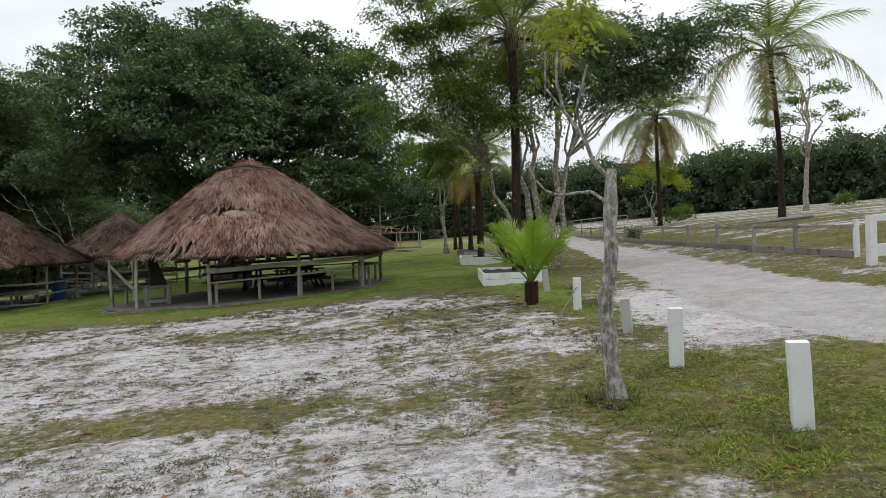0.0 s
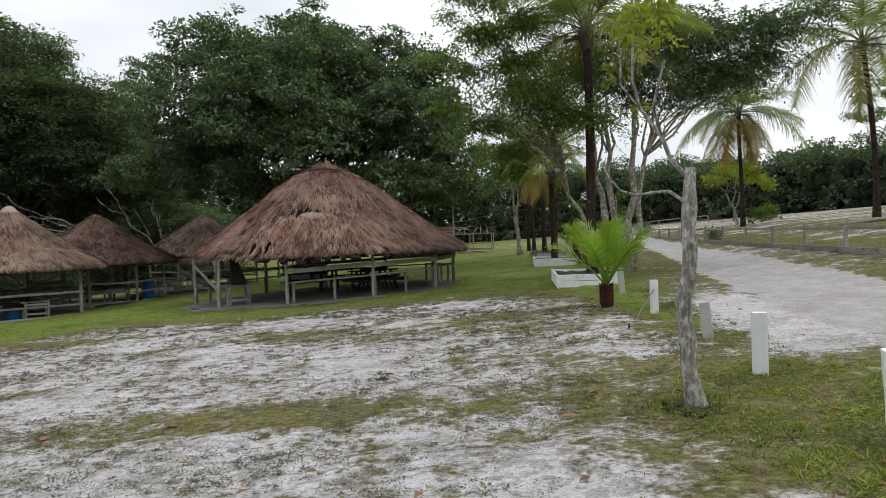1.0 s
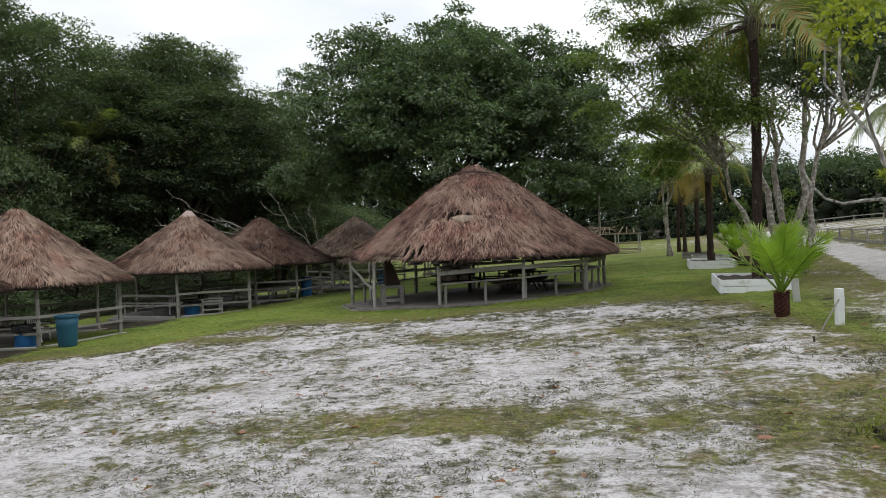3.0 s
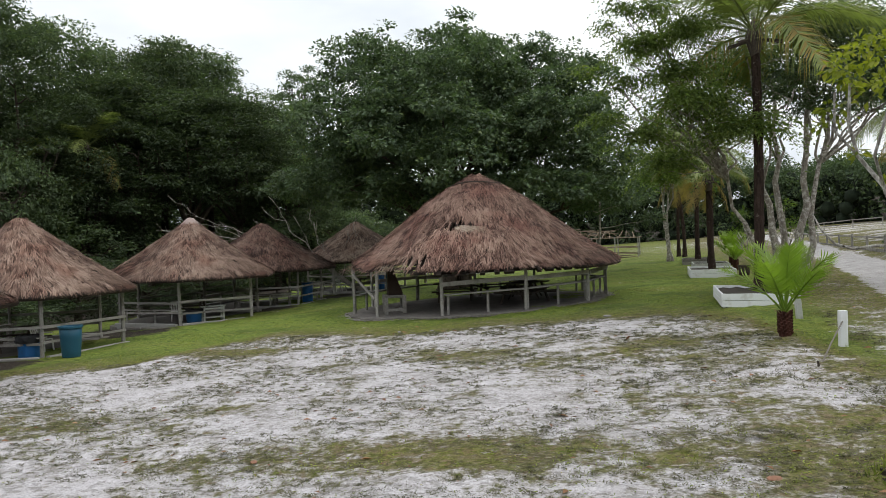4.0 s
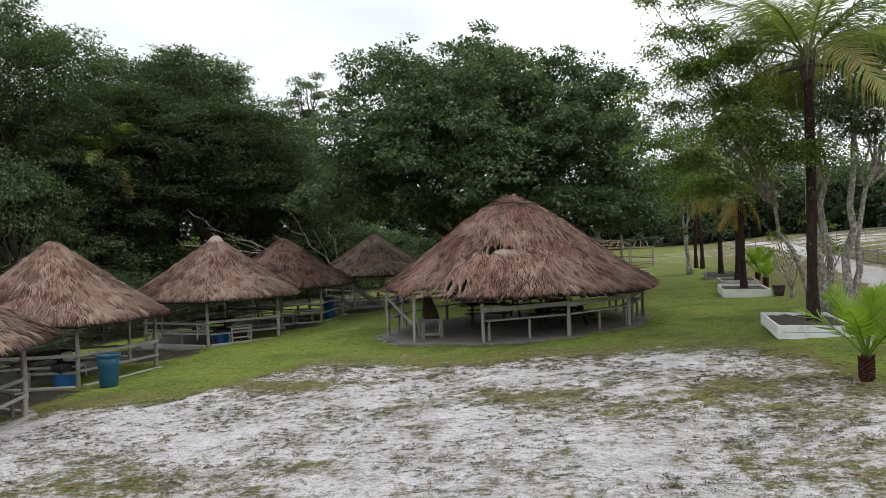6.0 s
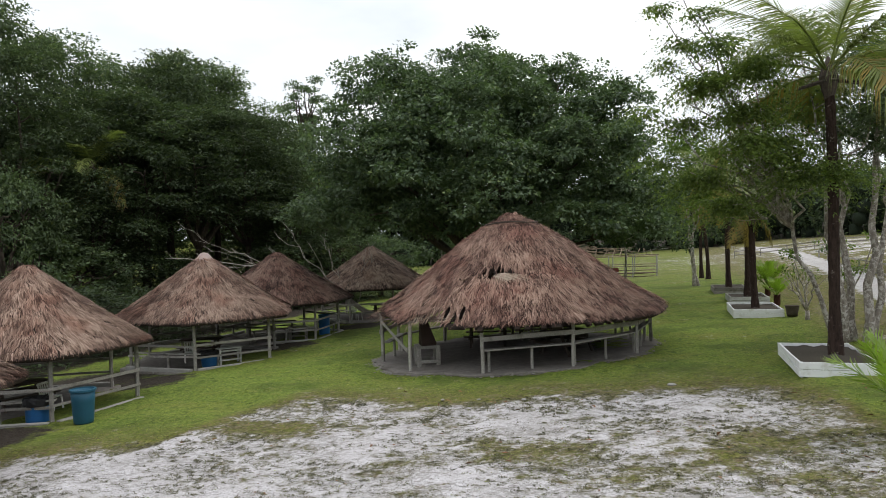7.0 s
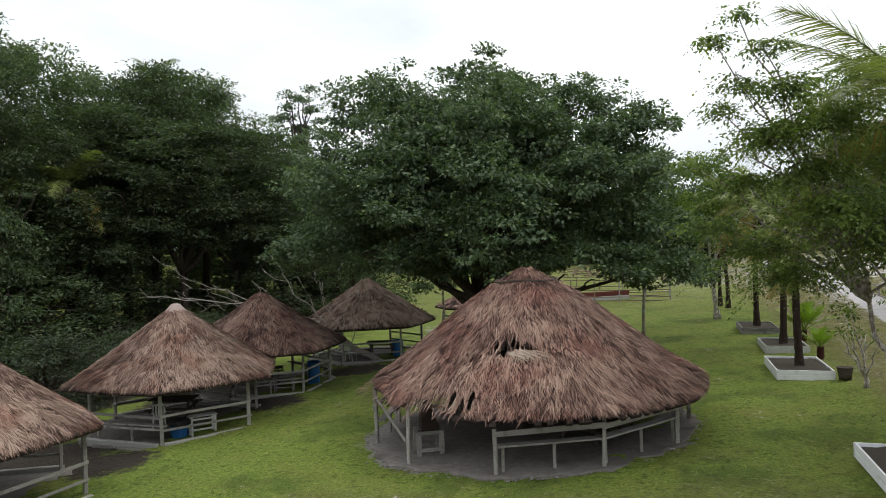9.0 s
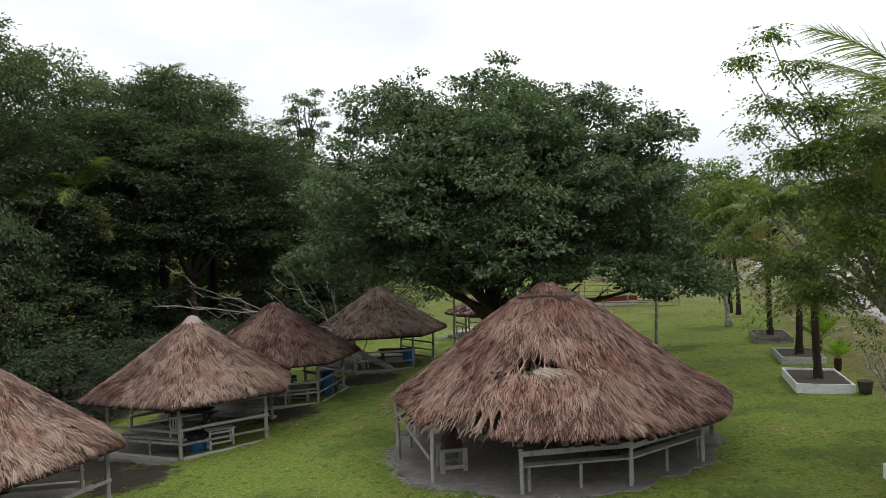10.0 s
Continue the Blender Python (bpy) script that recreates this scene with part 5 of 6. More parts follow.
marker_post(2.8, 5.74, 0.645, 0.15, M_WHITE, "square white-painted wooden post in grass", (0, -2.5), -18)
marker_post(2.62, 8.15, 0.65, 0.145, M_WHITE, "square white-painted wooden post at the sandy edge", (0, 0), -10)
marker_post(2.75, 10.75, 0.5, 0.14, M_WHITE_OLD, "short leaning post with faded white paint", (3, -5), -10)
marker_post(2.6, 13.93, 0.60, 0.125, M_WHITE, "square white-painted wooden post with a rope")
marker_post(2.57, 17.85, 0.92, 0.13, M_WHITE_OLD, "tall leaning board post with worn white paint", (2, -5))
rope = Geo().tube([(2.58, 13.86, hz(2.6, 13.9) + 0.42), (2.2, 12.9, hz(2.2, 12.9) + 0.2), (1.86, 12.0, hz(1.86, 12.0) - 0.03)], [0.012] * 3, 6)
tagged(new("rope", rope.mesh("rope", M_ROPE)), "thin grey rope staked from a white post", "rope")
stake = Geo().bar((1.86, 12.0, hz(1.86, 12.0) - 0.1), (1.84, 11.97, hz(1.86, 12.0) + 0.1), 0.03, 0.03)
tagged(new("stake", stake.mesh("stake", M_WOOD_DARK)), "short dark wooden stake in the grass", "stake")


def planter(x0, x1, y0, y1, tall, mat, label):
    root = thing("planter_box", pose((x0 + x1) / 2, (y0 + y1) / 2, hz((x0 + x1) / 2, (y0 + y1) / 2)), label, "planter", "wooden planter boxes")
    a, b = (x1 - x0) / 2, (y1 - y0) / 2
    rng = random.Random(int(y0))
    half = tall / 2
    for z in (half * 0.5 - 0.03, half * 1.5 - 0.025):
        for s in (-1, 1):
            part("plank", Geo().bar((-a, s * b, z - 0.02 * 0), (a, s * b, z), 0.045, half * 0.97, 3, 0.004, 0.08, rng).mesh("plank", mat), root)
            part("plank", Geo().bar((s * (a - 0.03), -b + 0.03, z), (s * (a - 0.03), b - 0.03, z), 0.045, half * 0.97, 3, 0.004, 0.08, rng).mesh("plank", mat), root)
    for sx in (-1, 1):
        for sy in (-1, 1):
            part("corner_post", Geo().bar((sx * (a - 0.07), sy * (b - 0.07), -0.2), (sx * (a - 0.07), sy * (b - 0.07), tall - 0.03), 0.06, 0.06).mesh("corner_post", mat), root)
    n = 8
    vs = [(-a + 0.04 + (2 * a - 0.08) * i / n, -b + 0.04 + (2 * b - 0.08) * j / n, tall - 0.1 + rng.uniform(-0.03, 0.04)) for j in range(n + 1) for i in range(n + 1)]
    fs = [(j * (n + 1) + i, j * (n + 1) + i + 1, (j + 1) * (n + 1) + i + 1, (j + 1) * (n + 1) + i) for j in range(n) for i in range(n)]
    part("soil", Geo().add(vs, fs).mesh("soil", M_SOIL, smooth=True), root, "dark planting soil")
    return root


planter(1.15, 3.0, 20.75, 24.1, 0.36, M_WHITE, "long white-painted plank planter round a palm trunk")
planter(0.78, 2.72, 33.4, 36.6, 0.36, M_WHITE, "white-painted plank planter on the lawn")
planter(1.15, 2.95, 39.2, 42.0, 0.34, M_WHITE_OLD, "greying white plank planter on the lawn")
planter(0.82, 2.65, 45.4, 48.4, 0.34, M_PLANK, "bare grey plank planter on the lawn")


# ---- fence along the track ----
def fence():
    root = thing("rail_fence", pose(9.7, 16.5, hz(9.7, 16.5)), "long low grey post-and-rail fence beside the sandy track", "fence")
    rng = random.Random(6)
    ys = [19.8, 22.5, 25.6, 28.8, 32.2, 35.9, 39.4, 43.0, 46.6, 50.4, 54.6, 58.6, 62.5, 67, 72]
    o = Vector((9.7, 16.5, hz(9.7, 16.5)))
    pt = lambda y, up: Vector((9.65 + 0.0125 * max(0, y - 19) + 0.0006 * max(0, y - 30) ** 2, y, 0)) + Vector((0, 0, hz(9.7, y) + up)) - o  # noqa: E731
    for y in ys:
        part("post", Geo().bar(pt(y, -0.3), pt(y, 0.84 + rng.uniform(-0.04, 0.05)), 0.11, 0.11, 3, 0.006, 0.15, rng).mesh("post", M_FENCE), root)
    ys = [17.0] + ys
    for a, b in zip(ys, ys[1:]):
        part("rail", Geo().bar(pt(a, 0.74), pt(b, 0.74), 0.04, 0.085, 3, 0.01, 0.1, rng).mesh("rail", M_FENCE), root)
        part("base_plank", Geo().bar(pt(a, 0.10), pt(b, 0.10), 0.05, 0.17, 3, 0.008, 0.06, rng).mesh("base_plank", M_FENCE), root)


fence()


def cross_fence(x0, y0, x1, y1, n, tall, label, mat):
    root = thing("rail_fence", pose(x0, y0, hz(x0, y0)), label, "fence")
    o = Vector((x0, y0, hz(x0, y0)))
    rng = random.Random(int(x0 * 3 + y0))
    pts = [(x0 + (x1 - x0) * i / n, y0 + (y1 - y0) * i / n) for i in range(n + 1)]
    at_ = lambda p, up: Vector((p[0], p[1], hz(*p) + up)) - o  # noqa: E731
    for p in pts:
        part("post", Geo().bar(at_(p, -0.3), at_(p, tall), 0.09, 0.09, 3, 0.006, 0.15, rng).mesh("post", mat), root)
    for a, b in zip(pts, pts[1:]):
        for h in (0.45 * tall, 0.92 * tall):
            part("rail", Geo().bar(at_(a, h), at_(b, h), 0.04, 0.1, 2, 0.01, 0.1, rng).mesh("rail", mat), root)


gate = thing("gate", pose(9.2, 15.4, hz(9.2, 15.4)), "white-painted wooden gate with thick posts", "gate")
for (x, y), w, tall in (((0.5, 1.6), 0.11, 0.98), ((-0.1, 0.0), 0.17, 1.05)):
    part("post", Geo().bar((x, y, -0.3), (x, y, tall), w, w, 3, 0.004, 0.1).mesh("post", M_WHITE), gate)
for z in (0.3, 0.98):
    part("rail", Geo().bar((-0.1, -0.02, z), (3.4, 0.25, z + 0.25), 0.05, 0.15 if z > 0.5 else 0.26).mesh("rail", M_WHITE), gate)
part("post", Geo().bar((3.4, 0.25, -0.1), (3.4, 0.25, 1.35), 0.16, 0.16).mesh("post", M_WHITE), gate)
cross_fence(6.0, 90, 22, 86, 6, 0.9, "distant brown rail fence before the woods", M_PLANK)
log = Geo().tube([(15.3, 36.0, hz(15.3, 36) + 0.08), (16.9, 36.15, hz(16.9, 36.1) + 0.1), (18.6, 36.2, hz(18.6, 36.2) + 0.08)], [0.11, 0.1, 0.08], 9, random.Random(3), 0.06)
tagged(new("log", log.mesh("log", M_PLANK, smooth=True)), "weathered grey log lying on the sandy bank", "log")


def pole_shelter():
    """An unroofed frame of poles with low painted boards."""
    x0, y0 = -7.9, 68.0
    root = thing("pole_shelter", pose(x0, y0, hz(x0, y0)), "unfinished pole shelter with bare rafters and low boards", "shelter")
    rng = random.Random(12)
    for i in range(6):
        for y in (0.0, 5.0):
            x = -5 + 2.08 * i
            part("post", Geo().tube([(x, y, -0.6), (x + rng.uniform(-0.05, 0.05), y, 2.15)], [0.06, 0.05], 6).mesh("post", M_POLE if i < 3 else M_KERB), root)
    for y in (0.0, 5.0):
        for z, x1 in ((2.1, 5.6), (1.2, 5.5), (0.62, 5.5), (0.3, 5.5)):
            part("rail", Geo().tube([(-5.2, y, z), (0, y + 0.03, z - 0.03), (x1, y, z)], [0.045] * 3, 6).mesh("rail", M_POLE), root)
    for i in range(15):
        x = -5 + 0.72 * i
        part("rafter", Geo().tube([(x, -0.5, 2.05), (x + rng.uniform(-0.3, 0.3), 2.5, 2.75 + rng.uniform(-0.2, 0.1)), (x + rng.uniform(-0.5, 0.5), 5.6, 2.1)], [0.035] * 3, 5).mesh("rafter", M_POLE), root)
    for i in range(30):
        a = (rng.uniform(-5, 1), rng.uniform(0, 5), 2.4 + rng.uniform(0, 0.5))
        b = (a[0] + rng.uniform(1.5, 3.5), a[1] + rng.uniform(-1.5, 1.5), a[2] + rng.uniform(-0.6, 0.5))
        part("loose_pole", Geo().tube([a, b], [0.03, 0.025], 5).mesh("loose_pole", M_POLE), root)
    part("low_board", Geo().bar((-5.1, 3.05, -0.02), (1.9, 3.05, 0.35), 0.05, 0.36).mesh("low_board", M_WHITE_OLD), root, "white painted low board")
    part("low_board", Geo().bar((-5.1, 3.2, 0.36), (1.9, 3.2, 0.73), 0.05, 0.42).mesh("low_board", M_RED_BOARD), root, "dull red low board")


pole_shelter()

# a small kiosk hut beyond the big tree
kx, ky = -16.5, 55.2
kiosk, _, _ = build_hut(pose(kx, ky, hz(kx, ky)), 6, 0.2, 2.0, 2.7, 0.8, 3.0, 1.7, 0.0, M_THATCH, 77, (0, 2, 4), "small thatched kiosk with dark posts", strips=3500, courses=8)


# ---- trees ----
def build_tree(name, at, label, category, trunk_geo, bark, crown, group=""):
    root = thing(name, at, label, category, group)
    part("trunk", trunk_geo.mesh("trunk", bark, smooth=True), root)
    part("crown", crown, root)
    return root


def limbs_to(blobs, seed, base_r, fork, stems, jitter=0.4, reach=0.75):
    """A trunk with limbs that run out into the crown's masses."""
    rng = random.Random(seed)
    g = Geo()
    fork = Vector(fork)
    roots = []
    for s in range(stems):
        a = 2 * math.pi * s / max(stems, 1) + rng.random()
        foot = Vector((math.cos(a), math.sin(a), 0)) * (base_r * 0.9 if stems > 1 else 0)
        top = fork + Vector((rng.uniform(-jitter, jitter), rng.uniform(-jitter, jitter), rng.uniform(-0.3, 0.5))) * (1 if stems > 1 else 0.2)
        pts = limb_path(foot + Vector((0, 0, -0.3)), top, 6, rng, 0.12)
        r0 = base_r / (stems ** 0.5)
        g.tube(pts, [r0 * (1.35 if i == 0 else 1 - 0.06 * i) for i in range(7)], 9, rng, 0.06)
        roots.append((top, r0 * 0.66))
    for i, b in enumerate(blobs):
        top, r = roots[i % len(roots)]
        end = top.lerp(Vector(b[:3]), 1.0) + Vector((0, 0, b[4] * 0.3))
        pts = limb_path(top, end, 7, rng, 0.35, 0.5)
        g.tube(pts, [max(0.02, r * (1 - 0.12 * j)) * 0.75 for j in range(8)], 7, rng, 0.05)
        for j in range(5):
            p = pts[3 + j % 4]
            d = Vector([rng.normalvariate(0, 1) for _ in range(3)]).normalized()
            e = p + Vector((d.x * b[3], d.y * b[3], abs(d.z) * b[4] * 0.9)) * reach
            sub = limb_path(p, e, 4, rng, 0.2, 0.2)
            g.tube(sub, [max(0.012, r * 0.3 * (1 - 0.2 * q)) for q in range(5)], 5)
    return g


big = (-11.6, 38.8)
big_blobs = [(-4.9, -2.6, 8.0, 4.2, 3.4), (-4.7, -0.5, 12.4, 2.5, 2.3), (0.1, 2.2, 12.6, 2.7, 2.8), (4.6, 1.2, 11.8, 2.4, 2.4), (0.4, -2.6, 8.9, 4.6, 3.6), (6.2, -1.6, 7.4, 3.7, 3.0),
             (7.8, 0.0, 5.6, 2.3, 2.2), (-6.9, 0.4, 6.8, 3.4, 3.4), (2.6, -5.0, 6.3, 3.2, 2.0), (-2.0, -5.2, 6.3, 3.3, 2.3), (0.6, 4.2, 8.6, 4.8, 4.0), (5.9, 3.8, 7.4, 3.3, 3.2), (-4.5, 4.5, 8.4, 4.0, 4.0), (2.4, -1.0, 11.2, 2.5, 2.0), (-2.6, -1.4, 11.0, 2.5, 2.0), (7.0, -0.8, 9.8, 2.0, 1.8),
             (-6.0, -3.4, 5.6, 2.8, 1.6), (8.8, -1.6, 4.2, 1.8, 1.1), (5.2, -4.0, 4.9, 2.4, 1.2), (-7.2, 1.5, 6.4, 2.4, 1.6), (-1.2, -4.8, 5.0, 2.2, 1.1), (2.4, -4.6, 4.9, 2.0, 0.9)]
build_tree("broad_tree", on(*big), "huge spreading tree with dense dark glossy leaves", "tree", limbs_to(big_blobs, 3, 0.75, (0.2, 0, 2.6), 4, 0.9), M_BARK_DARK,
           crown_mesh("crown", 21, lumpy(big_blobs, 2, 18, (0.25, 0.42)), 6000, 38, 0.19, M_LEAF_BIG, clump=0.5, shell=0.84, narrow=0.62, droop=0.3, flat=0.45))

# pale multi-stemmed tree beside the track
sp = (3.6, 26.0)
sp_blobs = [(-5.0, -4.1, 10.2, 0.5, 0.35), (-5.5, -4.0, 9.7, 0.6, 0.35), (-4.5, -4.1, 9.4, 0.6, 0.5), (-5.0, -4.0, 8.7, 0.7, 0.4), (-4.0, -4.2, 8.5, 0.9, 0.6), (-3.3, -4.3, 7.8, 1.1, 0.7), (-5.4, -4.0, 8.1, 0.6, 0.4), (-4.4, -4.1, 7.5, 1.1, 0.6), (-3.4, -3.8, 6.7, 1.4, 0.7), (-4.9, -3.6, 6.5, 1.0, 0.5), (-6.0, -3.7, 6.9, 0.8, 0.4),
            (-2.5, -2.2, 5.8, 1.7, 1.0), (-4.4, -2.6, 5.0, 1.4, 0.7), (1.2, 0.5, 8.6, 2.6, 1.7), (3.4, 0.8, 8.3, 2.2, 1.5), (5.6, 1.0, 8.5, 2.1, 1.4), (7.4, 1.4, 9.2, 1.4, 0.9), (-1.2, 1.6, 7.6, 2.4, 1.6), (-1.6, -1.0, 9.2, 1.6, 1.2), (-3.2, -4.2, 5.8, 1.5, 0.7), (-1.6, -3.4, 5.0, 1.7, 0.8), (-3.6, -1.0, 4.3, 1.5, 0.7), (0.2, -2.6, 6.6, 1.7, 1.0), (-5.6, -2.8, 5.6, 1.0, 0.5), (1.6, 0.3, 7.3, 1.8, 1.0), (3.4, 0.5, 7.0, 1.8, 0.9), (0.4, 0.6, 6.5, 1.3, 0.7), (5.2, 0.8, 7.4, 1.6, 0.9), (2.6, 0.4, 6.3, 1.6, 0.8), (4.4, 0.7, 6.7, 1.6, 0.8), (1.0, 0.2, 6.0, 1.2, 0.6)]
def speckled_stems():
    rng = random.Random(9)
    g = Geo()
    tips = []
    for foot, top, r in (((-0.3, 0, 0), (-0.9, -0.5, 5.6), 0.15), ((0.0, 0.25, 0), (-0.3, 0.4, 7.0), 0.14), ((0.3, -0.1, 0), (0.8, 0.3, 7.4), 0.15), ((0.5, 0.2, 0), (1.5, 0.5, 6.6), 0.12), ((-0.45, 0.1, 0), (-2.9, -2.2, 5.9), 0.09)):
        p = limb_path((foot[0], foot[1], -0.25), top, 8, rng, 0.16)
        g.tube(p, [r * (1.25 if i == 0 else 1 - 0.085 * i) for i in range(9)], 9, rng, 0.07)
        tips.append(p)
    for b in sp_blobs:
        path = min(tips, key=lambda p: (p[-1] - Vector(b[:3])).length)
        q = path[5]
        p = limb_path(q, b[:3], 7, rng, 0.25, 0.2)
        g.tube(p, [0.05 - 0.0055 * i for i in range(8)], 6)
        for k in range(6):
            s = p[3 + k % 4]
            d = Vector([rng.normalvariate(0, 1) for _ in range(3)]).normalized() * b[3] * 0.9
            g.tube(limb_path(s, s + Vector((d.x, d.y, abs(d.z) * 0.7)), 4, rng, 0.1), [0.02, 0.016, 0.012, 0.009, 0.006], 5)
    return g


multi = build_tree("multi_stemmed_tree", on(*sp), "leaning multi-stemmed tree with speckled pale bark and sparse leaves", "tree", speckled_stems(), M_BARK_SPECKLED,
           spray_mesh("crown", 5, [b for b in sp_blobs if b[0] < 0] + [(x + 0.15, y, z - 0.1, r, h) for x, y, z, r, h in sp_blobs if x < -3.0 and z > 7.4], 72, 0.15, M_LEAF_AIRY))

part("crown", spray_mesh("crown", 25, [b for b in sp_blobs if b[0] >= 0], 46, 0.18, M_LEAF_BIG), multi, "denser dark green upper foliage")

# lichen-covered broken tree in the foreground
def lichen_tree():
    root = thing("lichen_tree", on(1.66, 6.98), "broken young tree with lichen-covered bark and yellow-green leaves", "tree")
    rng = random.Random(2)
    pts = [(0.04, 0, -0.2), (0.035, 0, 0.0), (0.005, 0, 0.14), (-0.03, 0, 0.36), (-0.02, 0.01, 0.58), (-0.055, 0.02, 0.8), (-0.06, 0.02, 0.98), (-0.015, 0, 1.18), (0.01, 0, 1.4), (-0.008, 0, 1.6), (0.015, 0, 1.8), (0.02, 0, 2.03), (0.03, 0, 2.16)]
    part("trunk", Geo().tube(pts, [0.14, 0.108, 0.08, 0.066, 0.074, 0.063, 0.075, 0.062, 0.067, 0.058, 0.066, 0.053, 0.042], 16, rng, 0.13).mesh("trunk", M_BARK_LICHEN, smooth=True), root)
    for line, r in (([(0, 0, 1.78), (-0.06, 0, 1.88), (-0.16, 0.01, 1.955), (-0.3, 0.02, 1.95), (-0.45, 0.03, 1.93), (-0.58, 0.05, 1.98), (-0.68, 0.06, 2.1), (-0.74, 0.1, 2.25)], 0.02), ([(0.02, 0, 2.05), (-0.14, 0.02, 2.25), (-0.2, 0.05, 2.45), (-0.38, 0.08, 2.72), (-0.44, 0.1, 3.0), (-0.42, 0.12, 3.35)], 0.024), ([(-0.2, 0.05, 2.45), (-0.3, -0.1, 2.7), (-0.2, -0.15, 3.1)], 0.014), ([(-0.38, 0.08, 2.72), (-0.55, 0.1, 2.95), (-0.52, 0.2, 3.3)], 0.012)):
        part("branch", Geo().tube(line, [r * (1 - 0.1 * i) for i in range(len(line))], 7, rng, 0.08).mesh("branch", M_BARK_LICHEN, smooth=True), root)
    me = crown_mesh("crown", 14, [(-0.42, 0.1, 3.35, 0.24, 0.26), (-0.2, -0.12, 3.2, 0.2, 0.22), (-0.52, 0.18, 3.1, 0.16, 0.16), (-0.3, 0.0, 3.55, 0.24, 0.2), (-0.36, 0.06, 2.72, 0.07, 0.05)], 50, 9, 0.075, M_LEAF_YELLOW, clump=0.09, shell=0.3, droop=0.6, narrow=0.5)
    part("crown", me, root, "yellow-green young leaves")
    g = Geo().lathe([(0.27, -0.06), (0.24, 0.015), (0.17, 0.03), (0.09, 0.01)], 22)
    g.v = [(x * rng.uniform(0.75, 1.3), y * rng.uniform(0.75, 1.3), z + rng.uniform(-0.02, 0.02)) for x, y, z in g.v]
    part("soil_ring", g.mesh("soil_ring", M_SOIL), root, "dark dug soil round the trunk")
    v, q = [], []
    rg = np.random.default_rng(3)
    n = 220
    a = rg.uniform(0, 2 * math.pi, n)
    r = rg.uniform(0.14, 0.42, n)
    v, q = leaf_quads(np.stack([r * np.cos(a), r * np.sin(a), np.zeros(n)], 1), np.stack([rg.normal(0, 0.5, n), rg.normal(0, 0.5, n), np.ones(n)], 1), rg.normal(size=(n, 3)), rg.uniform(0.05, 0.12, n), rg.uniform(0.01, 0.02, n))
    me = quads_mesh("weeds", v, q)
    me.materials.append(M_GRASS)
    part("weed_tuft", me, root, "green weeds at the foot", kind="stuff")


lichen_tree()


# ---- palms ----
FRONDS = [
    frond_mesh("frond", 1, 4.2, 66, 0.9, 0.45, (M_FROND, M_FROND_DRY), lift=0.35, hang=1.5, wide=0.016),
    frond_mesh("frond", 2, 4.2, 64, 0.9, 0.72, (M_FROND, M_FROND_DRY), lift=0.4, hang=1.9, wide=0.016),
    frond_mesh("frond", 3, 3.9, 60, 0.85, 0.9, (M_FROND, M_FROND_DRY), lift=0.35, dry=0.45, hang=2.0, wide=0.021),
    frond_mesh("frond", 4, 3.0, 44, 0.7, 0.6, (M_FROND_DRY, M_FROND_DRY), lift=-0.05, wide=0.022, hang=1.5),
]


def palm(x, y, head, lean, r, label, fronds=18, size=1.0, seed=1, dead=3, sag=0.0):
    """A palm: ringed trunk, sheath and a head of arching fronds."""
    g0 = hz(x, y)
    root = thing("palm_tree", pose(x, y, g0), label, "palm tree", "palm trees")
    rng = random.Random(seed)
    tall = head - g0
    n = max(14, int(tall / 0.22))
    pts, rad = [], []
    for i in range(n + 1):
        u = i / n
        pts.append((lean[0] * u * u + 0.03 * math.sin(5 * u + seed), lean[1] * u * u, -0.2 + (tall + 0.15) * u))
        rad.append(r * (1.35 - 0.5 * min(1, u * 5) if u < 0.2 else 0.85 - 0.12 * u) * (1.06 if i % 2 else 0.98))
    part("trunk", Geo().tube(pts, rad, 12, rng, 0.03).mesh("trunk", M_BARK_PALM), root)
    top = Vector(pts[-1])
    sh = Geo().lathe([(r * 0.7, -0.5), (r * 1.25, -0.15), (r * 1.5, 0.1), (r * 0.9, 0.4), (0.02, 0.65)], 10)
    part("crown_sheath", sh.mesh("crown_sheath", M_WOOD_DARK), root, "brown fibrous sheath", at=Matrix.Translation(top))
    for i in range(fronds):
        az = i * 137.5 + rng.uniform(-34, 34)
        u = i / fronds
        kind = 0 if u < 0.45 else 1 if u < 0.75 else 2
        tilt = 60 - 74 * u + rng.uniform(-15, 15) - sag * (0.4 + u)
        if i >= fronds - dead:
            kind, tilt = 3, -30 + rng.uniform(-12, 8)
        s = size * rng.uniform(0.88, 1.08)
        me = FRONDS[kind]
        m = Matrix.Translation(top + Vector((0, 0, 0.15))) @ pose(0, 0, 0, 0, 0, az) @ pose(0, 0, 0, rng.uniform(-22, 22), -tilt * 0.75, 0) @ Matrix.Diagonal((s, s, s, 1))
        part("frond", me, root, at=m)
    for i in range(8):
        a = i * 0.785 + rng.random() * 0.5
        e = top + Vector((math.cos(a), math.sin(a), -0.05)) * 0.75 * size + Vector((0, 0, -0.1))
        part("leaf_stub", Geo().tube([top + Vector((math.cos(a) * r * 0.6, math.sin(a) * r * 0.6, 0.0)), e], [0.05, 0.025], 5).mesh("leaf_stub", M_WOOD_DARK), root)
    return root


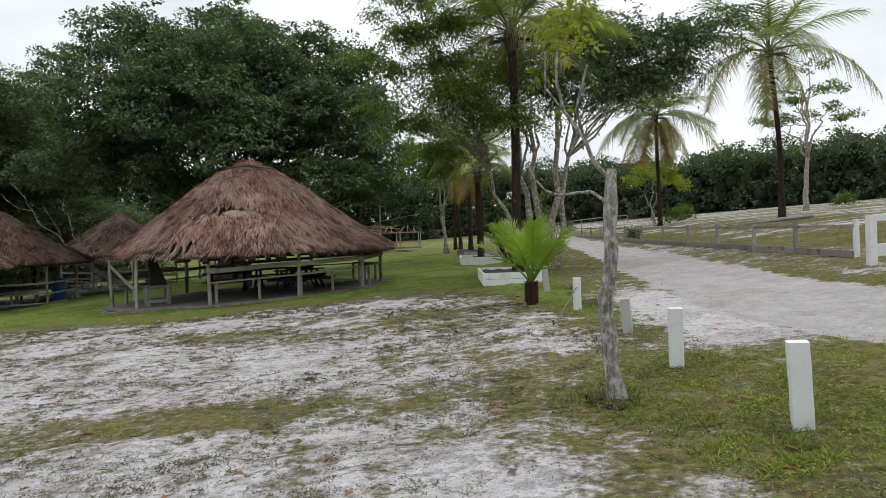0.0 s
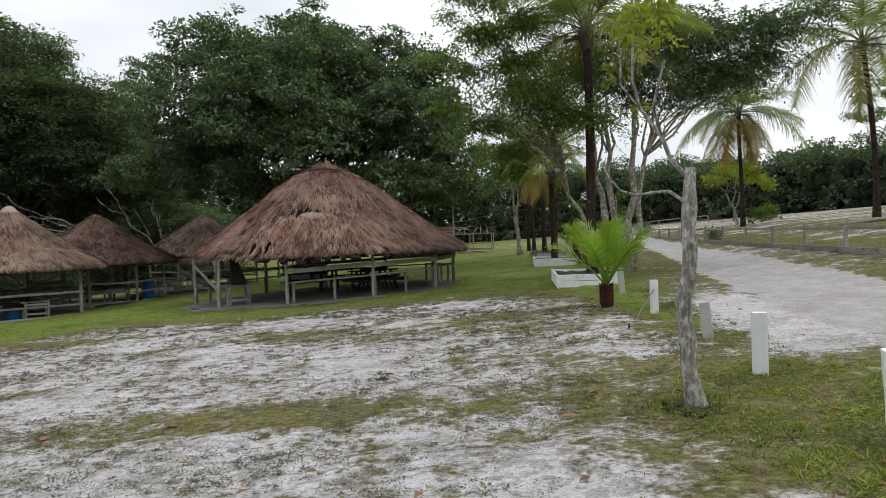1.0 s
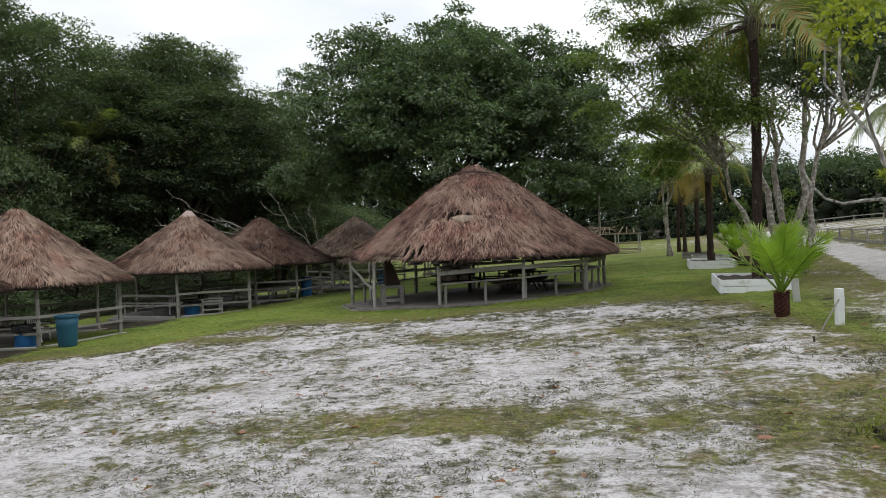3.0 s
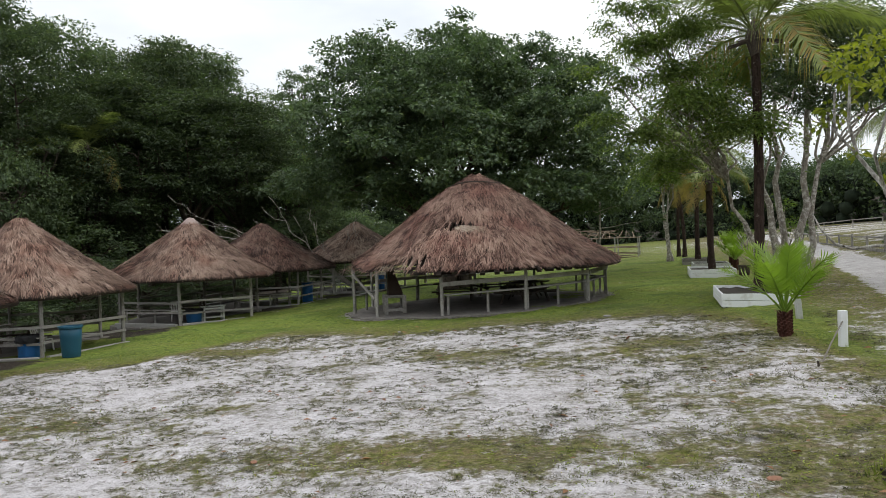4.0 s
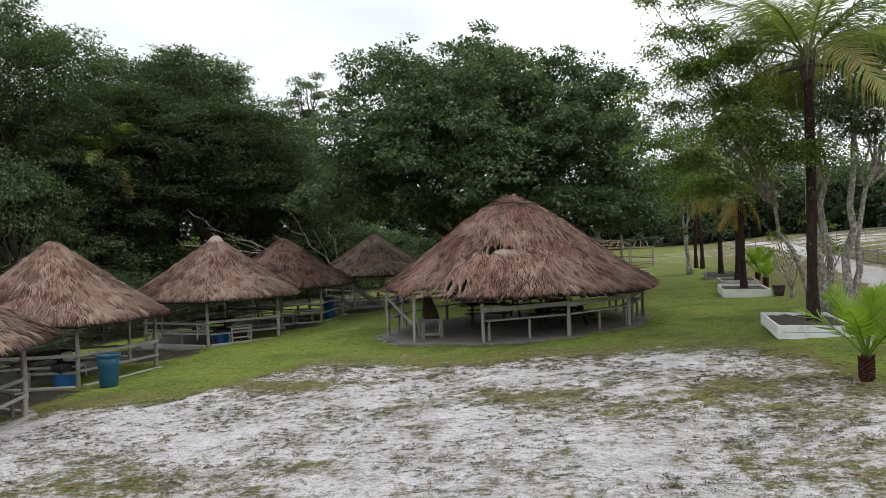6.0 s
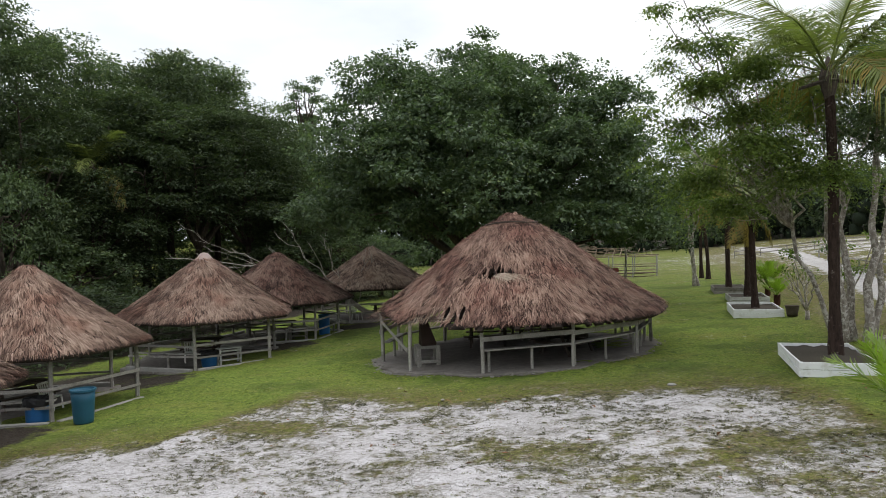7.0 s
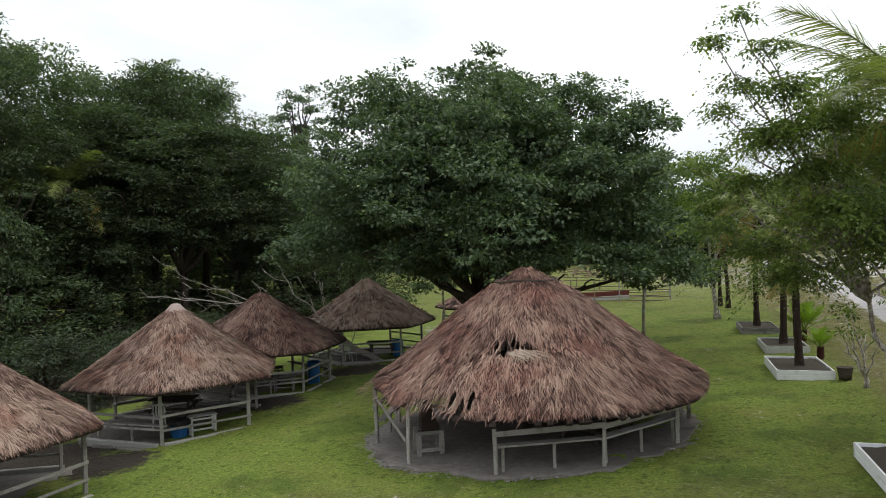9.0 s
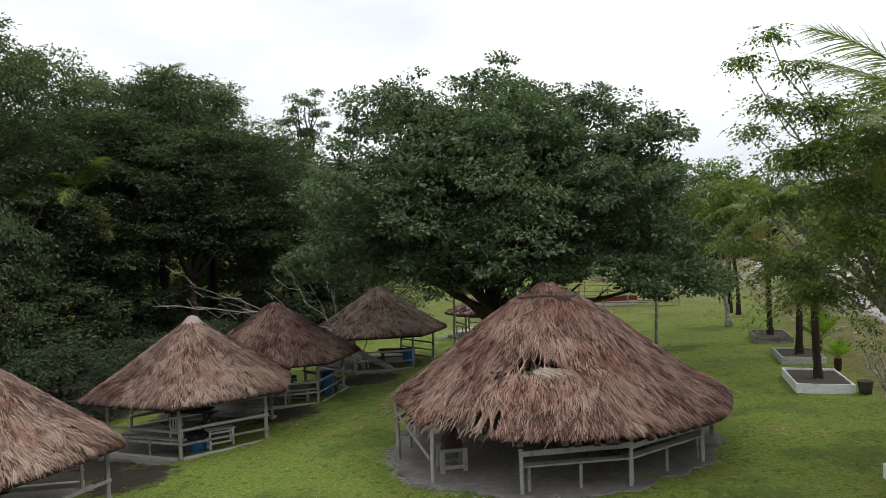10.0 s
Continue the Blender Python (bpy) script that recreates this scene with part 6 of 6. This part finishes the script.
palm(2.38, 22.6, 7.9, (-0.02, 0.1), 0.165, "tall coconut palm with dark speckled trunk in a white planter", 18, 0.98, 4, 0, -8)
palm(16.0, 53.2, 9.9, (-0.1, 0.0), 0.16, "coconut palm with drooping yellowing fronds by the paddock", 30, 1.22, 7, 8, 26)
palm(18.65, 39.6, 11.1, (-0.5, 0.0), 0.17, "tall leaning coconut palm on the sandy bank", 19, 1.36, 12, 1, 6)
palm(1.8, 34.9, 4.7, (-0.1, 0.0), 0.17, "young palm with yellowing fronds in a planter", 14, 0.55, 15, 3)
palm(2.1, 40.5, 6.2, (0.05, 0.0), 0.17, "palm with rough trunk in a greying planter", 16, 0.75, 18, 2)
palm(1.75, 46.9, 7.2, (0.0, 0.1), 0.165, "palm with pale-flecked trunk in a grey planter", 16, 0.8, 22, 3)
palm(1.3, 59.0, 6.6, (-0.5, 0.2), 0.16, "slim dark palm on the lawn edge", 13, 0.75, 25, 4)
palm(0.9, 60.5, 7.0, (0.1, 0.2), 0.15, "slim dark palm on the lawn edge", 12, 0.7, 28, 2)

CYCAD = [frond_mesh("frond", 31, 1.0, 30, 0.25, 0.16, (M_FROND_BRIGHT, M_FROND_BRIGHT), start=0.3, lift=0.12, spread=0.7, wide=0.013, hang=0.3), frond_mesh("frond", 32, 1.05, 30, 0.27, 0.3, (M_FROND_BRIGHT, M_FROND_BRIGHT), start=0.3, lift=0.15, spread=0.7, wide=0.013, hang=0.3)]


def cycad(x, y, size, label, seed, count=17):
    root = thing("cycad", on(x, y), label, "plant", "feathery cycads")
    rng = random.Random(seed)
    g = Geo().lathe([(0.105, -0.1), (0.115, 0.1), (0.12, 0.28), (0.10, 0.42), (0.04, 0.5)], 12)
    for i in range(90):
        a, z = i * 2.4, 0.02 + 0.44 * i / 90
        c = Vector((math.cos(a), math.sin(a), 0))
        g.bar(c * 0.09 + Vector((0, 0, z)), c * 0.142 + Vector((0, 0, z + 0.07)), 0.04, 0.02, 1, 0, 0.2, rng)
    part("stump", g.mesh("stump", M_FROND_STUMP), root, "shaggy reddish-brown stump")
    for i in range(count):
        u = i / count
        m = Matrix.Translation((0, 0, 0.44)) @ pose(0, 0, 0, 0, 0, i * 137.5) @ pose(0, 0, 0, rng.uniform(-15, 15), -(80 - 46 * u), 0) @ Matrix.Diagonal((size, size, size, 1))
        part("frond", CYCAD[i % 2], root, at=m)


M_FROND_STUMP = bark_material("reddish_stump", (0.035, 0.016, 0.013), (0.11, 0.046, 0.034))
cycad(1.88, 15.2, 1.42, "bright green feathery cycad with a shaggy red-brown stump", 3, 12)
cycad(3.05, 37.6, 0.9, "green feathery cycad on the lawn", 5, 13)
cycad(3.3, 42.6, 1.5, "dark green feathery cycad behind the planters", 6, 14)

pot = thing("plant_pot", on(3.0, 33.3), "weathered brown clay pot on the lawn", "pot")
part("body", Geo().lathe([(0.0, 0.0), (0.2, 0.0), (0.23, 0.2), (0.27, 0.42), (0.29, 0.44), (0.25, 0.44), (0.2, 0.35), (0.0, 0.34)], 16).mesh("body", M_WOOD_DARK, smooth=True), pot)


def bare_shrub(x, y, tall, label, seed, leaves=True):
    root = thing("shrub", on(x, y), label, "shrub")
    rng = random.Random(seed)
    g = Geo()
    ends = []
    for i in range(7):
        a = rng.uniform(0, 6.28)
        e = (math.cos(a) * tall * rng.uniform(0.15, 0.45), math.sin(a) * tall * rng.uniform(0.15, 0.45), tall * rng.uniform(0.6, 1.0))
        p = limb_path((0, 0, 0.35), e, 5, rng, 0.1)
        g.tube(p, [0.04 - 0.006 * j for j in range(6)], 6)
        ends.append(p[-1])
        for j in range(2):
            q = p[2 + j]
            g.tube(limb_path(q, q + Vector((rng.uniform(-0.5, 0.5), rng.uniform(-0.5, 0.5), rng.uniform(0.2, 0.7))), 3, rng, 0.05), [0.018, 0.014, 0.01, 0.007], 5)
    g.tube([(0, 0, -0.1), (0.02, 0, 0.2), (0, 0, 0.4)], [0.1, 0.085, 0.075], 8)
    part("stem", g.mesh("stem", M_BARK_SPECKLED, smooth=True), root)
    if leaves:
        part("foliage", crown_mesh("foliage", seed, [(*p, 0.3, 0.25) for p in ends], 40, 8, 0.14, M_LEAF_LIGHT, clump=0.2, shell=0.2), root)


bare_shrub(3.25, 31.6, 2.6, "pale bare-branched shrub on the lawn", 4)
bare_shrub(3.9, 29.5, 3.2, "thin pale shrub beside the track", 8)


def sapling(x, y, tall, blobs, label, seed, mat, leaf=0.24, clumps=90):
    g = Geo()
    rng = random.Random(seed)
    g.tube(limb_path((0, 0, -0.2), (0.1, 0, tall), 7, rng, 0.06), [0.1 - 0.009 * i for i in range(8)], 8)
    for b in blobs:
        g.tube(limb_path((0.03, 0, b[2] - 0.5), b[:3], 4, rng, 0.08), [0.035 - 0.006 * i for i in range(5)], 6)
    build_tree("young_tree", on(x, y), label, "tree", g, M_BARK_SPECKLED, crown_mesh("crown", seed, blobs, clumps, 16, leaf, mat, clump=0.35, shell=0.3))


sapling(-16.4, 47.8, 5.6, [(-1.1, 0, 3.6, 0.9, 0.6), (0.6, 0.2, 3.9, 0.6, 0.4), (0, 0, 5.2, 1.0, 0.7)], "slim young tree with dark leaf clusters", 5, M_LEAF_BIG)
sapling(-4.2, 46.6, 6.0, [(-1.2, 0, 4.2, 1.1, 0.7), (1.1, 0.2, 4.1, 1.2, 0.6), (2.4, -0.3, 4.3, 0.9, 0.4), (0, 0, 5.6, 1.4, 0.9), (3.3, -0.6, 3.2, 0.6, 0.45)], "slim young tree with drooping leaf clusters", 6, M_LEAF_BIG, 0.26, 150)


def dead_branches():
    root = thing("fallen_tree", on(-21.5, 41.5), "bleached bare branches of a fallen tree", "dead tree")
    rng = random.Random(17)
    part("trunk", Geo().tube(limb_path((3.0, 1.0, 0.0), (-0.5, -0.2, 2.5), 6, rng, 0.15), [0.2, 0.19, 0.17, 0.15, 0.13, 0.11, 0.09], 9, rng, 0.05).mesh("trunk", M_TWIG, smooth=True), root)
    for s, e, r in (((-0.4, -0.2, 2.6), (-7.4, -5.5, 4.4), 0.075), ((-1.6, -1.0, 3.0), (-6.5, -4.6, 5.4), 0.045), ((0.4, 0.1, 2.0), (-2.8, -1.8, 5.6), 0.055), ((0.8, 0.3, 1.7), (-0.6, -0.4, 5.2), 0.045), ((1.4, 0.5, 1.2), (2.4, 0.6, 4.6), 0.045), ((-3.0, -2.1, 3.4), (-5.6, -3.6, 3.4), 0.035)):
        g = Geo()
        p = limb_path(s, e, 9, rng, 0.28, 0.25)
        g.tube(p, [0.68 * r * (1 - 0.09 * j) for j in range(10)], 6)
        run = (Vector(e) - Vector(s)).normalized()
        for j in range(4):
            q = p[2 + (2 * j) % 7]
            d = run * rng.uniform(0.3, 1.3) + Vector((rng.uniform(-0.3, 0.3), rng.uniform(-0.6, 0.6), rng.uniform(-0.25, 0.9)))
            sub = limb_path(q, q + d * rng.uniform(0.6, 1.5), 4, rng, 0.1)
            g.tube(sub, [r * 0.28, r * 0.24, r * 0.2, r * 0.15, 0.006], 5)
            for _ in range(2):
                k = sub[1 + rng.randrange(3)]
                g.tube([k, k + run * 0.3 + Vector((rng.uniform(-0.3, 0.3), rng.uniform(-0.3, 0.3), rng.uniform(-0.1, 0.5)))], [0.012, 0.007], 4)
        part("branch", g.mesh("branch", M_TWIG), root)


dead_branches()

mid = [(0, 0, 8.6, 2.2, 1.8), (-1.4, -0.6, 6.8, 2.0, 1.5), (1.6, 0.2, 7.0, 2.0, 1.5), (0.2, 0.5, 5.4, 2.2, 1.2)]
build_tree("leafy_tree", on(0.2, 53.0), "mid-green leafy tree beside the lawn", "tree", limbs_to(mid, 15, 0.2, (0, 0, 3.0), 2, 0.4), M_BARK_SPECKLED, crown_mesh("crown", 16, lumpy(mid, 7, 9, (0.28, 0.44)), 900, 18, 0.2, M_LEAF_LIGHT, clump=0.4, shell=0.5, narrow=0.5))

# small trees by the paddock
ye = [(0, 0, 3.9, 1.9, 1.3), (-1.2, 0.3, 3.2, 1.3, 0.9), (1.3, -0.2, 3.1, 1.4, 0.9)]
build_tree("small_tree", on(17.2, 58.5), "small rounded tree with yellow-green leaves", "tree", limbs_to(ye, 4, 0.16, (0, 0, 1.4), 2, 0.3), M_BARK_SPECKLED, crown_mesh("crown", 8, lumpy(ye, 3, 8, (0.25, 0.4)), 320, 12, 0.2, M_LEAF_YELLOW, clump=0.32, shell=0.4))
um = [(0, 0, 8.6, 3.2, 0.9), (-1.6, 0.5, 6.6, 2.2, 0.7), (2.0, 0.4, 7.2, 2.4, 0.7), (0.6, 0, 10.6, 1.6, 0.8)]
build_tree("umbrella_tree", on(27.3, 54.2), "tall thin tree with flat airy layers of leaves", "tree", limbs_to(um, 6, 0.22, (0.2, 0, 4.0), 1, 0.3), M_BARK_SPECKLED, crown_mesh("crown", 9, lumpy(um, 3, 7, (0.2, 0.3), -0.5), 330, 12, 0.22, M_LEAF_LIGHT, clump=0.3, shell=0.3))
bu = [(0, 0, 0.6, 0.7, 0.6)]
for x, y, s, m in ((33.5, 60, 1.1, M_LEAF_LIGHT), (16.9, 52.6, 1.0, M_LEAF_LIGHT), (10.6, 40, 0.6, M_LEAF_BIG), (22, 66, 1.2, M_LEAF_LIGHT), (12.8, 75, 0.9, M_LEAF_BIG)):
    b = [(0, 0, 0.5 * s, 0.8 * s, 0.6 * s)]
    tagged(new("bush", crown_mesh("bush", int(x), b, 60, 12, 0.2 * s, m, clump=0.25, shell=0.3)), "low rounded green bush on sandy ground", "bush", "bushes").matrix_basis = on(x, y)


# ---- forest ----
def forest_kind(seed, tall, r, leaf, clumps, per, foot):
    """A full crown from near the ground to the top, its outside broken into hanging masses."""
    rng = random.Random(seed)
    bl = []
    for i in range(46):
        f = foot + (1 - foot) * (i + rng.random()) / 46
        wide = r * max(0.12, 1 - abs((f - 0.5) / 0.53) ** 2.3) ** 0.5 * rng.uniform(0.72, 1.05)
        a = i * 2.4 + rng.uniform(-0.5, 0.5)
        s = r * rng.uniform(0.22, 0.42)
        bl.append((math.cos(a) * (wide - s * 0.5), math.sin(a) * (wide - s * 0.5), tall * f - s * 0.6, s, s * rng.uniform(0.6, 0.95)))
    bl.append((0, 0, tall - r * 0.42, r * 0.5, r * 0.4))
    trunk = limbs_to(bl[14:40:3], seed, 0.4, (0, 0, tall * 0.35), 1)
    return trunk.mesh("trunk", M_BARK_DARK, smooth=True), crown_mesh("crown", seed, lumpy(bl, seed, 4, (0.4, 0.7)), clumps, per, leaf, M_LEAF_FOREST, clump=0.8, shell=0.6, droop=0.3, narrow=0.5, flat=0.3)


KINDS = [forest_kind(51, 22, 6.6, 0.28, 2500, 13, 0.2), forest_kind(52, 20, 7.2, 0.29, 2500, 13, 0.12), forest_kind(53, 24, 5.6, 0.27, 2500, 13, 0.25), forest_kind(54, 10, 4.6, 0.28, 1100, 10, 0.1), forest_kind(55, 21, 7.0, 0.28, 2600, 13, 0.5)]
KIND_TALL = (22, 20, 24, 10, 21)


def forest_tree(az, dist, tall, kind, turn, wide=1.0):
    x, y = -math.sin(radians(az)) * dist, math.cos(radians(az)) * dist
    root = thing("forest_tree", pose(x, y, hz(x, y) - 0.3, 0, 0, turn) @ Matrix.Diagonal((wide, wide, tall / KIND_TALL[kind], 1)), "tall dark green tree in the forest edge", "tree", "forest edge trees")
    part("trunk", KINDS[kind][0], root)
    part("crown", KINDS[kind][1], root)


fr = random.Random(30)
for i, az in enumerate((57, 53, 49, 45.5, 42, 38.5, 35.2, 31.8, 28.8)):
    tall = float(np.interp(az, [28, 31, 33, 35, 41, 44, 46, 48, 60], [12, 17, 21.8, 23.8, 24.2, 25, 26.4, 27.6, 27.8])) * fr.uniform(0.96, 1.01)
    forest_tree(az, 76 + fr.uniform(-3, 3), tall, 4 if 30 < az < 41 else (0, 2, 1)[i % 3], fr.uniform(0, 360), fr.uniform(0.95, 1.15))
for az, dist, tall, kind, wide in ((55.5, 63, 24, 2, 1.1), (51, 67, 19, 0, 1.0), (47.4, 63, 21.5, 2, 0.95), (43.6, 66, 14, 1, 0.9), (40.2, 67, 19, 4, 1.1), (36.6, 66, 17.5, 4, 1.05), (33.2, 67, 17.5, 4, 1.0), (30, 69, 11.5, 4, 0.8), (39, 92, 21, 1, 1.2), (35.5, 94, 20, 1, 1.2), (31.5, 93, 16, 1, 1.2)):
    forest_tree(az, dist, tall, kind, fr.uniform(0, 360), wide)
for az, dist, tall in ((53, 60, 10), (49, 58, 12), (45.6, 61, 7.5), (41.8, 64, 6.5), (36, 70, 5.0), (30.4, 66, 6.5)):
    forest_tree(az, dist, tall, 3, fr.uniform(0, 360), fr.uniform(0.8, 1.1))
# low bushes added behind the huts to stand in for dark understory shade
for az, dist, tall in ((61, 33, 3.2), (55, 36, 3.6), (49.5, 39.5, 3.4), (44.5, 43, 3.8), (40, 47, 3.4), (36, 51, 3.8)):
    forest_tree(az, dist, tall, 3, fr.uniform(0, 360), 0.62)
for az, dist, tall in ((27.6, 70, 7.5), (25.4, 68, 7.0), (23.2, 70, 6.0)):
    forest_tree(az, dist, tall, 3, fr.uniform(0, 360), 0.85)


palm(-43.6, 45.6, 10.4, (0.2, 0.0), 0.16, "forest palm with grey-green fronds among dark trees", 10, 1.1, 41, 1, 10)
palm(-55.1, 69.8, 24.7, (0.0, 0.0), 0.2, "tall forest palm rising over the treetops", 11, 0.75, 43, 0)
ft = random.Random(6)
flat = [(ft.uniform(-3.4, 3.4) * (0.55 + 0.45 * i / 16), ft.uniform(-1.5, 1.5), 26.3 - 0.5 * i, ft.uniform(0.7, 1.3), ft.uniform(0.16, 0.3)) for i in range(17)]
build_tree("flat_topped_tree", on(-43.6, 80.8), "tall forest tree with flat airy top", "tree", limbs_to(flat, 12, 0.35, (0, 0, 17.0), 1, reach=0.9), M_BARK_DARK, crown_mesh("crown", 13, flat, 330, 16, 0.3, M_LEAF_BIG, clump=0.5, shell=0.2, narrow=0.5))


def far_forest():
    """Woods round the clearing, far off: a fuller stretch ahead and a plainer one behind."""
    rng = np.random.default_rng(77)

    def stand(az0, az1, step, rows):
        tops, low = [], []
        for az in np.arange(az0, az1, step):
            for row in range(rows):
                a = math.radians(az + rng.uniform(-0.6, 0.6))
                near = float(np.interp(az, [-180, -70, -50, -20, -4, 6, 25, 45, 75, 180], [90, 80, 96, 118, 150, 172, 165, 120, 100, 90]))
                d = near + 12 * row + rng.uniform(-4, 4)
                x, y = math.sin(-a) * d, math.cos(a) * d
                tall = rng.uniform(0.82, 1.12) * (1 + 0.1 * row) * float(np.interp(az, [-50, -15, 0, 8, 40], [8.2, 9.0, 13.5, 16.5, 18]))
                r = min(tall * 0.42, rng.uniform(3.4, 5.0) * d / 130)
                g0 = hz(x, y)
                tops.append((x, y, g0 + tall - r * 0.7, r, r * 0.75))
                for z in (0.6, 0.42, 0.24, 0.06):
                    low.append((x + rng.uniform(-2, 2), y + rng.uniform(-2, 2), g0 + tall * z, r * 0.95, r * 0.8))
        return tops, low

    tops, low = stand(-48, 42, 1.1, 2)
    for nm, seed, blobs, n, per, leaf, cl in (("far_forest", 7, lumpy(tops, 5, 7, (0.36, 0.55)), 14000, 13, 0.42, 0.8), ("far_undergrowth", 8, lumpy(low, 6, 3, (0.5, 0.7)), 11000, 11, 0.6, 1.05)):
        me = crown_mesh(nm, seed, blobs, n, per, leaf, M_LEAF_FAR, clump=cl, shell=0.66, droop=0.2, narrow=0.6)
        tagged(new(nm, me), "distant dark green woods beyond the clearing", "forest", kind="stuff")
    # dark lumps added inside the crowns fill see-through gaps with painted shade
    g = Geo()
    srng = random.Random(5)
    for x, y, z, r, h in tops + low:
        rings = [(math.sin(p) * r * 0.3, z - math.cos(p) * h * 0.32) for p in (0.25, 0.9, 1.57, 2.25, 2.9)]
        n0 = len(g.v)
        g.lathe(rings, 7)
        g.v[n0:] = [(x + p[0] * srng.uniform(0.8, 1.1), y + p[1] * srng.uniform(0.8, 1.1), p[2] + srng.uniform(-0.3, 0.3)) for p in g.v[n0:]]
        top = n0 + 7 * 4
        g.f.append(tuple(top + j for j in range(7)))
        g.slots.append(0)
    tagged(new("forest_depths", g.mesh("forest_depths", M_LEAF_SHADE, smooth=True)), "dark solid cores added inside the distant woods as painted shade", "forest", kind="stuff")
    t2, l2 = stand(42, 312, 2.6, 1)
    me = crown_mesh("surrounding_woods", 9, t2 + l2, 6000, 6, 2.6, M_LEAF_FAR, clump=2.2, shell=0.6, droop=0.2, narrow=0.7)
    tagged(new("surrounding_woods", me), "dark green woods closing the clearing round", "forest", kind="stuff")


far_forest()


# ---- small loose things ----
def stone(x, y, size, mat, label, name="stone", flat=0.28):
    rng = random.Random(int(x * 100 + y))
    bm = bmesh.new()
    bmesh.ops.create_icosphere(bm, subdivisions=2, radius=1.0)
    for v in bm.verts:
        k = 1 + 0.22 * noise.noise(v.co * 1.7 + Vector((x, y, 0)))
        v.co = Vector((v.co.x * k, v.co.y * k * rng.uniform(0.98, 1.02) * 0.75, v.co.z * flat * k)) * size
    me = bpy.data.meshes.new(name)
    bm.to_mesh(me)
    bm.free()
    me.materials.append(mat)
    tagged(new(name, me), label, name.replace("_", " "), "loose stones").matrix_basis = pose(x, y, hz(x, y) + size * flat * 0.35, 0, 0, rng.uniform(0, 180))


for x, y, s in ((-5.4, 19.05, 0.09), (-6.6, 19.2, 0.06), (-7.6, 19.25, 0.07), (-1.85, 20.35, 0.13), (-12.1, 20.3, 0.06)):
    stone(x, y, s, M_KERB, "flat pale stone lying in the grass")
for x, y, s in ((0.55, 6.95, 0.075), (-4.9, 7.35, 0.055)):
    stone(x, y, s, M_BRICK, "broken reddish brick fragment on the ground", "brick_fragment")
